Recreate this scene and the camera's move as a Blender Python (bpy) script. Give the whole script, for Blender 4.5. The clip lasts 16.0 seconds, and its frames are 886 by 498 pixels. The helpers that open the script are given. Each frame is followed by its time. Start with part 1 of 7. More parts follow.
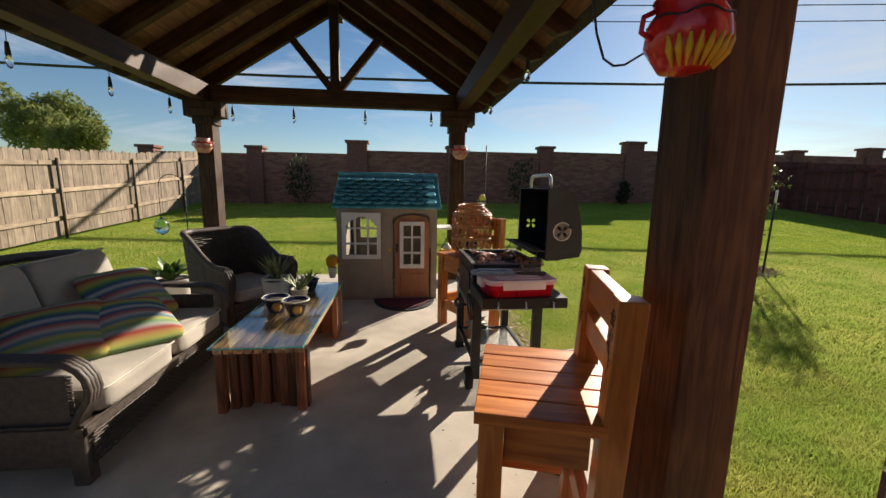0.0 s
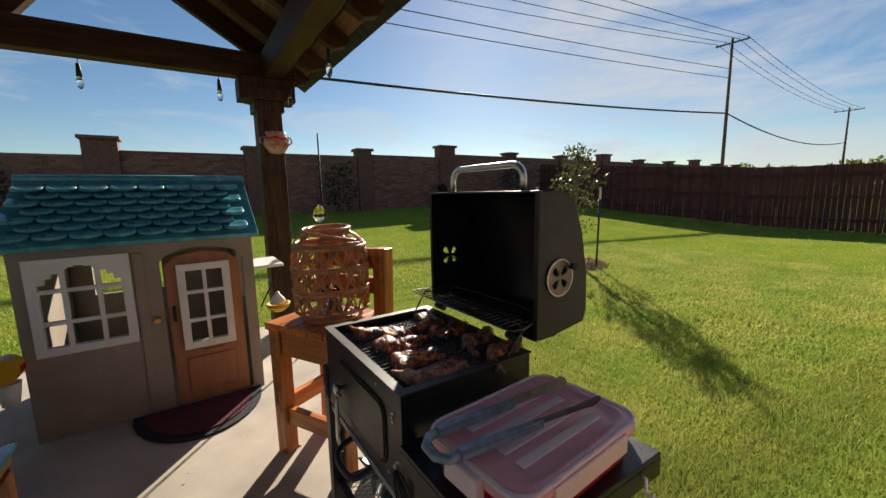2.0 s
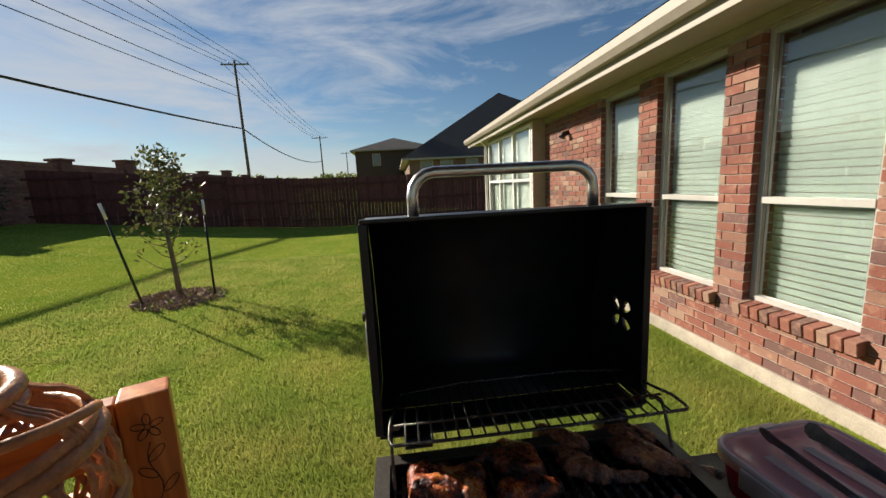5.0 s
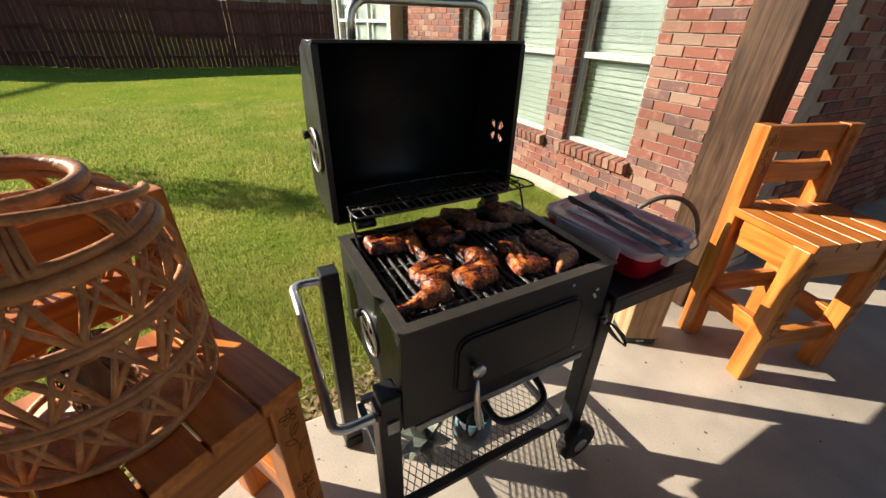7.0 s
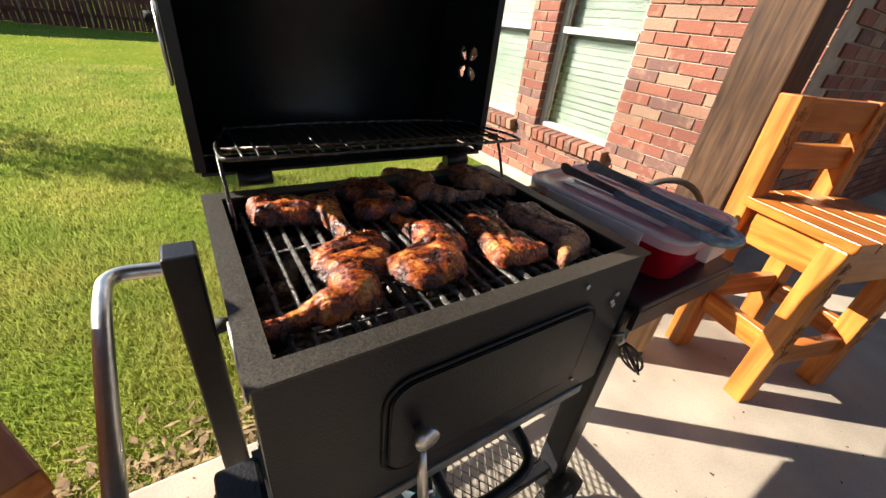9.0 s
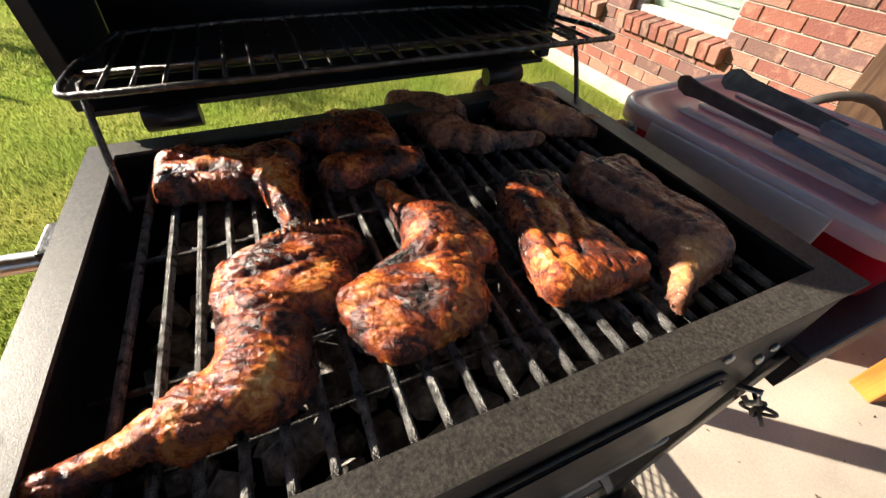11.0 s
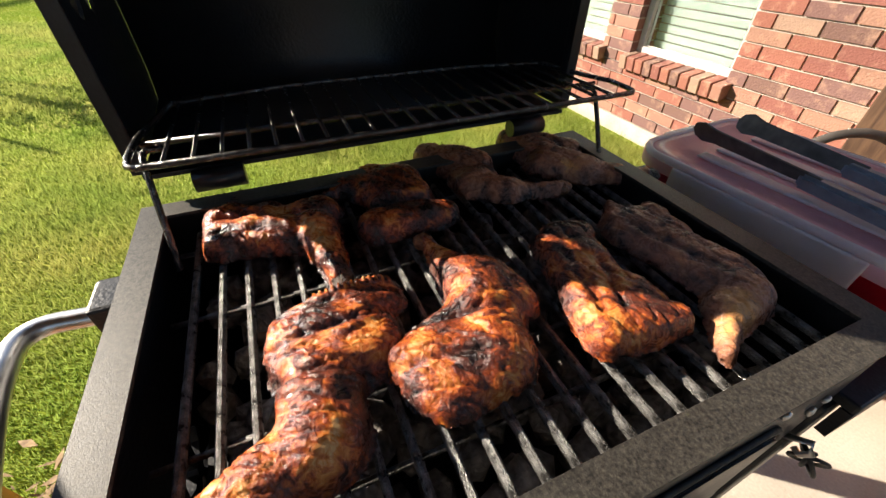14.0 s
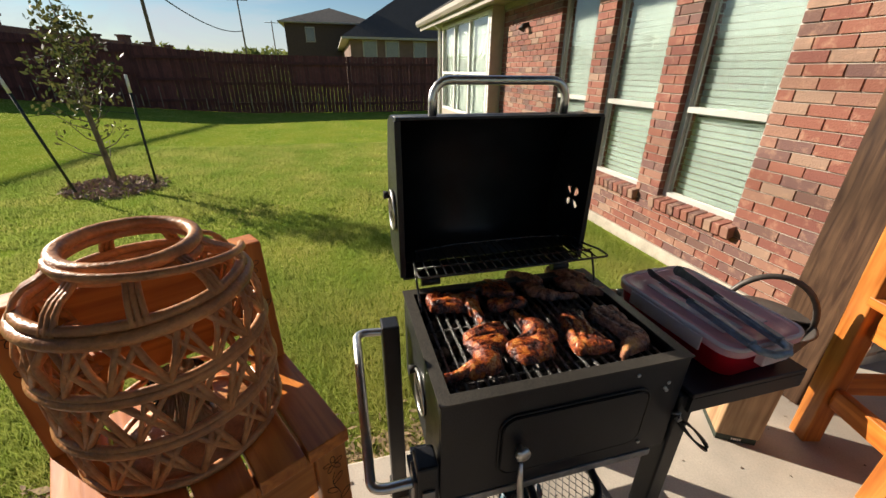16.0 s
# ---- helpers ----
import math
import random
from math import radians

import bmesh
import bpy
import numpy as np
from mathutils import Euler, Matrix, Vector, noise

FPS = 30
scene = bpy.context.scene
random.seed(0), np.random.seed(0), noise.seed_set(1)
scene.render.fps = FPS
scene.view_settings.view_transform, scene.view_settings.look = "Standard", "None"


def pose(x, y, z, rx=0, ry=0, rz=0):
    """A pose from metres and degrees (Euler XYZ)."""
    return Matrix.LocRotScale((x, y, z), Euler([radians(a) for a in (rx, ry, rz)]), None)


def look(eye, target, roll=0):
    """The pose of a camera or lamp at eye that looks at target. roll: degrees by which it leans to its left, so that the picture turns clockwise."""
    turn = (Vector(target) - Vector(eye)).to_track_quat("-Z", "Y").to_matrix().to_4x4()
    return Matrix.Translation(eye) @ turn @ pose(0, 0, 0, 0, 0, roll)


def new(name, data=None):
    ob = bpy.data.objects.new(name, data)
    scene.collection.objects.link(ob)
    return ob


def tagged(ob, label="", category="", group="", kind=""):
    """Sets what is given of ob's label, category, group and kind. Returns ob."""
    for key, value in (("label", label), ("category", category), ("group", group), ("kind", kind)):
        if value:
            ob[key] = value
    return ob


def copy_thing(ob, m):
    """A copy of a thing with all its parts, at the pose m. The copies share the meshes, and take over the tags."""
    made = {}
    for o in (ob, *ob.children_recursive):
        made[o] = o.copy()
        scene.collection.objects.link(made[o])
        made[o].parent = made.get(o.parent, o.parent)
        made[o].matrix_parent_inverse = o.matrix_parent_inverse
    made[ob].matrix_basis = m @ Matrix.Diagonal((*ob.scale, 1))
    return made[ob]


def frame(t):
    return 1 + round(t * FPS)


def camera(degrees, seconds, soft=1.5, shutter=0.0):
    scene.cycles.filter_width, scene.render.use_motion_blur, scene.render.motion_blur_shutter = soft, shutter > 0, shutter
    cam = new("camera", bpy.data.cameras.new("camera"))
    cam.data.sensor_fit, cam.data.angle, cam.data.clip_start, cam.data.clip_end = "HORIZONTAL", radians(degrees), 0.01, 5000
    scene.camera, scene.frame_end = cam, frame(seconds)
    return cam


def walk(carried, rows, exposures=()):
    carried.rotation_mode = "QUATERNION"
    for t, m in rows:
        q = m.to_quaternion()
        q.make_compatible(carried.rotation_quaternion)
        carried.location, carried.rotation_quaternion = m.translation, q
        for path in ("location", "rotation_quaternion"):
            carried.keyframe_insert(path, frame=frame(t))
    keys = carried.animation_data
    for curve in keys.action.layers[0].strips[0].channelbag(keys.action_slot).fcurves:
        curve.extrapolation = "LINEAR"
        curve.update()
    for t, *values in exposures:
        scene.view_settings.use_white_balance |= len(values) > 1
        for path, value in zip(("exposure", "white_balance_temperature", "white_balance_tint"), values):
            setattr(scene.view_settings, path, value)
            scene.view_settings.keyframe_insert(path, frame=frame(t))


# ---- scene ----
cam = camera(98.0, 16.0)
PATH = [
    (0, (1.168, 0.27, 1.388), (1.382, 2.233, 1.069), 1.0),
    (0.5, (1.17, 0.718, 1.372), (1.561, 2.655, 1.063), 0.6),
    (1, (1.116, 1.155, 1.376), (1.721, 3.037, 1.069), 0.0),
    (1.5, (1.161, 1.555, 1.375), (2.003, 3.344, 1.072), -0.6),
    (2, (1.236, 1.941, 1.391), (2.328, 3.591, 1.1), -1.2),
    (2.5, (1.249, 2.249, 1.428), (2.574, 3.722, 1.151), -1.9),
    (3, (1.331, 2.511, 1.441), (2.864, 3.768, 1.172), -2.7),
    (3.5, (1.384, 2.764, 1.442), (3.11, 3.739, 1.176), -3.3),
    (4, (1.351, 2.974, 1.462), (3.236, 3.585, 1.184), -3.5),
    (4.3, (1.383, 3.081, 1.449), (3.328, 3.452, 1.17), -3.8),
    (4.5, (1.407, 3.158, 1.458), (3.376, 3.357, 1.171), -3.8),
    (5, (1.354, 3.341, 1.453), (3.314, 3.12, 1.126), -3.0),
    (5.2, (1.322, 3.394, 1.445), (3.258, 3.048, 1.082), -2.3),
    (7.5, (1.043, 3.648, 1.415), (2.497, 2.782, 0.35), 2.6),
    (8, (1.017, 3.65, 1.384), (2.469, 2.786, 0.314), 3.5),
    (8.5, (1.082, 3.608, 1.326), (2.513, 2.674, 0.287), 5.5),
    (8.7, (1.233, 3.533, 1.212), (2.658, 2.532, 0.229), 6.4),
    (10.8, (1.596, 3.213, 1.128), (2.844, 2.515, -0.27), 5.1),
    (11, (1.597, 3.215, 1.117), (2.889, 2.598, -0.28), 3.0),
    (11.5, (1.608, 3.253, 1.103), (2.949, 2.734, -0.288), 0.9),
    (12, (1.61, 3.269, 1.099), (2.954, 2.838, -0.318), -0.7),
    (12.5, (1.63, 3.269, 1.096), (2.961, 2.868, -0.342), -1.5),
    (13, (1.668, 3.244, 1.099), (2.947, 2.728, -0.35), 0.8),
    (13.5, (1.671, 3.211, 1.099), (2.953, 2.664, -0.335), 0.9),
    (14, (1.617, 3.244, 1.139), (3.031, 2.621, -0.131), 0.8),
    (14.5, (1.424, 3.326, 1.258), (3.057, 2.723, 0.272), -1.4),
    (15, (1.17, 3.496, 1.41), (2.856, 2.819, 0.575), 0.3),
    (15.5, (1.121, 3.53, 1.45), (2.865, 2.948, 0.661), 0.1),
    (16, (1.082, 3.57, 1.505), (2.836, 3.103, 0.665), 0.5),
]

EXPOSURE = [(0.0, 1.2), (2.0, 1.1), (5.0, 0.95), (7.5, 1.52), (11.0, 1.85), (13.6, 1.9), (14.5, 1.62), (16.0, 1.14)]
walk(cam, [(t, look(eye, target, roll)) for t, eye, target, roll in PATH], EXPOSURE)

# ---- world, sun ----
SUN_AZ, SUN_EL = radians(50.5), radians(24.0)
SUN_DIR = Vector((math.cos(SUN_AZ) * math.cos(SUN_EL), math.sin(SUN_AZ) * math.cos(SUN_EL), math.sin(SUN_EL)))
world = bpy.data.worlds.new("sky")
scene.world = world
world.use_nodes = True
wn, wl = world.node_tree.nodes, world.node_tree.links
wn.clear()
w_out, w_bg, w_sky = wn.new("ShaderNodeOutputWorld"), wn.new("ShaderNodeBackground"), wn.new("ShaderNodeTexSky")
w_sky.sky_type, w_sky.sun_disc = "NISHITA", False
w_sky.sun_elevation, w_sky.sun_rotation = SUN_EL, math.pi / 2 - SUN_AZ
w_sky.air_density, w_sky.dust_density, w_sky.ozone_density = 1.0, 0.14, 2.5
w_co, w_map = wn.new("ShaderNodeTexCoord"), wn.new("ShaderNodeMapping")
w_map.inputs["Scale"].default_value = (1.3, 1.3, 5.0)
w_map.inputs["Rotation"].default_value = (0.0, radians(14), radians(25))
w_n1 = wn.new("ShaderNodeTexNoise")
w_n1.inputs["Scale"].default_value, w_n1.inputs["Detail"].default_value, w_n1.inputs["Roughness"].default_value = 2.1, 9.0, 0.62
w_n1.inputs["Distortion"].default_value = 0.5
w_ramp = wn.new("ShaderNodeValToRGB")
w_ramp.color_ramp.elements[0].position, w_ramp.color_ramp.elements[1].position = 0.49, 0.72
w_mix = wn.new("ShaderNodeMix")
w_mix.data_type = "RGBA"
w_mix.inputs[7].default_value = (7.0, 7.4, 8.0, 1)
w_amt = wn.new("ShaderNodeMath")
w_amt.operation = "MULTIPLY"
w_amt.inputs[1].default_value = 0.8
# thicker wisps in one quarter of the sky
w_dot, w_near, w_off = wn.new("ShaderNodeVectorMath"), wn.new("ShaderNodeMapRange"), wn.new("ShaderNodeMath")
w_dot.operation, w_off.operation = "DOT_PRODUCT", "ADD"
w_dot.inputs[1].default_value = (math.cos(radians(20)) * math.cos(radians(22)), math.sin(radians(20)) * math.cos(radians(22)), math.sin(radians(22)))
w_near.interpolation_type = "SMOOTHSTEP"
w_near.inputs["From Min"].default_value, w_near.inputs["From Max"].default_value = 0.86, 0.99
w_near.inputs["To Min"].default_value, w_near.inputs["To Max"].default_value = -0.025, 0.12
wl.new(w_co.outputs["Generated"], w_dot.inputs[0])
wl.new(w_dot.outputs["Value"], w_near.inputs["Value"])
wl.new(w_near.outputs["Result"], w_off.inputs[1])
wl.new(w_co.outputs["Generated"], w_map.inputs["Vector"])
wl.new(w_map.outputs["Vector"], w_n1.inputs["Vector"])
wl.new(w_n1.outputs["Fac"], w_off.inputs[0])
wl.new(w_off.outputs["Value"], w_ramp.inputs["Fac"])
wl.new(w_ramp.outputs["Color"], w_amt.inputs[0])
wl.new(w_amt.outputs["Value"], w_mix.inputs[0])
w_hs = wn.new("ShaderNodeHueSaturation")
w_hs.inputs["Saturation"].default_value = 1.12
wl.new(w_sky.outputs["Color"], w_hs.inputs["Color"])
wl.new(w_hs.outputs["Color"], w_mix.inputs[6])
wl.new(w_mix.outputs[2], w_bg.inputs["Color"])
w_bg.inputs["Strength"].default_value = 0.041
wl.new(w_bg.outputs["Background"], w_out.inputs["Surface"])

sun_data = bpy.data.lights.new("sun", "SUN")
sun_data.energy, sun_data.angle, sun_data.color = 4.4, radians(0.53), (1.0, 0.885, 0.73)
sun = new("sun", sun_data)
sun.matrix_world = look(SUN_DIR * 60, (0, 0, 0))


# ---- materials ----
def mat(name, base, rough=0.6, metal=0.0, vary=0.25, scale=8.0, bump=0.15, bump_scale=60.0, dark=None, stretch=(1, 1, 1), rand=0.0,
        spec=0.5, trans=0.0, ior=1.45, coat=0.0, stain=0.0, coords="Object", rough_vary=0.12, hue=None):
    """A surface with colour variation at two scales, stains, fine relief and uneven gloss."""
    m = bpy.data.materials.new(name)
    m.use_nodes = True
    n, l = m.node_tree.nodes, m.node_tree.links
    b = n["Principled BSDF"]
    b.inputs["Roughness"].default_value, b.inputs["Metallic"].default_value = rough, metal
    b.inputs["Specular IOR Level"].default_value, b.inputs["IOR"].default_value = spec, ior
    b.inputs["Transmission Weight"].default_value, b.inputs["Coat Weight"].default_value = trans, coat
    co, mp = n.new("ShaderNodeTexCoord"), n.new("ShaderNodeMapping")
    mp.inputs["Scale"].default_value = stretch
    l.new(co.outputs[coords], mp.inputs["Vector"])
    big, fine = n.new("ShaderNodeTexNoise"), n.new("ShaderNodeTexNoise")
    for node, s, d in ((big, scale, 4.0), (fine, bump_scale, 3.0)):
        node.inputs["Scale"].default_value, node.inputs["Detail"].default_value = s, d
        l.new(mp.outputs["Vector"], node.inputs["Vector"])
    c1 = dark or tuple(v * (1 - vary) for v in base)
    c2 = tuple(min(1.0, v * (1 + vary * 0.6)) for v in base)
    if hue:
        c2 = hue
    ramp = n.new("ShaderNodeValToRGB")
    ramp.color_ramp.elements[0].position, ramp.color_ramp.elements[1].position = 0.3, 0.72
    ramp.color_ramp.elements[0].color, ramp.color_ramp.elements[1].color = (*c1, 1), (*c2, 1)
    l.new(big.outputs["Fac"], ramp.inputs["Fac"])
    colour = ramp.outputs["Color"]
    mixf = n.new("ShaderNodeMix")
    mixf.data_type, mixf.blend_type = "RGBA", "OVERLAY"
    mixf.inputs[0].default_value = min(1.0, vary)
    l.new(colour, mixf.inputs[6])
    l.new(fine.outputs["Fac"], mixf.inputs[7])
    colour = mixf.outputs[2]
    if stain:
        st, sr, sm = n.new("ShaderNodeTexNoise"), n.new("ShaderNodeValToRGB"), n.new("ShaderNodeMix")
        st.inputs["Scale"].default_value, st.inputs["Detail"].default_value = 1.1, 6.0
        l.new(co.outputs[coords], st.inputs["Vector"])
        sr.color_ramp.elements[0].position, sr.color_ramp.elements[1].position = 0.48, 0.66
        sr.color_ramp.elements[1].color = (stain, stain, stain, 1)
        l.new(st.outputs["Fac"], sr.inputs["Fac"])
        sm.data_type = "RGBA"
        sm.inputs[7].default_value = (*[v * 0.55 for v in base], 1)
        l.new(sr.outputs["Color"], sm.inputs[0])
        l.new(colour, sm.inputs[6])
        colour = sm.outputs[2]
    if rand:
        oi, hs, mr = n.new("ShaderNodeObjectInfo"), n.new("ShaderNodeHueSaturation"), n.new("ShaderNodeMapRange")
        mr.inputs["To Min"].default_value, mr.inputs["To Max"].default_value = 1 - rand, 1 + rand
        l.new(oi.outputs["Random"], mr.inputs["Value"])
        l.new(mr.outputs["Result"], hs.inputs["Value"])
        l.new(colour, hs.inputs["Color"])
        colour = hs.outputs["Color"]
    l.new(colour, b.inputs["Base Color"])
    if rough_vary:
        rr = n.new("ShaderNodeMapRange")
        rr.inputs["To Min"].default_value, rr.inputs["To Max"].default_value = max(0.02, rough - rough_vary), min(1.0, rough + rough_vary)
        l.new(big.outputs["Fac"], rr.inputs["Value"])
        l.new(rr.outputs["Result"], b.inputs["Roughness"])
    if bump:
        bp = n.new("ShaderNodeBump")
        bp.inputs["Strength"].default_value, bp.inputs["Distance"].default_value = bump, 0.01
        l.new(fine.outputs["Fac"], bp.inputs["Height"])
        l.new(bp.outputs["Normal"], b.inputs["Normal"])
    return m


def wood(name, base, dark, rough=0.45, axis=0, coat=0.0, rand=0.12, knots=0.6, spec=0.5):
    """Timber: long grain lines along one axis, knots and uneven stain."""
    m = bpy.data.materials.new(name)
    m.use_nodes = True
    n, l = m.node_tree.nodes, m.node_tree.links
    b = n["Principled BSDF"]
    b.inputs["Coat Weight"].default_value, b.inputs["Coat Roughness"].default_value = coat, 0.25
    b.inputs["Specular IOR Level"].default_value = spec
    co, mp = n.new("ShaderNodeTexCoord"), n.new("ShaderNodeMapping")
    s = [22.0, 22.0, 22.0]
    s[axis] = 1.6
    mp.inputs["Scale"].default_value = s
    oi, add = n.new("ShaderNodeObjectInfo"), n.new("ShaderNodeVectorMath")
    add.operation = "ADD"
    sc = n.new("ShaderNodeMath")
    sc.operation = "MULTIPLY"
    sc.inputs[1].default_value = 37.0
    l.new(oi.outputs["Random"], sc.inputs[0])
    l.new(co.outputs["Object"], add.inputs[0])
    l.new(sc.outputs["Value"], add.inputs[1])
    l.new(add.outputs["Vector"], mp.inputs["Vector"])
    grain, blotch = n.new("ShaderNodeTexNoise"), n.new("ShaderNodeTexNoise")
    grain.inputs["Scale"].default_value, grain.inputs["Detail"].default_value, grain.inputs["Distortion"].default_value = 1.6, 6.0, knots
    blotch.inputs["Scale"].default_value, blotch.inputs["Detail"].default_value = 5.0, 3.0
    l.new(mp.outputs["Vector"], grain.inputs["Vector"])
    l.new(add.outputs["Vector"], blotch.inputs["Vector"])
    ramp = n.new("ShaderNodeValToRGB")
    ramp.color_ramp.elements[0].position, ramp.color_ramp.elements[1].position = 0.34, 0.62
    ramp.color_ramp.elements[0].color, ramp.color_ramp.elements[1].color = (*dark, 1), (*base, 1)
    l.new(grain.outputs["Fac"], ramp.inputs["Fac"])
    mul = n.new("ShaderNodeMix")
    mul.data_type, mul.blend_type = "RGBA", "OVERLAY"
    mul.inputs[0].default_value = 0.45
    l.new(ramp.outputs["Color"], mul.inputs[6])
    l.new(blotch.outputs["Fac"], mul.inputs[7])
    hs, mr = n.new("ShaderNodeHueSaturation"), n.new("ShaderNodeMapRange")
    mr.inputs["To Min"].default_value, mr.inputs["To Max"].default_value = 1 - rand, 1 + rand
    l.new(oi.outputs["Random"], mr.inputs["Value"])
    l.new(mr.outputs["Result"], hs.inputs["Value"])
    l.new(mul.outputs[2], hs.inputs["Color"])
    l.new(hs.outputs["Color"], b.inputs["Base Color"])
    rr = n.new("ShaderNodeMapRange")
    rr.inputs["To Min"].default_value, rr.inputs["To Max"].default_value = rough - 0.1, rough + 0.15
    l.new(grain.outputs["Fac"], rr.inputs["Value"])
    l.new(rr.outputs["Result"], b.inputs["Roughness"])
    bp = n.new("ShaderNodeBump")
    bp.inputs["Strength"].default_value, bp.inputs["Distance"].default_value = 0.25, 0.004
    l.new(grain.outputs["Fac"], bp.inputs["Height"])
    l.new(bp.outputs["Normal"], b.inputs["Normal"])
    return m


def brick_mat(name, tones, island=False):
    """Fired clay: each brick its own tone, with pale salt marks and pits."""
    m = mat(name, (0.4, 0.13, 0.08), 0.85, bump=0.5, bump_scale=90, rough_vary=0.05)
    n, l = m.node_tree.nodes, m.node_tree.links
    b = n["Principled BSDF"]
    src = n.new("ShaderNodeNewGeometry").outputs["Random Per Island"] if island else n.new("ShaderNodeObjectInfo").outputs["Random"]
    ramp = n.new("ShaderNodeValToRGB")
    ramp.color_ramp.interpolation = "CONSTANT"
    ramp.color_ramp.elements[0].color, ramp.color_ramp.elements[0].position = (*tones[0], 1), 0.0
    ramp.color_ramp.elements[1].color, ramp.color_ramp.elements[1].position = (*tones[1], 1), 1 / len(tones)
    for k, c in enumerate(tones[2:], 2):
        ramp.color_ramp.elements.new(k / len(tones)).color = (*c, 1)
    l.new(src, ramp.inputs["Fac"])
    co, ns, nr = n.new("ShaderNodeTexCoord"), n.new("ShaderNodeTexNoise"), n.new("ShaderNodeValToRGB")
    vm = n.new("ShaderNodeVectorMath")
    vm.operation = "ADD"
    l.new(co.outputs["Object"], vm.inputs[0])
    l.new(src, vm.inputs[1])
    ns.inputs["Scale"].default_value, ns.inputs["Detail"].default_value, ns.inputs["Roughness"].default_value = 14.0, 7.0, 0.7
    l.new(vm.outputs["Vector"], ns.inputs["Vector"])
    nr.color_ramp.elements[0].position, nr.color_ramp.elements[1].position = 0.52, 0.72
    nr.color_ramp.elements[1].color = (0.6, 0.6, 0.6, 1)
    l.new(ns.outputs["Fac"], nr.inputs["Fac"])
    mx = n.new("ShaderNodeMix")
    mx.data_type = "RGBA"
    mx.inputs[7].default_value = (0.50, 0.30, 0.20, 1)
    l.new(nr.outputs["Color"], mx.inputs[0])
    l.new(ramp.outputs["Color"], mx.inputs[6])
    l.new(mx.outputs[2], b.inputs["Base Color"])
    return m


BRICKS = [(0.232, 0.085, 0.06), (0.258, 0.1, 0.068), (0.284, 0.15, 0.105), (0.206, 0.075, 0.058), (0.163, 0.085, 0.074), (0.249, 0.092, 0.063), (0.301, 0.19, 0.137), (0.228, 0.082, 0.06), (0.241, 0.09, 0.063), (0.28, 0.14, 0.10), (0.15, 0.08, 0.065)]
M_BRICK, M_BRICK_J = brick_mat("house_brick", BRICKS), brick_mat("house_brick_rest", BRICKS, True)
M_WALLBRICK = brick_mat("garden_brick", [(0.20, 0.092, 0.072), (0.24, 0.11, 0.085), (0.17, 0.075, 0.063), (0.27, 0.14, 0.105)], True)
M_MORTAR = mat("mortar", (0.42, 0.36, 0.30), 0.95, bump=0.4, bump_scale=120)
M_CONCRETE = mat("concrete", (0.51, 0.45, 0.375), 0.85, vary=0.22, scale=3.5, bump=0.09, bump_scale=140, stain=0.5)
M_FOUND = mat("foundation", (0.5, 0.44, 0.36), 0.95, bump=0.3, bump_scale=70, stain=0.6)
M_SOIL = mat("lawn_soil", (0.20, 0.285, 0.036), 1.0, vary=0.4, scale=1.2, bump=0.5, bump_scale=45, dark=(0.145, 0.225, 0.026), hue=(0.235, 0.27, 0.038), spec=0.0)
M_BLADE = mat("grass_blade", (0.36, 0.43, 0.095), 0.8, vary=0.4, scale=1.6, bump=0, dark=(0.27, 0.38, 0.075), hue=(0.50, 0.49, 0.15), spec=0.0)
M_BEAM = wood("stained_timber", (0.085, 0.040, 0.022), (0.035, 0.016, 0.010), 0.5, axis=0, spec=0.22)
M_BEAM_Y = wood("stained_timber_long", (0.085, 0.040, 0.022), (0.035, 0.016, 0.010), 0.5, axis=1, spec=0.22)
M_POST = wood("stained_post", (0.085, 0.046, 0.025), (0.032, 0.015, 0.009), 0.6, axis=2, knots=1.4, spec=0.22)
M_PLANK = wood("roof_boards", (0.28, 0.14, 0.06), (0.15, 0.07, 0.03), 0.6, axis=1)
M_STOOL = wood("varnished_pine_x", (0.60, 0.205, 0.035), (0.38, 0.10, 0.015), 0.35, axis=0, coat=0.14, rand=0.15, spec=0.35)
M_STOOL_Y = wood("varnished_pine_y", (0.55, 0.20, 0.04), (0.36, 0.105, 0.018), 0.35, axis=1, coat=0.14, rand=0.15, spec=0.35)
M_STOOL_Z = wood("varnished_pine_z", (0.55, 0.20, 0.04), (0.36, 0.105, 0.018), 0.35, axis=2, coat=0.14, rand=0.15, spec=0.35)
M_RAWWOOD = wood("raw_cedar", (0.42, 0.27, 0.145), (0.25, 0.14, 0.07), 0.7, axis=2)
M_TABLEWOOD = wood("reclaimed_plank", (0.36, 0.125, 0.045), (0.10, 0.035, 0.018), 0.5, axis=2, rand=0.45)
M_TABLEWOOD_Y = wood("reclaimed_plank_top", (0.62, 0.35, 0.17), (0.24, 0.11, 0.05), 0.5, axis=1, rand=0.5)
M_FENCE = wood("weathered_picket", (0.265, 0.205, 0.15), (0.15, 0.112, 0.08), 0.85, axis=2, rand=0.25)
M_FENCE_RAIL = wood("weathered_rail", (0.38, 0.29, 0.20), (0.24, 0.18, 0.125), 0.85, axis=1, rand=0.2)
M_REDFENCE = wood("red_stained_picket", (0.15, 0.046, 0.038), (0.09, 0.028, 0.024), 0.8, axis=2, rand=0.25)
M_BLACK = mat("black_paint", (0.016, 0.017, 0.021), 0.38, vary=0.4, scale=14, bump=0.12, bump_scale=220, stain=0.4)
M_RIM = mat("sooty_rim", (0.034, 0.031, 0.028), 0.5, vary=0.8, scale=420, bump=0.12, bump_scale=1100, dark=(0.018, 0.016, 0.015), hue=(0.085, 0.076, 0.062))
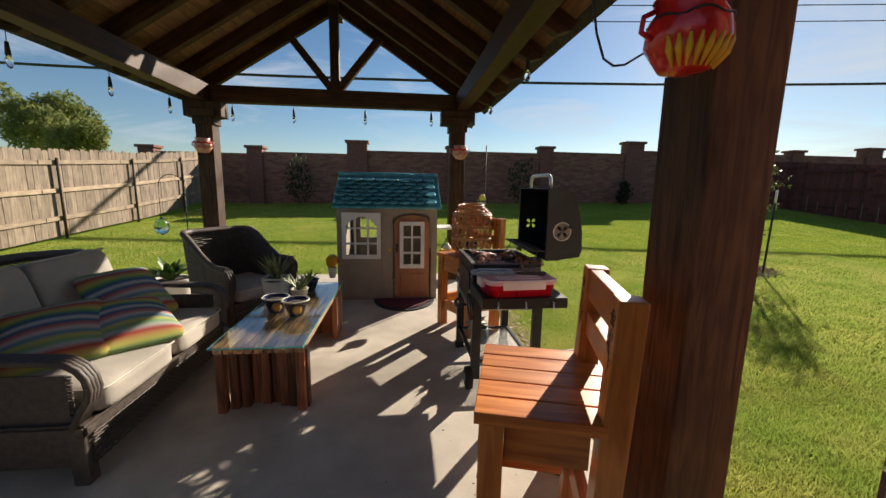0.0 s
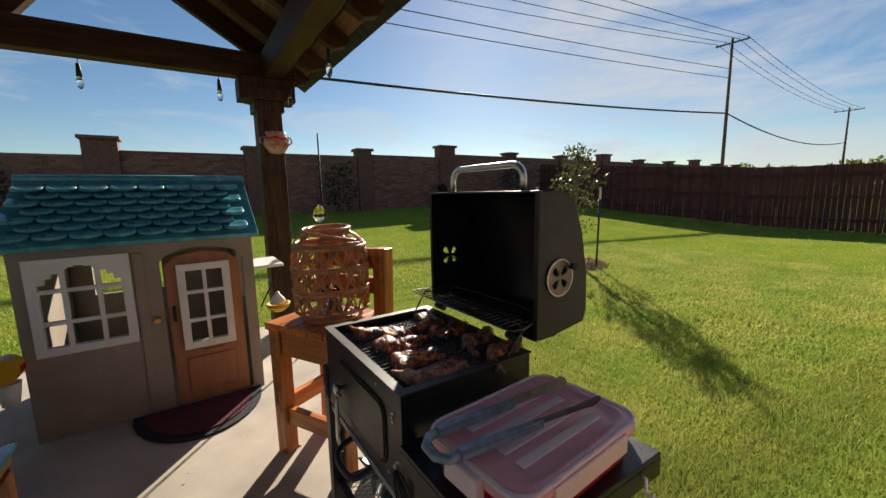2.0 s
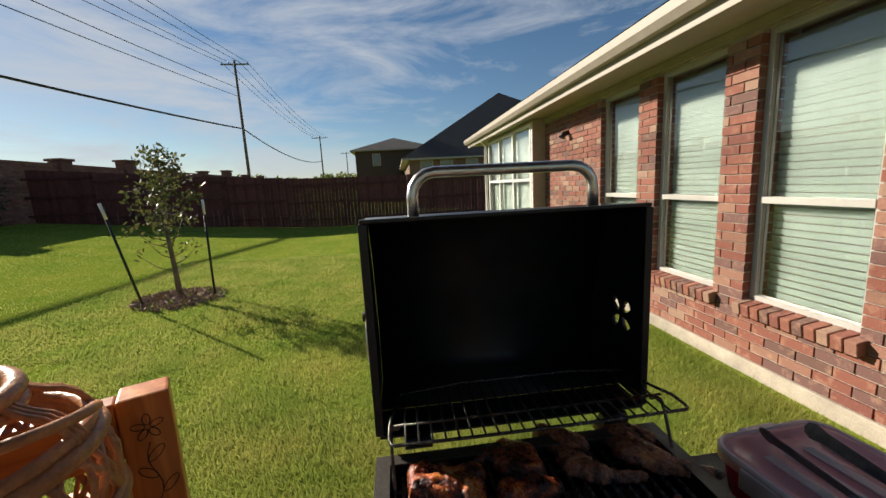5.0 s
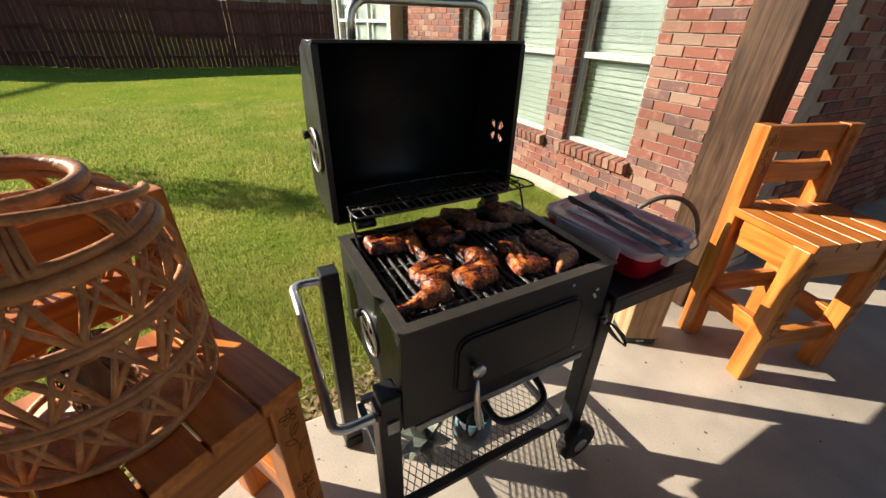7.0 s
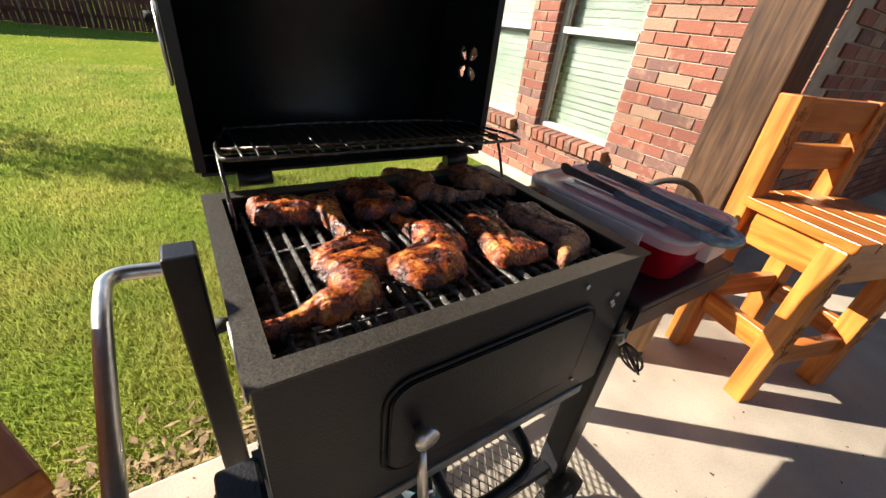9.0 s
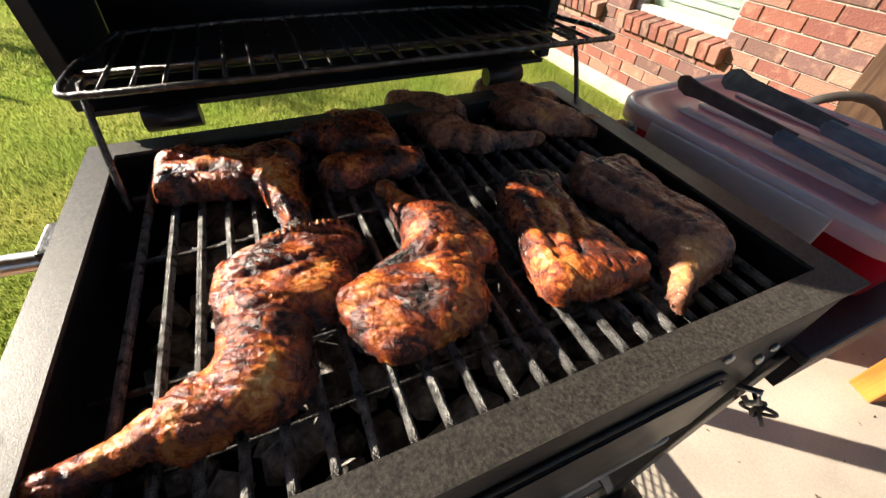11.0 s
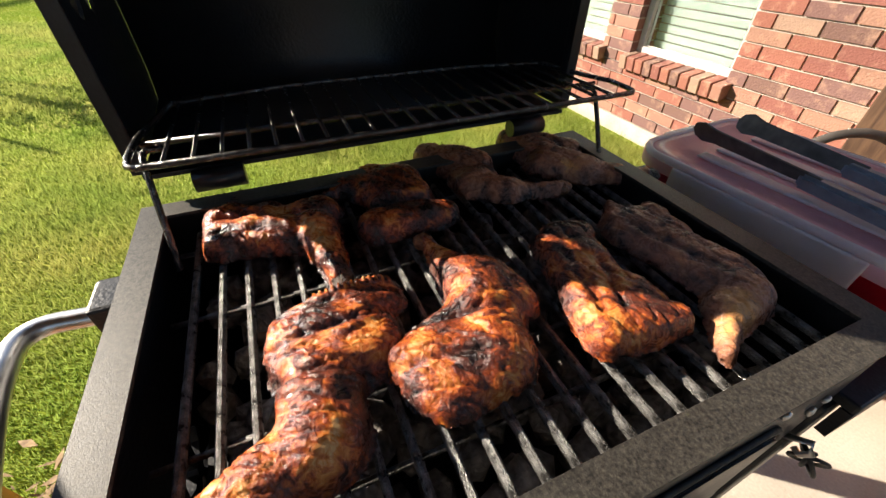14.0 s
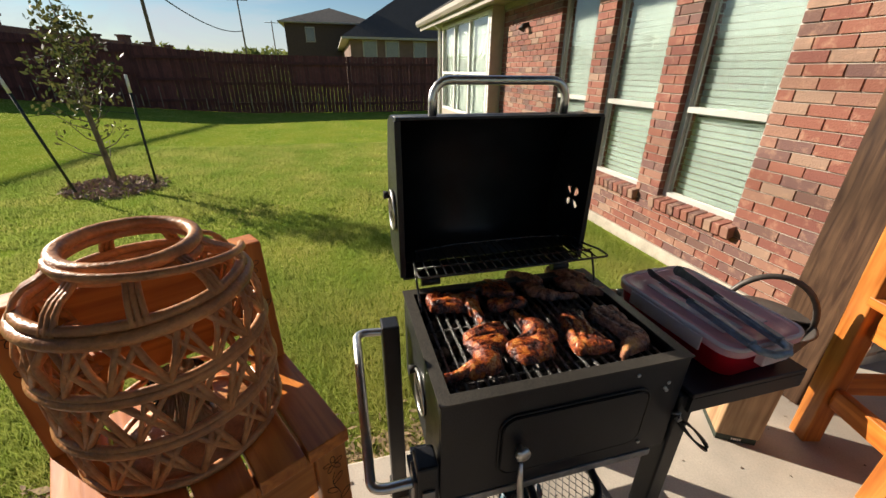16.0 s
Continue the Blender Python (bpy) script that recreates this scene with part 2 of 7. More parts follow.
M_INNER = mat("sooty_inside", (0.008, 0.008, 0.009), 0.5, vary=0.5, scale=10, bump=0.2, bump_scale=90)
M_GRATE = mat("grate_steel", (0.16, 0.155, 0.15), 0.3, 0.5, vary=0.8, scale=110, bump=0.5, bump_scale=700, dark=(0.03, 0.028, 0.026), hue=(0.34, 0.33, 0.32))
M_RACK = mat("sooty_chrome", (0.14, 0.135, 0.13), 0.24, 0.85, vary=0.7, scale=120, bump=0.3, bump_scale=600, dark=(0.03, 0.028, 0.026))
M_STEEL = mat("brushed_steel", (0.78, 0.77, 0.75), 0.34, 1.0, vary=0.15, scale=30, bump=0.05)
M_VENT = mat("damper_steel", (0.20, 0.175, 0.155), 0.42, 0.7, vary=0.3, scale=18, bump=0.1)
M_GALV = mat("galvanised", (0.42, 0.42, 0.41), 0.5, 0.8, vary=0.3, scale=18, bump=0.1)
M_RUBBER = mat("black_rubber", (0.018, 0.018, 0.018), 0.75, vary=0.3, bump=0.2)
M_COAL = mat("charcoal", (0.24, 0.215, 0.205), 0.95, vary=0.6, scale=45, bump=0.8, bump_scale=120, dark=(0.09, 0.08, 0.076), hue=(0.44, 0.40, 0.375), rand=0.3)
M_WICKER = mat("brown_wicker", (0.088, 0.068, 0.057), 0.55, vary=0.4, scale=30, bump=0.3, bump_scale=160)
M_RATTAN = mat("honey_rattan", (0.54, 0.245, 0.095), 0.4, vary=0.4, scale=20, bump=0.25, bump_scale=130, dark=(0.33, 0.14, 0.058))
M_CUSHION = mat("taupe_canvas", (0.47, 0.42, 0.36), 0.95, vary=0.12, scale=6, bump=0.35, bump_scale=420)
M_PIPING = mat("cushion_piping", (0.55, 0.50, 0.43), 0.9, bump=0.2)
M_RED = mat("red_plastic", (0.86, 0.014, 0.05), 0.3, vary=0.15, bump=0.03, coat=0.2)
M_SIDING = mat("playhouse_taupe", (0.32, 0.27, 0.215), 0.6, vary=0.14, scale=5, bump=0.08)
M_PHDOOR = mat("playhouse_brown", (0.36, 0.155, 0.075), 0.55, vary=0.2, scale=5, bump=0.12, stretch=(4, 4, 0.6))
M_WHITE = mat("white_plastic", (0.78, 0.76, 0.72), 0.5, vary=0.08, bump=0.04)
M_TEAL = mat("teal_plastic", (0.085, 0.33, 0.42), 0.26, vary=0.25, bump=0.08, rand=0.12)
M_WINFRAME = mat("window_frame_paint", (0.46, 0.45, 0.42), 0.5, vary=0.1, bump=0.05, stain=0.2)
M_TRIM = mat("cream_trim", (0.40, 0.355, 0.30), 0.6, vary=0.1, bump=0.08, stain=0.2)
M_SHINGLE = mat("dark_shingle", (0.055, 0.052, 0.05), 0.9, vary=0.5, scale=12, bump=0.7, bump_scale=40, rand=0.2)
M_BARK = mat("bark", (0.20, 0.16, 0.12), 0.95, vary=0.4, scale=20, bump=0.8, bump_scale=60, stretch=(1, 1, 0.3))
M_LEAF = mat("leaf", (0.06, 0.11, 0.03), 0.45, vary=0.5, scale=3, bump=0.0, hue=(0.14, 0.13, 0.045), spec=0.4)
# lightened base: the haze of distance is put into the leaf colour
M_FARLEAF = mat("hazed_far_leaf", (0.17, 0.235, 0.07), 0.8, vary=0.5, scale=0.6, bump=0.0, hue=(0.32, 0.34, 0.10))
M_SHRUB = mat("shrub_leaf", (0.03, 0.05, 0.02), 0.7, vary=0.5, scale=3, bump=0.0)
M_MULCH = mat("bark_mulch", (0.40, 0.28, 0.23), 0.95, vary=0.6, scale=25, bump=0.9, bump_scale=60, dark=(0.18, 0.115, 0.09))
M_POTGREY = mat("grey_pot", (0.68, 0.65, 0.60), 0.7, vary=0.15, bump=0.15)
M_POTBLUE = mat("blue_glazed_pot", (0.02, 0.03, 0.09), 0.2, vary=0.4, bump=0.05, coat=0.5)
M_POTCREAM = mat("cream_glaze", (0.62, 0.56, 0.44), 0.3, vary=0.15, bump=0.05, coat=0.4)
M_POTFLOWER = mat("flower_painted_glaze", (0.66, 0.60, 0.52), 0.35, vary=0.6, scale=16, bump=0.05, dark=(0.42, 0.09, 0.05), hue=(0.62, 0.42, 0.32), coat=0.3)
M_GLAZERED = mat("red_glaze", (0.60, 0.018, 0.014), 0.25, vary=0.3, scale=12, bump=0.05, coat=0.4)
M_SUNFLOWER = mat("ochre_flower", (0.55, 0.28, 0.05), 0.6, vary=0.3, bump=0.1)
M_YELLOW = mat("yellow_plastic", (0.72, 0.40, 0.02), 0.4, vary=0.1, bump=0.03)
M_MAT = mat("burgundy_mat", (0.10, 0.018, 0.03), 0.95, vary=0.35, scale=25, bump=0.6, bump_scale=260)
M_MATRIM = mat("mat_border", (0.018, 0.022, 0.026), 0.9, bump=0.4, bump_scale=200)
M_CABLE = mat("cable_black", (0.02, 0.02, 0.02), 0.6, bump=0.0)
M_POLE = wood("utility_pole_wood", (0.17, 0.13, 0.10), (0.09, 0.07, 0.055), 0.9, axis=2)
M_FARWALL = mat("far_wall", (0.20, 0.125, 0.095), 0.9, vary=0.2, scale=2, bump=0.1)
M_RUST = mat("rusty_bucket", (0.11, 0.095, 0.085), 0.5, 0.4, vary=0.3, scale=12, bump=0.08)
M_TIE = mat("green_stake", (0.025, 0.035, 0.025), 0.6, bump=0.1)
M_FENCEPOST = mat("brown_post_paint", (0.085, 0.055, 0.038), 0.65, vary=0.4, scale=14, bump=0.2)
M_BRACE = mat("aged_hook_iron", (0.03, 0.028, 0.026), 0.6, 0.5, bump=0.2)


def glass(name, tint=(1, 1, 1), rough=0.0, alpha=1.0):
    m = bpy.data.materials.new(name)
    m.use_nodes = True
    b = m.node_tree.nodes["Principled BSDF"]
    b.inputs["Base Color"].default_value = (*tint, 1)
    b.inputs["Roughness"].default_value, b.inputs["Transmission Weight"].default_value, b.inputs["IOR"].default_value = rough, 1.0, 1.45
    b.inputs["Alpha"].default_value = alpha
    return m


M_GLASS = glass("window_glass", (0.88, 0.95, 0.92))
M_TABLEGLASS = glass("table_glass", (0.88, 0.97, 0.955), 0.02)
M_EDGE = mat("glass_edge", (0.10, 0.42, 0.37), 0.15, vary=0.15, bump=0.0)
M_BULB = glass("bulb_glass", (1, 0.98, 0.95))
M_AMBER = glass("amber_glass", (0.95, 0.75, 0.40), 0.1)
M_AQUA = glass("aqua_glass", (0.55, 0.88, 0.85), 0.15)
# pink put into the clear lid for warm bounce and the red tub below
M_CLEARLID = mat("pinked_clear_lid", (0.98, 0.52, 0.55), 0.24, vary=0.04, scale=9, bump=0.12, bump_scale=70, spec=0.9)
M_CLEARLID.node_tree.nodes["Principled BSDF"].inputs["Alpha"].default_value = 0.93
M_LIDRIM = mat("cloudy_lid_rim", (0.95, 0.82, 0.81), 0.24, vary=0.04, scale=14, bump=0.1, bump_scale=90, spec=0.9)
# arms: the reflected sky's blue is put into the base colour
M_TONGS = mat("sky_tinged_steel", (0.30, 0.355, 0.42), 0.42, 0.55, vary=0.25, scale=30, bump=0.05)
# tips: steel coloured dark as if shaded, against glare
M_TONGTIP = mat("shaded_tong_steel", (0.13, 0.12, 0.115), 0.5, 0.6, vary=0.4, scale=40, bump=0.1)


def stripes(name, colours, scale):
    """Woven stripes across one axis."""
    m = mat(name, (0.5, 0.5, 0.5), 0.95, bump=0.5, bump_scale=380)
    n, l = m.node_tree.nodes, m.node_tree.links
    co, sep, mul, fr = n.new("ShaderNodeTexCoord"), n.new("ShaderNodeSeparateXYZ"), n.new("ShaderNodeMath"), n.new("ShaderNodeMath")
    mul.operation, fr.operation = "MULTIPLY_ADD", "FRACT"
    mul.inputs[1].default_value, mul.inputs[2].default_value = scale, 0.5
    l.new(co.outputs["Object"], sep.inputs[0])
    l.new(sep.outputs["X"], mul.inputs[0])
    l.new(mul.outputs["Value"], fr.inputs[0])
    r = n.new("ShaderNodeValToRGB")
    r.color_ramp.elements[0].color, r.color_ramp.elements[1].color = (*colours[0], 1), (*colours[-1], 1)
    for k, c in enumerate(colours[1:-1], 1):
        r.color_ramp.elements.new(k / (len(colours) - 1)).color = (*c, 1)
    l.new(fr.outputs["Value"], r.inputs["Fac"])
    l.new(r.outputs["Color"], n["Principled BSDF"].inputs["Base Color"])
    return m


M_STRIPE = stripes("serape_stripes", [(0.42, 0.05, 0.04), (0.52, 0.30, 0.10), (0.48, 0.46, 0.10), (0.12, 0.30, 0.14), (0.04, 0.10, 0.26), (0.55, 0.55, 0.50), (0.05, 0.12, 0.22),
                                      (0.50, 0.16, 0.14), (0.56, 0.50, 0.44), (0.10, 0.24, 0.34), (0.50, 0.46, 0.12), (0.18, 0.36, 0.16), (0.44, 0.43, 0.40), (0.42, 0.05, 0.04)], 3.1)


def roast(name, tones, coat):
    """Grilled skin: gold to rust to char by how far each spot is done, greasy gloss, crisp fine relief."""
    m = mat(name, (0.4, 0.13, 0.03), 0.34, bump=0.0, coat=coat)
    n, l = m.node_tree.nodes, m.node_tree.links
    b = n["Principled BSDF"]
    b.inputs["Coat Roughness"].default_value = 0.12
    co, r, done = n.new("ShaderNodeTexCoord"), n.new("ShaderNodeValToRGB"), n.new("ShaderNodeAttribute")
    done.attribute_name = "done"
    big, mid, fine = n.new("ShaderNodeTexNoise"), n.new("ShaderNodeTexNoise"), n.new("ShaderNodeTexNoise")
    for node, s, d, q, w in ((big, 32.0, 4.0, 0.55, 0.6), (mid, 85.0, 5.0, 0.62, 1.6), (fine, 420.0, 4.0, 0.6, 0.4)):
        node.inputs["Scale"].default_value, node.inputs["Detail"].default_value, node.inputs["Roughness"].default_value, node.inputs["Distortion"].default_value = s, d, q, w
        l.new(co.outputs["Object"], node.inputs["Vector"])

    def blend(a, k, bias, b_in):
        """a times k, plus bias, plus another value."""
        ma, ad = n.new("ShaderNodeMath"), n.new("ShaderNodeMath")
        ma.operation = "MULTIPLY_ADD"
        ma.inputs[1].default_value, ma.inputs[2].default_value = k, bias
        l.new(a, ma.inputs[0])
        l.new(ma.outputs["Value"], ad.inputs[0])
        l.new(b_in, ad.inputs[1])
        return ad.outputs["Value"]
    f = blend(big.outputs["Fac"], 1.15, -0.575, done.outputs["Fac"])
    f = blend(mid.outputs["Fac"], 0.95, -0.475, f)
    f = blend(fine.outputs["Fac"], 0.22, -0.11, f)
    r.color_ramp.elements[0].position, r.color_ramp.elements[0].color = tones[0][0], (*tones[0][1], 1)
    r.color_ramp.elements[1].position, r.color_ramp.elements[1].color = tones[-1][0], (*tones[-1][1], 1)
    for pos, c in tones[1:-1]:
        r.color_ramp.elements.new(pos).color = (*c, 1)
    l.new(f, r.inputs["Fac"])
    l.new(r.outputs["Color"], b.inputs["Base Color"])
    rr = n.new("ShaderNodeMapRange")
    rr.inputs["From Min"].default_value, rr.inputs["From Max"].default_value = 0.35, 0.62
    rr.inputs["To Min"].default_value, rr.inputs["To Max"].default_value = 0.45, 0.17
    l.new(mid.outputs["Fac"], rr.inputs["Value"])
    l.new(rr.outputs["Result"], b.inputs["Roughness"])
    bp = n.new("ShaderNodeBump")
    bp.inputs["Strength"].default_value, bp.inputs["Distance"].default_value = 0.9, 0.0014
    l.new(blend(mid.outputs["Fac"], 0.8, 0.0, fine.outputs["Fac"]), bp.inputs["Height"])
    l.new(bp.outputs["Normal"], b.inputs["Normal"])
    l.new(bp.outputs["Normal"], b.inputs["Coat Normal"])
    return m


M_ROAST = roast("grilled_skin", [(0.06, (0.86, 0.50, 0.20)), (0.22, (0.72, 0.25, 0.045)), (0.36, (0.53, 0.125, 0.022)), (0.47, (0.28, 0.052, 0.016)), (0.60, (0.11, 0.028, 0.016)), (0.84, (0.014, 0.008, 0.007))], 0.35)
M_ROAST_DARK = roast("charred_skin", [(0.08, (0.78, 0.38, 0.13)), (0.26, (0.58, 0.27, 0.13)), (0.44, (0.47, 0.19, 0.10)), (0.60, (0.31, 0.125, 0.07)), (0.78, (0.17, 0.075, 0.05)), (0.95, (0.035, 0.02, 0.017))], 0.3)


def see_through(m, amount):
    """Thin leaves let light through."""
    n, l = m.node_tree.nodes, m.node_tree.links
    b, out = n["Principled BSDF"], n["Material Output"]
    t, mx = n.new("ShaderNodeBsdfTranslucent"), n.new("ShaderNodeMixShader")
    mx.inputs[0].default_value = amount
    if b.inputs["Base Color"].links:
        l.new(b.inputs["Base Color"].links[0].from_socket, t.inputs["Color"])
    l.new(b.outputs["BSDF"], mx.inputs[1])
    l.new(t.outputs["BSDF"], mx.inputs[2])
    l.new(mx.outputs["Shader"], out.inputs["Surface"])
    return m


see_through(M_CLEARLID, 0.20)
see_through(M_LIDRIM, 0.30)
see_through(M_RED, 0.35)
for m in (M_BLADE, M_LEAF, M_FARLEAF, M_SHRUB):
    see_through(m, 0.42)


# ---- mesh helpers ----
def bx(bm, x0, x1, y0, y1, z0, z1, m=None):
    vs = [bm.verts.new((x, y, z)) for x in (x0, x1) for y in (y0, y1) for z in (z0, z1)]
    if m is not None:
        for v in vs:
            v.co = m @ v.co
    for q in ((0, 1, 3, 2), (4, 6, 7, 5), (0, 4, 5, 1), (2, 3, 7, 6), (0, 2, 6, 4), (1, 5, 7, 3)):
        bm.faces.new([vs[i] for i in q])
    return vs


def box_bm(x0, x1, y0, y1, z0, z1, bevel=0.0, m=None, segments=2):
    bm = bmesh.new()
    bx(bm, x0, x1, y0, y1, z0, z1, m)
    if bevel:
        bmesh.ops.bevel(bm, geom=bm.edges[:], offset=bevel, segments=segments, affect="EDGES", profile=0.5)
    return bm


def tube(bm, pts, r, n=8, closed=False):
    pts = [Vector(p) for p in pts]
    rings, up = [], None
    k = len(pts)
    for i, p in enumerate(pts):
        a = pts[(i - 1) % k] if closed or i else p
        b = pts[(i + 1) % k] if closed or i < k - 1 else p
        d = (b - a).normalized()
        if up is None:
            up = Vector((0, 0, 1)) if abs(d.z) < 0.9 else Vector((1, 0, 0))
        s = d.cross(up).normalized()
        up = s.cross(d).normalized()
        rad = r[i] if isinstance(r, (list, tuple)) else r
        rings.append([bm.verts.new(p + rad * (math.cos(t) * s + math.sin(t) * up)) for t in (2 * math.pi * j / n for j in range(n))])
    for i in range(k if closed else k - 1):
        a, b = rings[i], rings[(i + 1) % k]
        for j in range(n):
            f = bm.faces.new((a[j], a[(j + 1) % n], b[(j + 1) % n], b[j]))
            f.smooth = True
    if not closed:
        bm.faces.new(rings[0][::-1])
        bm.faces.new(rings[-1])
    return bm


def eased(pts, times=2):
    """The same bent line with its corners rounded off."""
    pts = [Vector(q) for q in pts]
    for _ in range(times):
        out = [pts[0]]
        for a, b in zip(pts, pts[1:]):
            out += [a.lerp(b, 0.25), a.lerp(b, 0.75)]
        pts = out + [pts[-1]]
    return pts


def tube_bm(pts, r, n=8, closed=False):
    return tube(bmesh.new(), pts, r, n, closed)


def lathe(profile, n=24, centre=(0, 0), smooth=True):
    """A turned shape from (radius, height) pairs."""
    bm = bmesh.new()
    rings = []
    for r, z in profile:
        rings.append([bm.verts.new((centre[0] + r * math.cos(2 * math.pi * j / n), centre[1] + r * math.sin(2 * math.pi * j / n), z)) for j in range(n)])
    for a, b in zip(rings, rings[1:]):
        for j in range(n):
            f = bm.faces.new((a[j], a[(j + 1) % n], b[(j + 1) % n], b[j]))
            f.smooth = smooth
    bm.faces.new(rings[0][::-1])
    bm.faces.new(rings[-1])
    return bm


def prism(outline, depth, axis="y", at=0.0, bevel=0.0):
    """An outline in the two other axes, pushed along one axis."""
    bm = bmesh.new()
    def put(u, v, d):
        return {"x": (d, u, v), "y": (u, d, v), "z": (u, v, d)}[axis]
    a = [bm.verts.new(put(u, v, at)) for u, v in outline]
    b = [bm.verts.new(put(u, v, at + depth)) for u, v in outline]
    k = len(outline)
    bm.faces.new(a)
    bm.faces.new(b[::-1])
    for i in range(k):
        bm.faces.new((a[i], b[i], b[(i + 1) % k], a[(i + 1) % k]))
    bmesh.ops.recalc_face_normals(bm, faces=bm.faces[:])
    if bevel:
        bmesh.ops.bevel(bm, geom=bm.edges[:], offset=bevel, segments=2, affect="EDGES")
    return bm


def holed(outline, holes, thick, axis="y", at=0.0):
    """A sheet with openings through it."""
    bm = bmesh.new()
    def put(u, v, d):
        return {"x": (d, u, v), "y": (u, d, v), "z": (u, v, d)}[axis]
    edges = []
    for ring in [outline, *holes]:
        vs = [bm.verts.new(put(u, v, at)) for u, v in ring]
        edges += [bm.edges.new((vs[i], vs[(i + 1) % len(vs)])) for i in range(len(vs))]
    bmesh.ops.triangle_fill(bm, use_beauty=True, edges=edges)
    r = bmesh.ops.extrude_face_region(bm, geom=bm.faces[:])
    off = {"x": (thick, 0, 0), "y": (0, thick, 0), "z": (0, 0, thick)}[axis]
    bmesh.ops.translate(bm, vec=off, verts=[g for g in r["geom"] if isinstance(g, bmesh.types.BMVert)])
    bmesh.ops.recalc_face_normals(bm, faces=bm.faces[:])
    return bm


def rrect(u0, u1, v0, v1, r, n=4):
    out = []
    for cu, cv, a0 in ((u1 - r, v1 - r, 0), (u0 + r, v1 - r, 90), (u0 + r, v0 + r, 180), (u1 - r, v0 + r, 270)):
        for k in range(n + 1):
            a = radians(a0 + 90 * k / n)
            out.append((cu + r * math.cos(a), cv + r * math.sin(a)))
    return out


def mesh_of(name, bm, material):
    bmesh.ops.recalc_face_normals(bm, faces=bm.faces[:])
    me = bpy.data.meshes.new(name)
    bm.to_mesh(me)
    bm.free()
    me.materials.append(material)
    return me


def part(name, bm, material, parent, label=""):
    ob = new(name, mesh_of(name, bm, material))
    ob.parent = parent
    if label:
        ob["label"] = label
    return ob


def piece(name, me, parent, m):
    """One more object on a shared mesh."""
    ob = new(name, me)
    ob.parent = parent
    ob.matrix_basis = m
    return ob


def thing(name, label, category, m=None, group="", kind=""):
    e = new(name)
    e.empty_display_size = 0.05
    if m is not None:
        e.matrix_basis = m
    return tagged(e, label, category, group, kind)


def solid(name, bm, material, label, category, group="", kind=""):
    return tagged(new(name, mesh_of(name, bm, material)), label, category, group, kind)


def raw_mesh(name, verts, faces, material):
    me = bpy.data.meshes.new(name)
    me.from_pydata(verts, [], faces)
    me.materials.append(material)
    me.update()
    return me


def arc(c, r, a0, a1, n, plane="xz", fixed=0.0):
    out = []
    for k in range(n + 1):
        a = radians(a0 + (a1 - a0) * k / n)
        u, v = c[0] + r * math.cos(a), c[1] + r * math.sin(a)
        out.append({"xz": (u, fixed, v), "xy": (u, v, fixed), "yz": (fixed, u, v)}[plane])
    return out


# ---- ground, slab, house ----
def lawn_z(x, y):
    r = max(0.0, y - 6.2)
    rise = 0.066 * r * r / (r + 1.2) * (1.0 + 0.02 * max(-5.0, min(x, 14.0)))
    return -0.04 + rise + 0.012 * math.sin(x * 0.9 + 1.3) * math.sin(y * 0.7) * min(1.0, abs(x - 2.2) * 0.4 + max(0, y - 7) * 0.4)


def axis_steps(stops):
    out = []
    for (a, b, s) in stops:
        k = max(1, round((b - a) / s))
        out += [a + (b - a) * i / k for i in range(k)]
    return out + [stops[-1][1]]


xs = axis_steps([(-900, -40, 215), (-40, -8, 4), (-8, 26, 0.5), (26, 60, 4), (60, 1200, 285)])
ys = axis_steps([(-900, -20, 220), (-20, -4, 4), (-4, 26, 0.5), (26, 60, 4), (60, 1200, 285)])
gv = [(x, y, lawn_z(max(-20, min(x, 40)), min(y, 19.0))) for y in ys for x in xs]
gf = [(j * len(xs) + i, j * len(xs) + i + 1, (j + 1) * len(xs) + i + 1, (j + 1) * len(xs) + i) for j in range(len(ys) - 1) for i in range(len(xs) - 1)]
# the slab's and the house's footprint lie lower
gv = [(x, y, z - 0.3 if (-1.8 < x < 1.9 and -3.6 < y < 6.2) else z) for x, y, z in gv]
ground = tagged(new("ground", raw_mesh("ground", gv, gf, M_SOIL)), "mown green lawn rising to the boundary wall", "lawn", kind="structure")
for p in ground.data.polygons:
    p.use_smooth = True

slab = solid("patio_slab", box_bm(-2.1, 2.24, -3.5, 6.35, -0.2, 0.0, 0.012), M_CONCRETE, "pale concrete patio slab with dusty stains", "patio", kind="structure")

# house: brick wall along y = 0.70 with three tall windows
WALL_Y, WIN_Z0, WIN_Z1 = 0.86, 0.50, 2.36
WINS = [(3.08, 3.83), (4.09, 4.86), (5.13, 5.87)]
B_L, B_H, B_D, JOINT = 0.215, 0.0605, 0.09, 0.0105
house = thing("house", "red brick house with tall white windows and dark roof", "house")
segments = []
edges_x = [2.12] + [v for w in WINS for v in w] + [7.62]
for i in range(0, len(edges_x), 2):
    segments.append((edges_x[i], edges_x[i + 1], WALL_Y - 0.30, WALL_Y - 0.012, 0.10, 2.55))
for a, b in WINS:
    segments.append((a, b, WALL_Y - 0.30, WALL_Y - 0.012, 0.10, WIN_Z0 - 0.06))
    segments.append((a, b, WALL_Y - 0.30, WALL_Y - 0.012, WIN_Z1, 2.55))
segments.append((2.12, 2.37, -3.5, WALL_Y - 0.301, 0.10, 2.55))
segments.append((-2.4, 2.37, -3.8, -3.5, 0.0, 2.55))
segments.append((-2.4, -2.11, -3.499, -0.4, 0.0, 2.55))
segments.append((7.62, 10.74, WALL_Y - 0.30, WALL_Y - 0.012, 0.10, 0.518))
for q in segments:
    part("wall", box_bm(*q), M_MORTAR, house, "mortar joints of the brick wall")
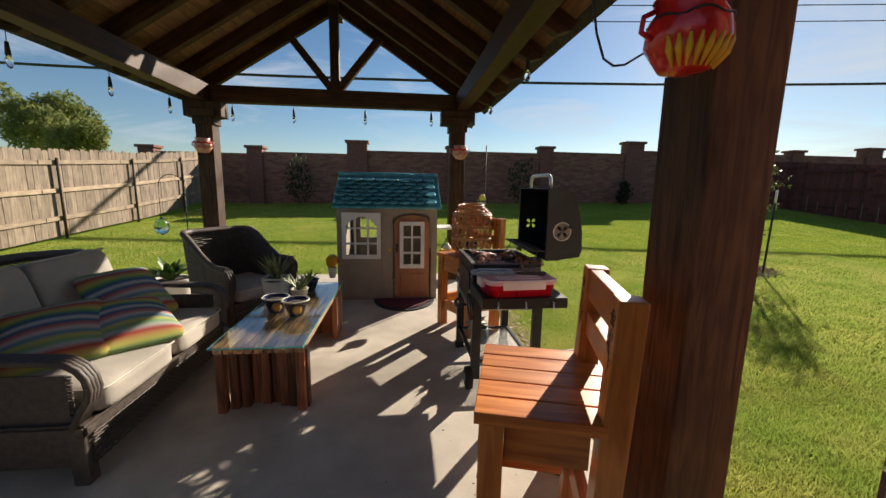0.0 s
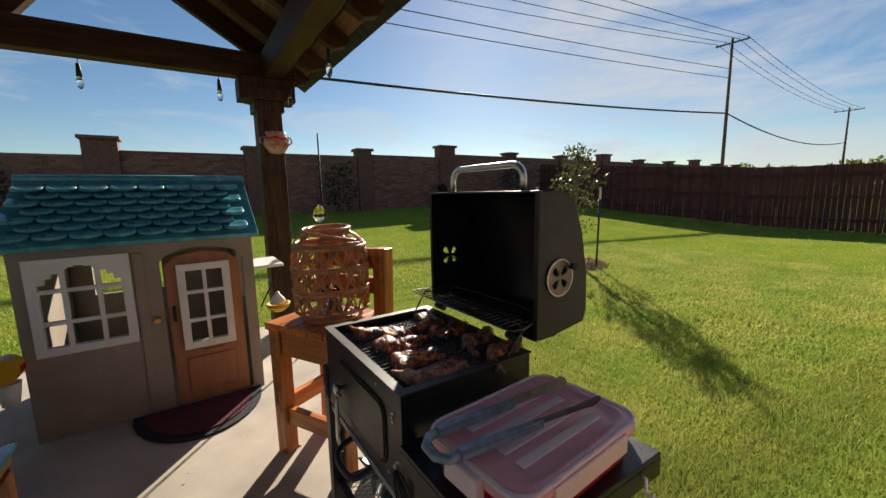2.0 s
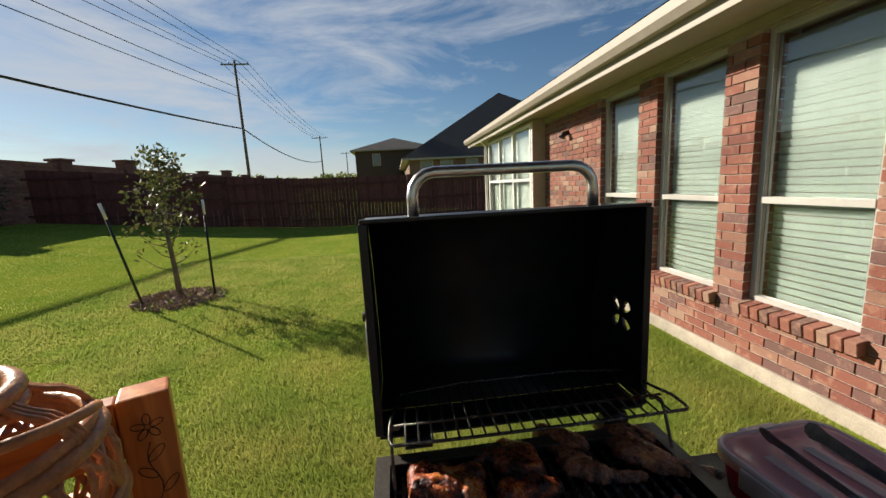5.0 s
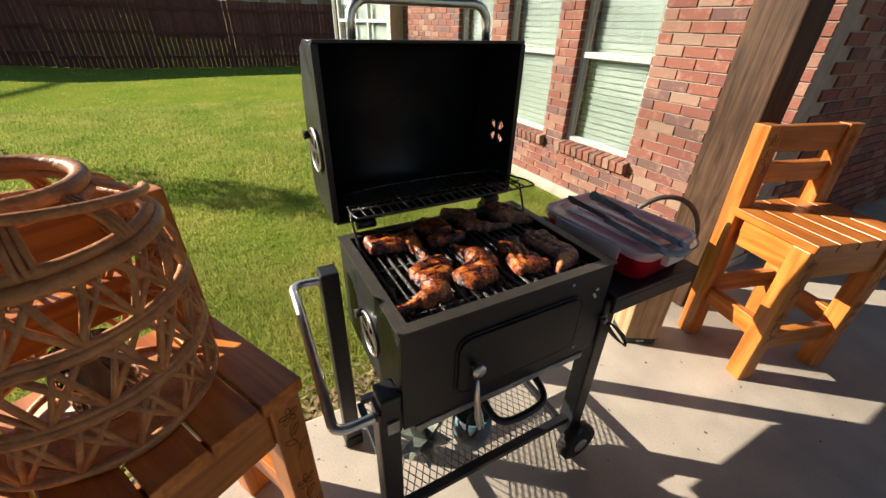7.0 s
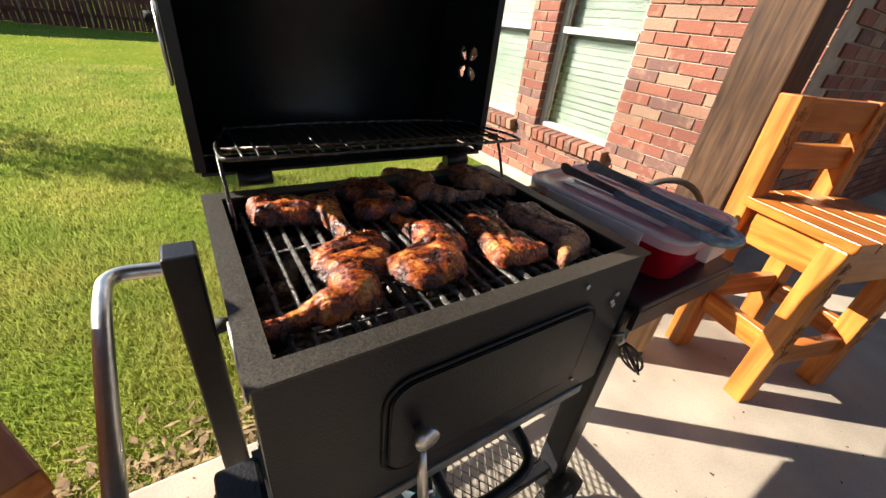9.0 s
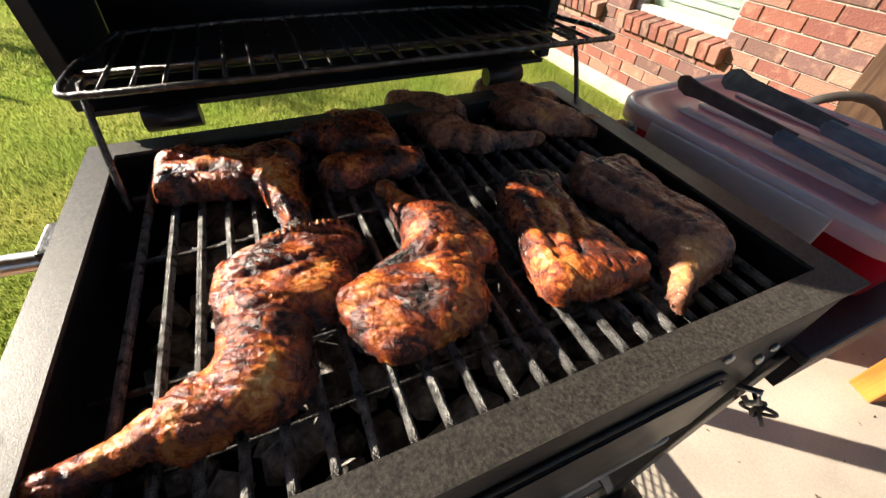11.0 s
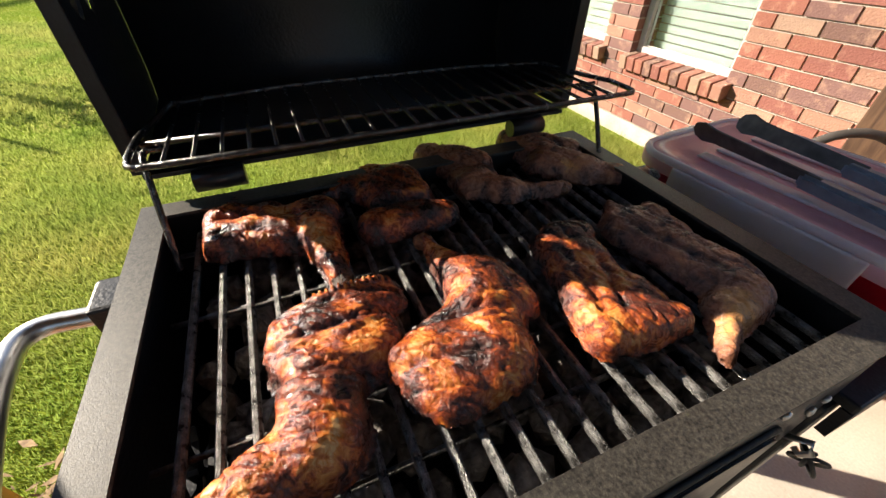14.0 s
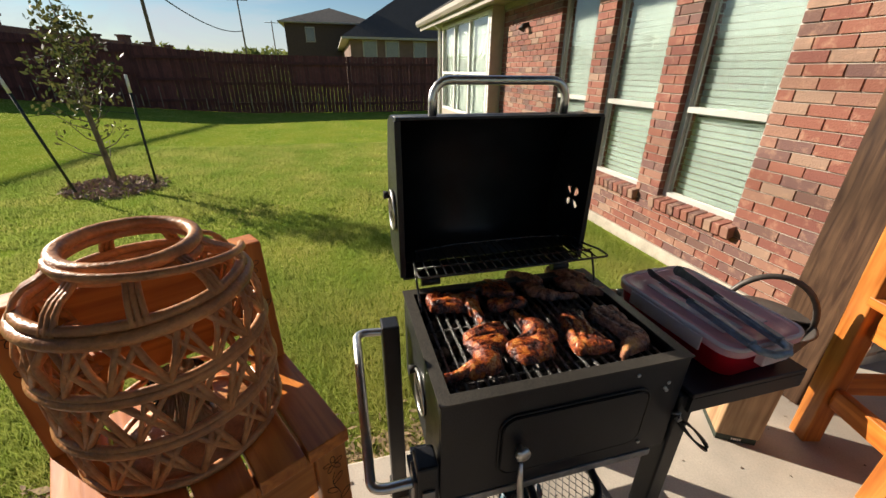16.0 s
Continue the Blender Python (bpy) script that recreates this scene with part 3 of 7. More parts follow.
part("foundation", box_bm(2.13, 10.74, WALL_Y - 0.3, WALL_Y + 0.012, -0.15, 0.068, 0.006), M_FOUND, house, "pale concrete foundation strip")

# roof edge: soffit, fascia, gutter, slope
eave = bmesh.new()
bx(eave, 1.7, 12.0, WALL_Y - 0.31, WALL_Y + 0.42, 2.44, 2.46)
part("soffit", eave, M_TRIM, house)
part("fascia", box_bm(1.7, 12.0, WALL_Y + 0.421, WALL_Y + 0.45, 2.40, 2.60, 0.004), M_TRIM, house)
gut = prism([(WALL_Y + 0.451, 2.48), (WALL_Y + 0.52, 2.48), (WALL_Y + 0.56, 2.53), (WALL_Y + 0.56, 2.60), (WALL_Y + 0.545, 2.60), (WALL_Y + 0.545, 2.54), (WALL_Y + 0.51, 2.495), (WALL_Y + 0.451, 2.495)], 10.3, "x", 1.7)
part("gutter", gut, M_TRIM, house, "cream metal gutter")
part("frieze_board", box_bm(2.14, 7.60, WALL_Y - 0.005, WALL_Y + 0.02, 2.37, 2.438, 0.003), M_TRIM, house)
part("roof", prism([(WALL_Y + 0.56, 2.61), (-5.2, 6.3), (-5.2, 6.2), (WALL_Y + 0.40, 2.56)], 10.4, "x", 1.65), M_SHINGLE, house, "dark grey shingle roof")


def window(parent, x0, x1, y, z0, z1, rail, name="window"):
    """A sash window with its frame, meeting rail, panes and lowered blind."""
    w = new(name)
    w.parent = parent
    fr = bmesh.new()
    t = 0.045
    bx(fr, x0, x0 + t, y - 0.05, y + 0.01, z0, z1)
    bx(fr, x1 - t, x1, y - 0.05, y + 0.01, z0, z1)
    bx(fr, x0 + t, x1 - t, y - 0.05, y + 0.01, z0, z0 + t)
    bx(fr, x0 + t, x1 - t, y - 0.05, y + 0.01, z1 - t, z1)
    bx(fr, x0 + t, x1 - t, y - 0.045, y + 0.018, rail - 0.022, rail + 0.022)
    part("window_frame", fr, M_WINFRAME, w, "pale window frame")
    for a, b, d in ((z0 + t, rail - 0.022, 0.0), (rail + 0.022, z1 - t, 0.0)):
        p = part("pane", box_bm(x0 + t, x1 - t, y - 0.026 + d, y - 0.02 + d, a, b), M_GLASS, w)
        p.visible_shadow = False
    bl = bmesh.new()
    k = int((z1 - z0 - 0.1) / 0.05)
    for i in range(k):
        z = z0 + 0.06 + i * 0.05
        bx(bl, x0 + 0.05, x1 - 0.05, y - 0.085, y - 0.0825, z - 0.024, z + 0.0235, Matrix.Translation((0, y - 0.08, z)) @ Matrix.Rotation(radians(-14), 4, "X") @ Matrix.Translation((0, -y + 0.08, -z)))
    part("blind", bl, M_BLIND, w, "lowered pale slatted blind")
    return w


M_BLIND = mat("blind_slat", (0.18, 0.212, 0.195), 0.6, vary=0.05, bump=0.03)
for k, (a, b) in enumerate(WINS):
    window(house, a + 0.005, b - 0.005, WALL_Y - 0.07, WIN_Z0, WIN_Z1, 1.235)

# rooms behind the glass stay dark
part("room", box_bm(2.4, 7.6, WALL_Y - 0.62, WALL_Y - 0.60, 0.1, 2.5), M_FARWALL, house, "dim room wall behind the blinds")

# projecting bay past the brick wall
bay = new("bay")
bay.parent = house
BY = WALL_Y + 0.21
bm = bmesh.new()
bx(bm, 7.621, 7.70, WALL_Y - 0.3, BY, 0.52, 2.43)
bx(bm, 7.701, 10.70, BY - 0.10, BY, 0.52, 0.70)
bx(bm, 7.701, 10.70, BY - 0.10, BY, 2.38, 2.43)
bx(bm, 10.62, 10.70, WALL_Y - 0.3, BY - 0.101, 0.52, 2.43)
bx(bm, 7.701, 10.619, WALL_Y + 0.01, BY - 0.101, 0.52, 0.54)
part("bay_wall", bm, M_TRIM, bay, "cream siding of the bay")
for i in range(17):
    part("siding_edge", box_bm(7.60, 7.66, BY + 0.001, BY + 0.016, 0.56 + i * 0.108, 0.655 + i * 0.108, 0.002), M_WHITE, bay)
part("sill_board", box_bm(7.60, 10.72, BY + 0.001, BY + 0.03, 0.52, 0.552, 0.004), M_WHITE, bay)
for u in (7.68, 8.65, 9.62, 10.56):
    part("mullion", box_bm(u, u + 0.06, BY - 0.05, BY + 0.02, 0.70, 2.38, 0.003), M_WHITE, bay)
for u0, u1 in ((7.74, 8.65), (8.71, 9.62), (9.68, 10.56)):
    for v in (0.70, 1.44, 2.33):
        part("sash_rail", box_bm(u0, u1, BY - 0.045, BY + 0.018, v, v + 0.05, 0.003), M_WHITE, bay)
    for v0, v1 in ((0.75, 1.44), (1.49, 2.33)):
        q = part("pane", box_bm(u0, u1, BY - 0.03, BY - 0.024, v0, v1), M_GLASS, bay)
        q.visible_shadow = False
part("curtain", box_bm(7.71, 10.61, BY - 0.098, BY - 0.093, 0.70, 2.38), M_BLIND, bay)
part("downspout", tube_bm([(10.80, BY + 0.22, 2.47), (10.80, BY + 0.04, 2.35), (10.80, BY + 0.04, 0.12), (10.80, BY + 0.2, 0.03)], 0.035, 8), M_WHITE, bay)
part("outdoor_lamp", tube_bm([(6.75, WALL_Y - 0.01, 2.10), (6.75, WALL_Y + 0.07, 2.08), (6.75, WALL_Y + 0.10, 2.03)], [0.03, 0.035, 0.05], 10), M_CABLE, house, "small black wall spotlight")

# bricks of the house wall
brick_me = mesh_of("brick", box_bm(0, B_L - JOINT, -B_D, 0.0, 0, B_H, 0.0), M_BRICK)
half_me = mesh_of("brick", box_bm(0, B_L / 2 - JOINT, -B_D, 0.0, 0, B_H, 0.0), M_BRICK)
rest_v, rest_f = [], []


def add_rest(x0, x1, y0, y1, z0, z1):
    o = len(rest_v)
    rest_v.extend((x, y, z) for x in (x0, x1) for y in (y0, y1) for z in (z0, z1))
    rest_f.extend([tuple(o + i for i in q) for q in ((0, 1, 3, 2), (4, 6, 7, 5), (0, 4, 5, 1), (2, 3, 7, 6), (0, 2, 6, 4), (1, 5, 7, 3))])


rng = random.Random(3)
singles = []
row, z = 0, 0.075
while z + B_H < 2.37:
    spans = [(2.125, 10.72 if z + B_H < 0.52 else 7.61)]
    if WIN_Z0 - 0.06 < z + B_H and z < WIN_Z1:
        spans = [(2.125, WINS[0][0]), (WINS[0][1], WINS[1][0]), (WINS[1][1], WINS[2][0]), (WINS[2][1], 10.72 if z + B_H < 0.52 else 7.61)]
    for a, b in spans:
        x, first = a - (B_L / 2 if row % 2 else 0.0), True
        while x < b - 0.01:
            x0, x1 = (a - 0.004 if first else x), x + B_L - JOINT
            first = False
            if b - x1 < 0.055:
                x1 = b + 0.004
            if x1 - x0 > 0.035:
                out = rng.uniform(-0.002, 0.002)
                full = abs((x1 - x0) - (B_L - JOINT)) < 1e-4
                if full and x < 4.6 and z < 1.75 and len(singles) < 290:
                    singles.append(Matrix.Translation((x0, WALL_Y + out, z)) @ Matrix.Rotation(rng.uniform(-0.006, 0.006), 4, "Y"))
                else:
                    add_rest(x0, x1, WALL_Y - B_D, WALL_Y + out, z, z + B_H)
            if x1 > b:
                break
            x += B_L
    z += B_H + JOINT
    row += 1
# the returns beside each window and the end corner
for a, b in WINS:
    k, z = 0, 0.5
    while z < 2.3:
        for e, s in ((a, -1), (b, 1)):
            x0, x1 = sorted((e - s * 0.001, e + s * 0.02))
            add_rest(x0 - (0.004 if s > 0 else 0), x1 + (0.004 if s < 0 else 0), WALL_Y - 0.30, WALL_Y - 0.095, z, z + B_H)
        z += B_H + JOINT
row = 0
z = 0.105
while z < 2.4:
    y = -3.4 + (0.1 if row % 2 else 0)
    while y < WALL_Y - 0.3:
        add_rest(2.108, 2.13, y, min(y + B_L - JOINT, WALL_Y - 0.1), z, z + B_H)
        y += B_L
    z += B_H + JOINT
    row += 1
rest = new("brickwork", raw_mesh("brickwork", rest_v, rest_f, M_BRICK_J))
rest.parent = house
tagged(rest, "red and brown bricks of the house wall", kind="stuff")
# rowlock sills
sill_me = mesh_of("sill_brick", box_bm(0, 0.064, -0.16, 0.055, 0, 0.085, 0.004, None, 1), M_BRICK)
sill_rot = Matrix.Rotation(radians(-9), 4, "X")
SILLS = []
for a, b in WINS:
    x = a - 0.035
    while x < b + 0.0:
        SILLS.append(Matrix.Translation((x, WALL_Y, WIN_Z0 - 0.085)) @ sill_rot)
        x += 0.0735

# ---- garden wall, fences, distance ----
GW_Y = 17.4
gwall = thing("garden_wall", "long brown brick boundary wall with capped piers", "wall", kind="structure")


def gtop(x):
    return 2.62 + 0.045 * (max(-8.0, min(x, 14.0)) + 5.0) * 0.55


bm = bmesh.new()
gx = [-9.0 + 4.15 * i for i in range(14)]
for i in range(13):
    a, b = gx[i], gx[i + 1]
    t = round(gtop((a + b) / 2) / 0.08) * 0.08
    bx(bm, a, b, GW_Y, GW_Y + 0.2, lawn_z(a, GW_Y) - 0.5, t)
part("wall_panel", bm, M_WALLBRICK, gwall)
courses_v, courses_f = [], []
rng = random.Random(8)
for i in range(8):
    a, b = gx[i], gx[i + 1]
    t = round(gtop((a + b) / 2) / 0.08) * 0.08
    z, r = t - 0.082, 0
    while z > lawn_z(a, GW_Y) - 0.1:
        x = a - (0.15 if r % 2 else 0)
        while x < b:
            o = len(courses_v)
            d = rng.uniform(0.004, 0.018)
            courses_v.extend((xx, yy, zz) for xx in (max(a, x), min(b, x + 0.29)) for yy in (GW_Y - d, GW_Y + 0.01) for zz in (z, z + 0.07))
            courses_f.extend([tuple(o + q for q in f) for f in ((0, 1, 3, 2), (4, 6, 7, 5), (0, 4, 5, 1), (2, 3, 7, 6), (0, 2, 6, 4), (1, 5, 7, 3))])
            x += 0.30
        z -= 0.082
        r += 1
cw = new("wall_bricks", raw_mesh("wall_bricks", courses_v, courses_f, M_WALLBRICK))
cw.parent = gwall
tagged(cw, "weathered brown bricks", kind="stuff")
part("coping", (lambda b: ([bx(b, gx[i], gx[i + 1], GW_Y - 0.03, GW_Y + 0.23, round(gtop((gx[i] + gx[i + 1]) / 2) / 0.08) * 0.08, round(gtop((gx[i] + gx[i + 1]) / 2) / 0.08) * 0.08 + 0.06) for i in range(13)], b)[1])(bmesh.new()), M_WALLBRICK, gwall)
for i, x in enumerate(gx):
    big = i % 3 == 2
    w, h = (0.42, 0.42) if big else (0.30, 0.20)
    t = gtop(x) + h
    g = lawn_z(x, GW_Y) - 0.4
    pier = part("pier", box_bm(x - w, x + w, GW_Y - 0.16, GW_Y + 0.36, g, t, 0.01), M_WALLBRICK, gwall)
    part("pier_cap", box_bm(x - w - 0.07, x + w + 0.07, GW_Y - 0.24, GW_Y + 0.44, t, t + 0.11, 0.02), M_WALLBRICK, pier)

# weathered picket fence along x = -6.3
wfence = thing("wooden_fence", "weathered grey-brown dog-eared picket fence with rails", "fence", kind="structure")
rng = random.Random(5)
pick = [mesh_of("picket", prism([(-0.068, 0), (0.068, 0), (0.068, h - 0.03), (0.04, h), (-0.04, h), (-0.068, h - 0.03)], 0.018, "x", 0), M_FENCE) for h in (1.86, 1.88, 1.84)]
y = 2.0
while y < 17.3:
    zt = lawn_z(-6.3, y) + 0.06 + max(0, y - 12.5) * 0.05
    piece("picket", rng.choice(pick), wfence, Matrix.Translation((-6.32 + rng.uniform(-0.004, 0.004), y, zt)) @ Matrix.Rotation(rng.uniform(-0.008, 0.008), 4, "X"))
    y += 0.1405
for h in (0.35, 0.95, 1.55):
    bm = bmesh.new()
    y = 2.0
    while y < 17.2:
        za, zb = lawn_z(-6.3, y) + 0.06 + max(0, y - 12.5) * 0.05 + h, lawn_z(-6.3, y + 2.4) + 0.06 + max(0, y - 10.1) * 0.05 + h
        vs = bx(bm, -6.30, -6.255, y, min(y + 2.38, 17.3), za, za + 0.09)
        for v in vs:
            if v.co.y > y + 1:
                v.co.z += zb - za
        y += 2.4
    part("rail", bm, M_FENCE_RAIL, wfence)
y = 2.4
while y < 17:
    zt = lawn_z(-6.2, y)
    part("fence_post", tube_bm([(-6.22, y, zt - 0.2), (-6.22, y, zt + 1.75 + max(0, y - 12.5) * 0.05)], 0.03, 10), M_FENCEPOST, wfence, "dark brown steel post")
    y += 2.4

# red stained fence along x = 18
rfence = thing("red_fence", "dark red stained picket fence with pale strips of gap light at its foot", "fence", kind="structure")
rpick = mesh_of("picket", box_bm(0, 0.02, -0.068, 0.068, 0, 2.02), M_REDFENCE)
y = -1.8
rng = random.Random(6)
RF = lambda y: 17.9 + 0.0 * y
while y < 17.2:
    piece("picket", rpick, rfence, Matrix.Translation((RF(y) + rng.uniform(0, 0.01), y, lawn_z(18, y) + rng.uniform(-0.01, 0.01))))
    y += 0.143
red_bm = bmesh.new()
for y0 in [-1.9 + 2.4 * i for i in range(8)]:
    for h in (0.3, 1.0, 1.7):
        z0 = lawn_z(18, y0 + 1.2)
        bx(red_bm, 17.84, 17.895, y0, y0 + 2.4, z0 + h, z0 + h + 0.09)
part("rail", red_bm, M_REDFENCE, rfence)
# pale strips stand in for light through the gaps between pickets
light_strip = mesh_of("batten", box_bm(0, 0.012, -0.012, 0.012, 0, 0.62), M_FENCE)
y = 2.2
while y < 14.8:
    piece("batten", light_strip, rfence, Matrix.Translation((17.80, y, lawn_z(18, y) + 0.08)) @ Matrix.Scale(rng.uniform(0.55, 1.15), 4, (0, 0, 1)))
    y += rng.uniform(0.16, 0.75)


def far_house(name, m, w, d, h, rise, label, wins=(), wall=None):
    e = thing(name, label, "house", m)
    part("wall", box_bm(-w / 2, w / 2, -d / 2, d / 2, -1.0, h), wall or M_FARWALL, e)
    ov = 0.5
    part("roof", (lambda b: (hip(b, w / 2 + ov, d / 2 + ov, h, rise), b)[1])(bmesh.new()), M_SHINGLE, e, "dark shingle hip roof")
    part("fascia", box_bm(-w / 2 - ov, w / 2 + ov, -d / 2 - ov, d / 2 + ov, h - 0.12, h - 0.002), M_TRIM, e)
    for (u, z) in wins:
        win = part("window", box_bm(-w / 2 - 0.06, -w / 2 - 0.002, u - 0.45, u + 0.45, z, z + 1.3), M_TRIM, e)
        part("pane", box_bm(-w / 2 - 0.075, -w / 2 - 0.061, u - 0.37, u + 0.37, z + 0.08, z + 1.22), M_GLASSDARK, win)
    return e


def hip(bm, a, b, z, rise):
    r = min(a, b) * 0.98
    c = [bm.verts.new(p) for p in ((-a, -b, z), (a, -b, z), (a, b, z), (-a, b, z))]
    if a > b:
        t = [bm.verts.new((-a + r, 0, z + rise)), bm.verts.new((a - r, 0, z + rise))]
        fs = ((c[0], c[1], t[1], t[0]), (c[1], c[2], t[1]), (c[2], c[3], t[0], t[1]), (c[3], c[0], t[0]))
    else:
        t = [bm.verts.new((0, -b + r, z + rise)), bm.verts.new((0, b - r, z + rise))]
        fs = ((c[0], c[1], t[0]), (c[1], c[2], t[1], t[0]), (c[2], c[3], t[1]), (c[3], c[0], t[0], t[1]))
    for f in fs:
        bm.faces.new(f)
    bm.faces.new(c[::-1])


M_GLASSDARK = mat("dark_pane", (0.22, 0.22, 0.21), 0.1, vary=0.1, bump=0.0)
far_house("neighbour_house", pose(37.6, -6.5, 0), 18, 17.6, 3.35, 6.1, "single-storey brick house with steep dark roof behind the fence", [(7.6, 1.9), (6.2, 1.9), (4.4, 1.9), (2.6, 1.9), (0.8, 1.9)])
far_house("two_storey_house", pose(49.5, 3.2, 0), 9, 8.5, 5.6, 1.7, "two-storey brown house beyond the red fence", [(2.0, 3.9)], mat("dark_brick_far", (0.10, 0.065, 0.05), 0.9))


def pole(name, x, y, z0, h, label, arm=1.2, lean=0.0):
    e = thing(name, label, "utility pole", pose(x, y, z0, 0, lean, 0))
    part("shaft", tube_bm([(0, 0, -1), (0, 0, h)], [0.17, 0.11], 10), M_POLE, e)
    part("crossarm", box_bm(-0.06, 0.06, -arm, arm, h - 0.45, h - 0.33), M_POLE, e)
    for u in (-arm + 0.1, -arm * 0.4, arm * 0.4, arm - 0.1):
        part("insulator", tube_bm([(0, u, h - 0.33), (0, u, h - 0.15)], [0.05, 0.03], 8), M_GALV, e)
    return e


pole("utility_pole", 43.8, 18.2, 1.0, 13.6, "tall weathered wooden utility pole with crossarm", 1.3)
pole("utility_pole", 85, 18.0, 2.0, 10.6, "tall weathered wooden utility pole with crossarm", 1.6)
pole("utility_pole", 120, 17.0, 2.0, 10.5, "far wooden utility pole with crossarm", 1.6)


def wire(name, a, b, sag, r, label):
    pts = []
    for i in range(25):
        t = i / 24
        p = Vector(a).lerp(Vector(b), t)
        p.z -= sag * 4 * t * (1 - t)
        pts.append(p)
    return solid(name, tube_bm(pts, r, 5), M_CABLE, label, "cable")


wire("thick_cable", (43.8, 18.2, 8.1), (-46, 24.5, 8.4), 1.5, 0.07, "thick black overhead cable")
wire("thick_cable", (43.8, 18.2, 8.1), (85, 18, 7.6), 1.3, 0.06, "thick black overhead cable")
for k, (dy, dz) in enumerate(((-1.2, 14.4), (-0.5, 14.4), (0.5, 14.4), (1.2, 14.4))):
    wire("power_line", (43.8, 18.2 + dy, dz), (-50, 26 + dy * 2.2, dz + 0.8 - 0.9 * k), 1.4, 0.022, "thin overhead power line")
    wire("power_line", (43.8, 18.2 + dy, dz), (85, 18 + dy, 12.4), 0.8, 0.022, "thin overhead power line")
wire("power_line", (43.8, 18.2, 12.0), (-50, 25, 10.6), 1.0, 0.025, "thin overhead power line")
wire("power_line", (43.8, 18.2, 11.2), (-50, 25, 9.9), 1.0, 0.025, "thin overhead power line")


def leaf_cloud(n, blobs, size, seed, flat=0.0):
    """Many small leaf quads scattered through a few uneven clumps."""
    g = np.random.default_rng(seed)
    vs, fs = [], []
    tot = sum(b[3] ** 2 for b in blobs)
    for cx, cy, cz, r in blobs:
        for _ in range(int(n * r * r / tot)):
            d = g.normal(size=3)
            d /= np.linalg.norm(d)
            p = np.array((cx, cy, cz)) + d * r * (0.55 + 0.5 * g.random()) * np.array((1, 1, 0.85))
            a, b = g.normal(size=3), g.normal(size=3)
            a /= np.linalg.norm(a)
            b = b - a * (a @ b)
            b /= np.linalg.norm(b)
            s = size * (0.6 + 0.8 * g.random())
            o = len(vs)
            vs += [tuple(p - a * s), tuple(p + b * s * 0.42), tuple(p + a * s), tuple(p - b * s * 0.42)]
            fs.append((o, o + 1, o + 2, o + 3))
    return vs, fs


def far_tree(x, y, z, h, spread, seed, label, leaf=0.28, n=2200):
    e = thing("tree", label, "tree", pose(x, y, z), group="far trees")
    g = random.Random(seed)
    part("trunk", tube_bm([(0, 0, -0.5), (0.1, 0, h * 0.3), (0, 0.1, h * 0.62)], [0.28, 0.2, 0.08], 8), M_BARK, e)
    blobs = []
    for _ in range(16):
        a, rr = g.uniform(0, 6.28), g.uniform(0.1, 0.75) * spread
        blobs.append((rr * math.cos(a), rr * math.sin(a), h * g.uniform(0.42, 0.92), spread * g.uniform(0.22, 0.42)))
    vs, fs = leaf_cloud(n, blobs, leaf, seed)
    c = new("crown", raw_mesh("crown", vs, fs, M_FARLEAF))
    c.parent = e
    return e


far_tree(-31.5, 40, 0.5, 8.6, 5.0, 1, "broad green tree behind the wooden fence", 0.17, 13000)
far_tree(-25.5, 37, 0.5, 6.3, 3.0, 2, "lower green tree behind the wooden fence", 0.16, 7000)
woods_v, woods_f = [], []
g = random.Random(4)
for i in range(46):
    x, y = 96 + g.uniform(-8, 8), 8 + i * 1.1
    r = g.uniform(1.6, 2.6)
    v, f = leaf_cloud(130, [(x, y, 2.6 + g.uniform(0, 1.4), r)], 0.6, 100 + i)
    o = len(woods_v)
    woods_v += v
    woods_f += [tuple(o + q for q in t) for t in f]
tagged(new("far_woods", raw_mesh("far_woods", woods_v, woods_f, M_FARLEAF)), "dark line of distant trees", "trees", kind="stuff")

# ---- pavilion ----
PX0, PX1, PY0, PY1, PZ = -1.46, 2.02, 1.40, 6.02, 2.46
RIDGE_X, RIDGE_Z = 0.26, 3.94
pav = thing("pavilion", "dark stained timber garden pavilion with gable roof", "pavilion")
for px, py in ((PX0, PY1), (PX1 - 0.05, PY1), (2.11, 1.385), (PX0, PY0)):
    post = part("post", box_bm(px - 0.108, px + 0.108, py - 0.108, py + 0.108, 0.0, PZ - 0.2, 0.008), M_POST, pav)
    cap = bmesh.new()
    bx(cap, px - 0.13, px + 0.13, py - 0.13, py + 0.13, PZ - 0.30, PZ - 0.20)
    bx(cap, px - 0.24, px + 0.24, py - 0.12, py + 0.12, PZ - 0.20, PZ - 0.001)
    bx(cap, px - 0.17, px + 0.17, py - 0.16, py + 0.16, PZ - 0.198, PZ - 0.10)
    bmesh.ops.bevel(cap, geom=cap.edges[:], offset=0.006, segments=1, affect="EDGES")
    part("capital", cap, M_POST, post)
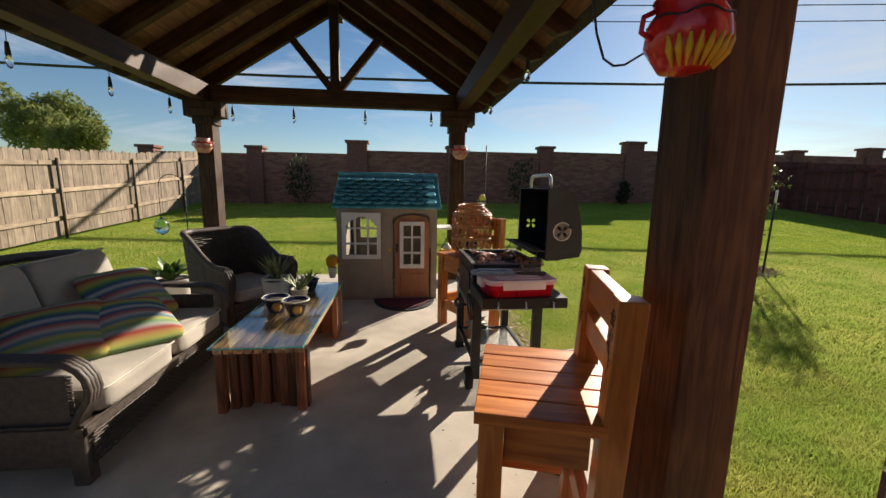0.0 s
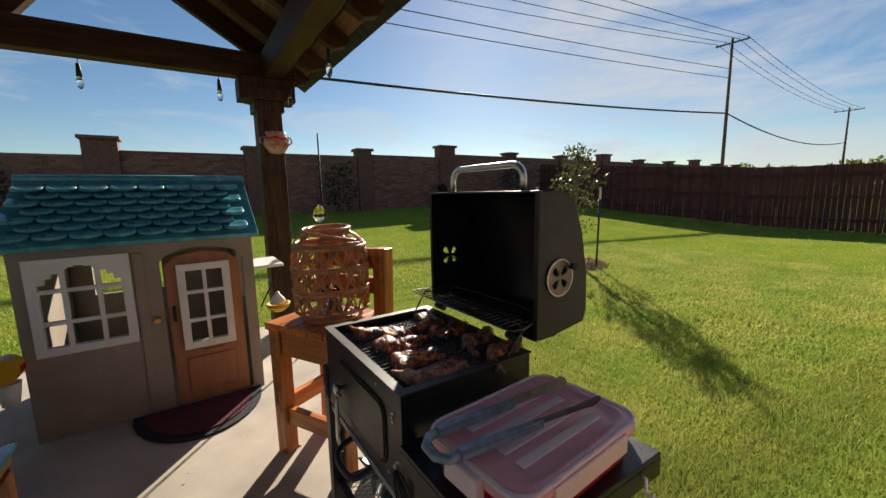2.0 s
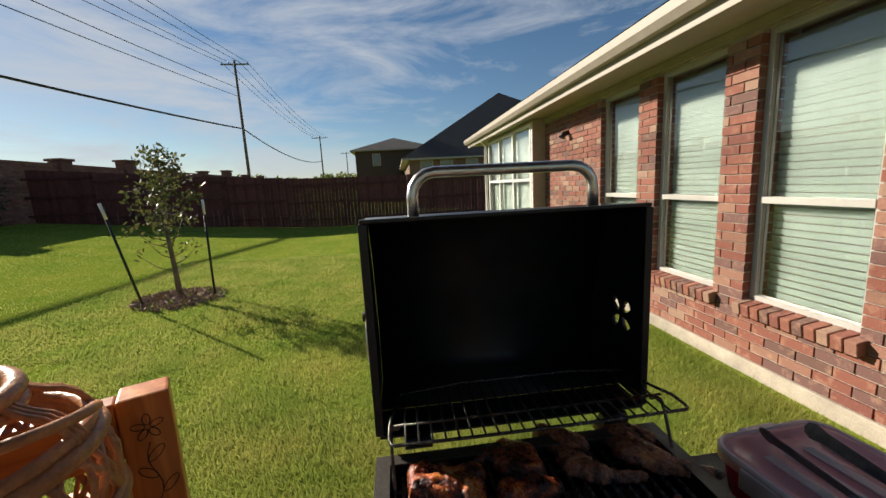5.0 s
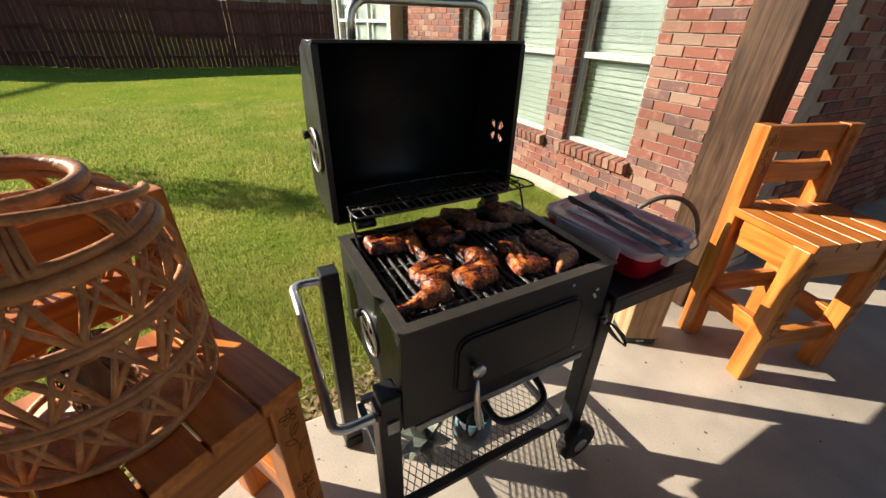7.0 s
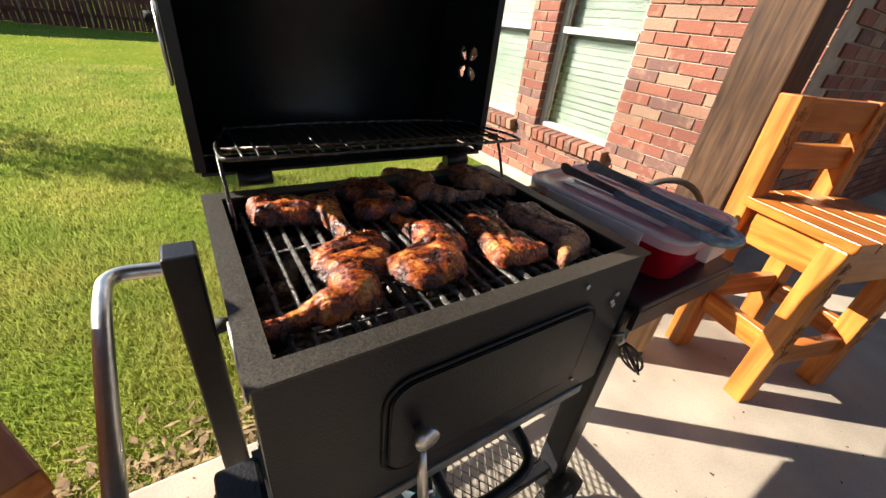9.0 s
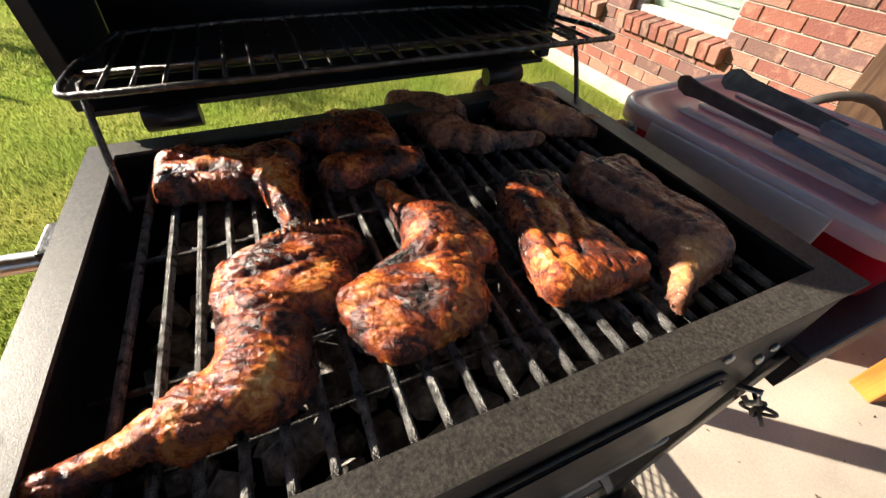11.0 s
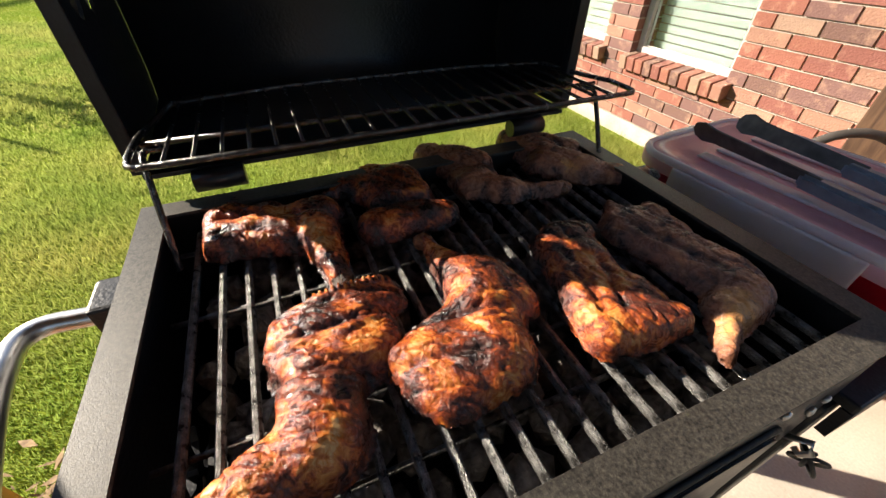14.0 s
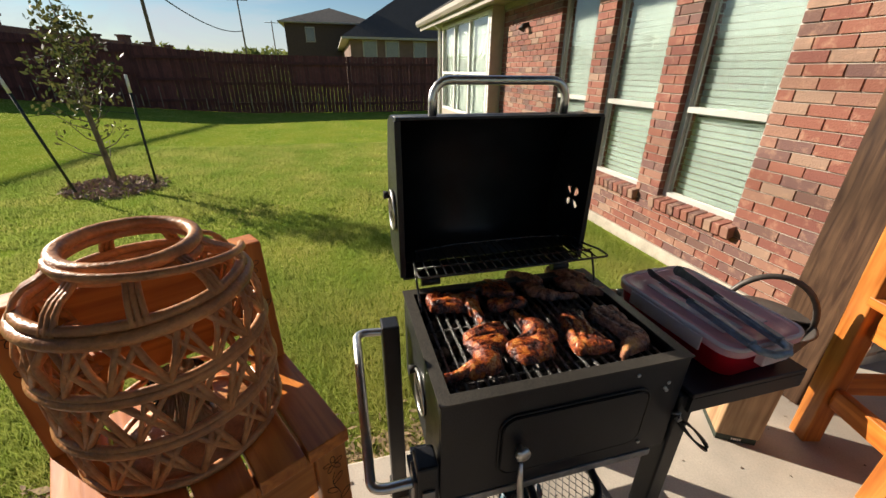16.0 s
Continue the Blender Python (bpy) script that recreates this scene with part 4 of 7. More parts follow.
for py in (PY0, PY1):
    part("tie_beam", box_bm(PX0 - 0.22, PX1 + 0.22, py - 0.07, py + 0.07, PZ, PZ + 0.215, 0.006), M_BEAM, pav)
    part("king_post", box_bm(RIDGE_X - 0.06, RIDGE_X + 0.06, py - 0.055, py + 0.055, PZ + 0.216, RIDGE_Z - 0.16, 0.005), M_POST, pav)
    for s in (-1, 1):
        a, b = Vector((RIDGE_X + s * 0.05, py, PZ + 0.23)), Vector((RIDGE_X + s * 0.62, py, PZ + 0.93))
        d = b - a
        mm = Matrix.Translation(a) @ Vector((1, 0, 0)).rotation_difference(d).to_matrix().to_4x4()
        part("strut", box_bm(0, d.length, -0.05, 0.05, -0.05, 0.05, 0.005, mm), M_BEAM, pav)
for px in (PX0, PX1):
    part("side_beam", box_bm(px - 0.08, px + 0.08, 0.7, PY1 + 0.45, PZ + 0.001, PZ + 0.22, 0.006), M_BEAM_Y, pav)
part("ridge_beam", box_bm(RIDGE_X - 0.05, RIDGE_X + 0.05, 0.6, PY1 + 0.55, RIDGE_Z - 0.19, RIDGE_Z - 0.01, 0.005), M_BEAM_Y, pav)
EAVE = 2.15
SLOPE = math.atan(0.628)
for s in (-1, 1):
    length = EAVE / math.cos(SLOPE) + 0.02
    me = mesh_of("rafter", prism([(0.02, 0.0), (length, 0.0), (length, -0.07), (length - 0.07, -0.15), (length - 0.20, -0.16), (0.02, -0.16)], 0.09, "y", -0.045, 0.004), M_BEAM)
    y = 0.75
    while y < PY1 + 0.5:
        m = Matrix.Translation((RIDGE_X, y, RIDGE_Z)) @ (Matrix.Rotation(math.pi, 4, "Z") if s < 0 else Matrix.Identity(4)) @ Matrix.Rotation(SLOPE, 4, "Y")
        piece("rafter", me, pav, m)
        y += 0.61 if y < 5.2 else 0.585
    # boards over the rafters, then shingles
    bme = mesh_of("roof_board", box_bm(0, 0.136, 0.55, PY1 + 0.62, 0.003, 0.022), M_PLANK)
    k = 0
    while k * 0.14 < length - 0.1:
        m = Matrix.Translation((RIDGE_X, 0, RIDGE_Z)) @ (Matrix.Translation((0, 6.7, 0)) @ Matrix.Rotation(math.pi, 4, "Z") @ Matrix.Translation((0, -0.47, 0)) if s < 0 else Matrix.Identity(4)) @ Matrix.Rotation(SLOPE, 4, "Y") @ Matrix.Translation((0.02 + k * 0.14, 0, 0))
        piece("roof_board", bme, pav, m)
        k += 1
    m = Matrix.Translation((RIDGE_X, 0, RIDGE_Z)) @ (Matrix.Translation((0, 7.17, 0)) @ Matrix.Rotation(math.pi, 4, "Z") if s < 0 else Matrix.Identity(4)) @ Matrix.Rotation(SLOPE, 4, "Y")
    part("shingles", box_bm(-0.02, length + 0.08, 0.5, PY1 + 0.66, 0.024, 0.05, 0.0, m), M_SHINGLE, pav)

# string lights
def string_light(x, y, z):
    """A socket on the cord with a clear bulb."""
    e = thing("string_light", "clear hanging bulb in a black socket", "lamp", pose(x, y, z), group="string lights")
    part("socket", lathe([(0.004, 0.10), (0.012, 0.095), (0.016, 0.05), (0.019, 0.0)], 12), M_CABLE, e)
    part("lead", tube_bm([(0, 0, 0.095), (0.004, 0, 0.16), (0, 0, 0.235)], 0.0028, 5), M_CABLE, e)
    part("bulb", lathe([(0.013, 0.0), (0.022, -0.03), (0.024, -0.055), (0.015, -0.085), (0.003, -0.095)], 14), M_BULB, e)
    return e


lights = [(-1.16, 6.12, 2.33), (-0.34, 6.12, 2.33), (0.65, 6.12, 2.34), (1.60, 6.12, 2.35), (2.17, 2.05, 2.34), (2.17, 3.45, 2.32), (2.17, 4.75, 2.30), (2.15, 5.85, 2.30),
          (-1.78, 3.70, 2.31), (-1.78, 4.74, 2.335), (-1.78, 5.77, 2.35)]
first = string_light(*lights[0])
for p in lights[1:]:
    copy_thing(first, pose(*p))
for pts in ([l for l in lights if l[1] > 6.1], [l for l in lights if l[0] > 2.1], [l for l in lights if l[0] < -1.6 and l[1] < 6]):
    line = []
    for a, b in zip(pts, pts[1:]):
        for k in range(6):
            t = k / 6
            p = Vector(a).lerp(Vector(b), t) + Vector((0, 0, 0.235 - 0.06 * t * (1 - t)))
            line.append(p)
    line.append(Vector(pts[-1]) + Vector((0, 0, 0.235)))
    solid("light_cord", tube_bm(line, 0.006, 5), M_CABLE, "black cord of the string lights", "cable")
solid("loose_cord", tube_bm([(1.69, 1.40, 2.47), (1.705, 1.42, 2.1), (1.713, 1.42, 1.925), (1.731, 1.42, 1.835), (1.758, 1.42, 1.767), (1.79, 1.42, 1.749), (1.825, 1.42, 1.754), (1.90, 1.42, 1.80), (2.01, 1.40, 1.90)], 0.0035, 6), M_CABLE, "dangling black cord end by the post", "cable")


def hanging_pot(x, y, z, s, body, label):
    e = thing("hanging_pot", label, "pot", pose(x, y, z, 0, 0, 0))
    part("bowl", lathe([(0.02 * s, -0.12 * s), (0.07 * s, -0.11 * s), (0.115 * s, -0.04 * s), (0.11 * s, 0.02 * s), (0.085 * s, 0.06 * s), (0.10 * s, 0.085 * s), (0.092 * s, 0.085 * s), (0.076 * s, 0.06 * s), (0.09 * s, 0.0), (0.02 * s, -0.09 * s)], 24), body, e)
    for k in (-1, 1):
        part("handle", tube_bm([(k * 0.10 * s, 0, 0.05 * s), (k * 0.14 * s, 0, 0.03 * s), (k * 0.145 * s, 0, -0.01 * s), (k * 0.112 * s, 0, -0.03 * s)], 0.008 * s, 8), body, e)
    part("flower_band", tube_bm([(0.108 * s * math.cos(a), 0.108 * s * math.sin(a), 0.02 * s + 0.006 * math.sin(a * 6)) for a in (2 * math.pi * i / 36 for i in range(36))], (0.012 if body is not M_GLAZERED else 0.004) * s, 6, True), M_GLAZERED if body is not M_GLAZERED else M_CABLE, e)
    if body is M_GLAZERED:
        for k in range(9):
            a = radians(-150 + 14 * k)
            part("leaf_mark", tube_bm([(q * s * math.cos(a), q * s * math.sin(a), w * s) for q, w in ((0.116, -0.038), (0.100, -0.072), (0.072, -0.113))], [0.003, 0.009, 0.003], 6), M_YELLOW, e)
    return e


hanging_pot(-1.44, 5.82, 1.885, 0.94, M_POTFLOWER, "white glazed wall pot with red flowers on the post")
hanging_pot(1.99, 5.82, 1.885, 0.94, M_POTFLOWER, "white glazed wall pot with red flowers on the post")
hanging_pot(1.885, 1.245, 1.785, 0.86, M_GLAZERED, "red glazed wall pot with yellow leaves on the near post")

# ---- seating ----
def wicker_weave(parent, u0, u1, v0, v1, put, step=0.015):
    """Interlaced strands over a rectangle; put maps (u, v, out) to a place."""
    bm = bmesh.new()
    n = max(2, round((u1 - u0) / (step * 1.6)))
    m = max(2, round((v1 - v0) / step))
    for j in range(m + 1):
        v = v0 + (v1 - v0) * j / m
        pts = []
        for i in range(n * 2 + 1):
            u = u0 + (u1 - u0) * i / (n * 2)
            pts.append(put(u, v, 0.003 * (1 if (i // 2 + j) % 2 else -1) * (1 if i % 2 else 0)))
        tube(bm, pts, step * 0.44, 4)
    return part("weave", bm, M_WICKER, parent, "woven brown wicker panel")


def cushion_bm(x0, x1, y0, y1, z0, z1, puff=0.03, n=10):
    """A soft block: rounded edges and a crowned top."""
    bm = bmesh.new()
    cx, cy, cz = (x0 + x1) / 2, (y0 + y1) / 2, (z0 + z1) / 2
    hx, hy, hz = (x1 - x0) / 2, (y1 - y0) / 2, (z1 - z0) / 2
    bmesh.ops.create_cube(bm, size=2.0)
    bmesh.ops.subdivide_edges(bm, edges=bm.edges[:], cuts=n, use_grid_fill=True)
    for v in bm.verts:
        x, y, z = v.co
        k = 8.0
        r = (abs(x) ** k + abs(y) ** k + abs(z) ** k) ** (1 / k)
        x, y, z = x / r, y / r, z / r
        z += (puff / hz) * (1 - x * x) * (1 - y * y) * (1 if z > 0 else -0.3) * abs(z)
        w = noise.noise(Vector((x * 2.2 + cx, y * 2.2 + cy, z))) * 0.05
        v.co = (cx + x * hx * (1 + w * 0.2), cy + y * hy * (1 + w * 0.2), cz + z * hz * (1 + w))
    for f in bm.faces:
        f.smooth = True
    return bm


def piped(parent, bm_args, material=M_CUSHION, name="cushion"):
    c = part(name, cushion_bm(*bm_args), material, parent)
    x0, x1, y0, y1, z0, z1 = bm_args[:6]
    r = 0.04
    out = [(u, v, z1 - 0.012) for u, v in rrect(x0 + 0.004, x1 - 0.004, y0 + 0.004, y1 - 0.004, r, 5)]
    part("piping", tube_bm(out, 0.006, 6, True), M_PIPING, c, "pale cushion piping")
    return c


def arm_loop(parent, y, x_back, x_front, z_seat, z_top, w=0.05):
    """A rolled wicker arm that curls down at the front."""
    pts = [(x_back, y, z_top - 0.02), (x_back * 0.5 + x_front * 0.5, y, z_top + 0.01), (x_front - 0.10, y, z_top)]
    pts += [(x_front - 0.10 + 0.13 * math.sin(a), y, z_top - 0.13 + 0.13 * math.cos(a)) for a in (0.4, 0.8, 1.2, 1.6, 2.0, 2.4)]
    pts += [(x_front - 0.06, y, z_seat - 0.02)]
    bm = bmesh.new()
    for d in (-w * 0.6, -w * 0.2, w * 0.2, w * 0.6):
        tube(bm, [(p[0], p[1] + d, p[2]) for p in pts], 0.017, 7)
    return part("arm", bm, M_WICKER, parent)


def wicker_seat(name, m, width, depth, label, category, cushions, backs=True):
    """A wicker seat that faces +x: frame, weave, arms, legs and cushions."""
    e = thing(name, label, category, m)
    h, top = 0.30, 0.88
    fr = bmesh.new()
    bx(fr, -depth + 0.02, 0.0, -width / 2, width / 2, h - 0.06, h)
    bmesh.ops.bevel(fr, geom=fr.edges[:], offset=0.012, segments=2, affect="EDGES")
    part("seat_frame", fr, M_WICKER, e)
    for y in (-width / 2 + 0.04, width / 2 - 0.04):
        for x in (-0.05, -depth + 0.08):
            part("leg", box_bm(x - 0.035, x + 0.035, y - 0.035, y + 0.035, 0.0, h - 0.05, 0.008), M_WICKER, e)
        arm_loop(e, y, -depth + 0.12, 0.0, h, 0.60)
        wicker_weave(e, -depth + 0.1, -0.06, h, 0.52, lambda u, v, o, y=y: (u, y + o, v))
    wicker_weave(e, -width / 2 + 0.04, width / 2 - 0.04, 0.10, h - 0.06, lambda u, v, o: (-0.005 + o, u, v))
    for y in (-width / 2 + 0.04, width / 2 - 0.04):
        part("side_panel", box_bm(-depth + 0.08, -0.08, y - 0.006, y + 0.006, 0.08, 0.53), M_WICKER, e)
    part("front_panel", box_bm(-0.03, -0.018, -width / 2 + 0.05, width / 2 - 0.05, 0.10, h - 0.061), M_WICKER, e)
    back = bmesh.new()
    lean = Matrix.Translation((-depth + 0.038, 0, h)) @ Matrix.Rotation(math.atan(-0.25), 4, "Y")
    bx(back, -0.006, 0.002, -width / 2 + 0.05, width / 2 - 0.05, -0.03, 0.58, lean)
    part("back_panel", back, M_WICKER, e)
    wicker_weave(e, -width / 2 + 0.05, width / 2 - 0.05, h, top - 0.03, lambda u, v, o: (-depth + 0.05 - (v - h) * 0.25 + o, u, v + 0.05 * math.cos(u / width * math.pi)))
    part("back_rail", tube_bm([(-depth + 0.05 - (top - h) * 0.25, -width / 2 + 0.04 + (width - 0.08) * i / 12, top - 0.02 + 0.055 * math.cos((i / 12 - 0.5) * math.pi)) for i in range(13)], 0.028, 8), M_WICKER, e)
    for y in (-width / 2 + 0.04, width / 2 - 0.04):
        part("back_post", tube_bm([(-depth + 0.06, y, h - 0.03), (-depth + 0.05 - (top - h) * 0.25, y, top - 0.01)], 0.026, 8), M_WICKER, e)
    k = cushions
    cw = (width - 0.16) / k
    for i in range(k):
        y0 = -width / 2 + 0.08 + cw * i
        piped(e, (-depth + 0.14, 0.03, y0 + 0.004, y0 + cw - 0.004, h + 0.0, h + 0.14, 0.025))
        if not backs:
            continue
        b = piped(e, (-0.09, 0.09, y0 + 0.01, y0 + cw - 0.01, -0.02, 0.46, 0.0), M_CUSHION, "back_cushion")
        b.matrix_basis = Matrix.Translation((-depth + 0.15, 0, h + 0.15)) @ Matrix.Rotation(radians(-16), 4, "Y")
    return e


sofa = wicker_seat("sofa", pose(-0.24, 2.70, 0.0), 1.40, 0.86, "brown wicker sofa with taupe seat cushions", "sofa", 2)


def tub_chair(m, width, depth, label):
    """A barrel-shaped wicker armchair that faces +x: one woven wall runs round the back and slopes down into the arms."""
    e = thing("wicker_armchair", label, "armchair", m)
    half, rc = width / 2, 0.20
    run = [(0.0, -half), (-depth + rc, -half)] + [(-depth + rc + rc * math.cos(a), -half + rc + rc * math.sin(a)) for a in (radians(d) for d in (-105, -120, -135, -150, -165))]
    run += [(x, -y) for x, y in run[::-1]]
    line = eased([(x, y, 0) for x, y in run], 2)

    def crest(x):
        """The wall's top edge: low at the arms, high round the back."""
        t = max(0.0, min(1.0, (-x - 0.16) / (depth - 0.24)))
        return 0.61 + 0.28 * t * t * (3 - 2 * t)

    def lean(p, z):
        """The wall splays outwards as it rises."""
        k = 1 + 0.10 * max(0.0, z - 0.3)
        return (p.x * k, p.y * k, z)
    weave = bmesh.new()
    rows = 40
    for j in range(rows):
        pts = []
        for i, p in enumerate(line):
            z = 0.10 + (crest(p.x) - 0.10) * j / (rows - 1)
            q = Vector(lean(p, z))
            side = Vector((p.x + depth * 0.45, p.y, 0)).normalized()
            pts.append(q + side * (0.004 if (i + j) % 2 else -0.004))
        tube(weave, pts, 0.0125, 5)
    part("weave", weave, M_WICKER, e, "woven brown wicker wall")
    part("top_rail", tube_bm([lean(p, crest(p.x) + 0.012) for p in line], 0.030, 9), M_WICKER, e)
    for s in (-1, 1):
        for d in (-0.024, 0.0, 0.024):
            part("arm_curl", tube_bm(eased([(-0.14, s * half * 1.03 + d, 0.628), (0.0, s * half * 1.03 + d, 0.622), (0.045, s * half * 1.02 + d, 0.56), (0.03, s * half + d, 0.46), (-0.02, s * half + d, 0.34), (-0.03, s * half + d, 0.12)], 2), 0.014, 7), M_WICKER, e)
        for x in (-0.03, -depth + 0.10):
            part("leg", box_bm(x - 0.028, x + 0.028, s * (half - 0.03) - 0.028, s * (half - 0.03) + 0.028, 0.0, 0.14, 0.006), M_WICKER, e)
    part("seat_frame", box_bm(-depth + 0.06, 0.005, -half + 0.03, half - 0.03, 0.22, 0.30, 0.012), M_WICKER, e)
    part("apron", box_bm(-0.012, 0.008, -half + 0.03, half - 0.03, 0.11, 0.219, 0.004), M_WICKER, e)
    piped(e, (-depth + 0.12, 0.035, -half + 0.05, half - 0.05, 0.301, 0.425, 0.03))
    return e


chair = tub_chair(pose(-0.16, 4.06, 0.0, 0, 0, -34), 0.68, 0.74, "dark brown wicker armchair with a taupe cushion")


def pillow(m, label):
    bm = cushion_bm(-0.23, 0.23, -0.23, 0.23, -0.035, 0.035, 0.055, 12)
    for v in bm.verts:
        q = max(abs(v.co.x), abs(v.co.y)) / 0.23
        v.co.z *= 1.0 - 0.45 * q ** 4
    ob = solid("striped_pillow", bm, M_STRIPE, label, "pillow", group="pillows on the sofa")
    ob.matrix_basis = m
    return ob


pillow(pose(-0.68, 3.02, 0.62, 0, 40, -24), "multicoloured striped pillow leaning on the sofa back")
pillow(pose(-0.46, 2.66, 0.555, -4, 24, -38), "multicoloured striped pillow leaning on the others")
pillow(pose(-0.68, 2.42, 0.565, 6, 30, -52), "multicoloured striped pillow against the sofa back")

# ---- coffee table ----
table = thing("coffee_table", "reclaimed plank coffee table with a glass top", "coffee table", pose(0.32, 3.28, 0))
rng = random.Random(12)
for i in range(9):
    x = -0.235 + 0.0585 * i
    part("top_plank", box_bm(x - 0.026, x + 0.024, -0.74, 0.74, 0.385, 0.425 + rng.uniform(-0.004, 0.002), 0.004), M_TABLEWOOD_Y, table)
for s in (-1, 1):
    for i in range(9):
        x = -0.235 + 0.0585 * i
        yy = s * (0.70 - 0.11 * math.cos((i - 4) / 4 * math.pi / 2) * (1 if i % 2 else 0.8))
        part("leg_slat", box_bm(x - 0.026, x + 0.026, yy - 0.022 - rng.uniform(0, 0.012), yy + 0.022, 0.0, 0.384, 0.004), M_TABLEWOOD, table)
    for x in (-0.25, 0.25):
        for j in range(4 if s > 0 else 1):
            yy = s * (0.66 - 0.075 * j)
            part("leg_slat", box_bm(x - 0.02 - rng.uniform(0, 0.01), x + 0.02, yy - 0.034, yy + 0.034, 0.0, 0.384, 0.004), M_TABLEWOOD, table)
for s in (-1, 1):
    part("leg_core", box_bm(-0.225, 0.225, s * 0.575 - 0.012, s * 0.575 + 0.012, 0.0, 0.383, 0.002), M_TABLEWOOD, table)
for x0, x1, y0, y1 in ((-0.268, -0.2655, -0.78, 0.78), (0.2655, 0.268, -0.78, 0.78), (-0.268, 0.268, -0.783, -0.7805), (-0.268, 0.268, 0.7805, 0.783)):
    part("glass_edge", box_bm(x0, x1, y0, y1, 0.4325, 0.4415), M_EDGE, table, "green polished glass edge")
part("glass_top", box_bm(-0.265, 0.265, -0.78, 0.78, 0.432, 0.442, 0.0), M_TABLEGLASS, table, "clear glass top with a green edge")


def leafy(n, length, width, seed, droop=0.6, up=0.9):
    """A rosette of long arching leaves."""
    g = random.Random(seed)
    bm = bmesh.new()
    for _ in range(n):
        a, ln, k = g.uniform(0, 6.28), length * g.uniform(0.6, 1.1), g.uniform(0.35, 1.0)
        d, s = Vector((math.cos(a), math.sin(a), 0)), Vector((-math.sin(a), math.cos(a), 0))
        prev = None
        for i in range(7):
            t = i / 6
            p = d * ln * k * t + Vector((0, 0, ln * (up * t - droop * k * t * t)))
            w = width * (1 - t) ** 0.7 * (0.5 + 0.5 * min(1, t * 5)) + 0.0008
            q = [bm.verts.new(p - s * w), bm.verts.new(p + Vector((0, 0, -w * 0.35))), bm.verts.new(p + s * w)]
            if prev:
                for j in (0, 1):
                    bm.faces.new((prev[j], prev[j + 1], q[j + 1], q[j])).smooth = True
            prev = q
    return bm


M_PALE = mat("striped_leaf", (0.16, 0.22, 0.08), 0.5, vary=0.4, scale=20, bump=0.0, hue=(0.34, 0.36, 0.16))
M_GREEN = mat("plant_leaf", (0.06, 0.15, 0.03), 0.45, vary=0.45, scale=14, bump=0.0, hue=(0.14, 0.24, 0.05))
M_EARTH = mat("potting_soil", (0.035, 0.024, 0.018), 0.95, vary=0.5, scale=40, bump=0.9, bump_scale=120)


def potted(name, x, y, z, profile, pot, leaves, leaf_mat, label, n=24):
    e = thing(name, label, "potted plant", pose(x, y, z))
    p = part("pot", lathe(profile, n, smooth=n > 8), pot, e)
    r, h = profile[-1]
    part("soil", lathe([(0.002, h), (r, h + 0.004), (r * 0.6, h + 0.014), (0.002, h + 0.012)], 16), M_EARTH, e)
    if leaves:
        ob = part("leaves", leaves, leaf_mat, e)
        ob.location = (0, 0, h)
    return e


def potp(r0, r1, h, t=0.008):
    return [(r0, 0.0), (r1, h), (r1 + 0.006, h + 0.004), (r1 - t, h + 0.004), (r1 - t - 0.004, h - 0.025)]


TZ = 0.4425
spider = potted("spider_plant", 0.10, 3.62, TZ, potp(0.105, 0.13, 0.16), M_POTGREY, leafy(44, 0.25, 0.012, 1, 0.22, 1.0), M_PALE, "spiky striped plant in a square grey pot", 4)
spider.matrix_basis = pose(0.10, 3.62, TZ, 0, 0, 45)
potted("succulent", 0.34, 3.42, TZ, potp(0.05, 0.068, 0.105), M_POTCREAM, leafy(34, 0.17, 0.010, 2, 0.35, 1.0), M_PALE, "spiky grey-green succulent in a cream pot")
potted("succulent", 0.34, 3.75, TZ, potp(0.05, 0.085, 0.10), M_POTBLUE, leafy(34, 0.13, 0.016, 3, 0.4, 1.0), M_GREEN, "small green plant in a dark blue pot")
for x, y, lab in ((0.235, 3.16, "empty blue glazed pot with a cream rim"), (0.40, 3.08, "blue glazed pot with sunflowers and a cream rim")):
    e = potted("glazed_pot", x, y, TZ, potp(0.05, 0.09, 0.112), M_POTBLUE, None, None, lab)
    part("rim", tube_bm([(0.093 * math.cos(a) * (1 + 0.03 * math.cos(5 * a)), 0.093 * math.sin(a) * (1 + 0.03 * math.cos(5 * a)), 0.115) for a in (2 * math.pi * i / 40 for i in range(40))], 0.0055, 7, True), M_POTCREAM, e)
    fl = bmesh.new()
    for k in range(12):
        a = 2 * math.pi * k / 12
        tube(fl, [(0.078, 0.0, 0.06), (0.080, 0.034 * math.cos(a), 0.06 + 0.034 * math.sin(a))], [0.010, 0.004], 5)
    for v in fl.verts:
        v.co = Matrix.Rotation(radians(-70), 4, "Z") @ v.co
    part("sunflower", fl, M_SUNFLOWER, e)
potted("planter", -1.45, 4.85, 0.0, potp(0.16, 0.20, 0.30), M_POTGREY, leafy(60, 0.40, 0.055, 7, 0.75, 1.0), M_GREEN, "broad-leaved green plant in a grey tub")


# ---- playhouse ----
ph = thing("playhouse", "taupe plastic playhouse with a teal scalloped roof", "playhouse", pose(0, 4.94, 0, 0, 0, 0))
X0, X1, DPH, HW = 0.40, 1.60, 1.06, 1.14
win_out = [(0.47, 0.52), (0.91, 0.52), (0.91, 1.06), (0.47, 1.06)]
door_hole = [(1.06, 0.02), (1.53, 0.02), (1.53, 0.98)] + [(1.295 + 0.235 * math.cos(a), 0.98 + 0.09 * math.sin(a)) for a in (radians(d) for d in (25, 50, 75, 90, 105, 130, 155))] + [(1.06, 0.98)]
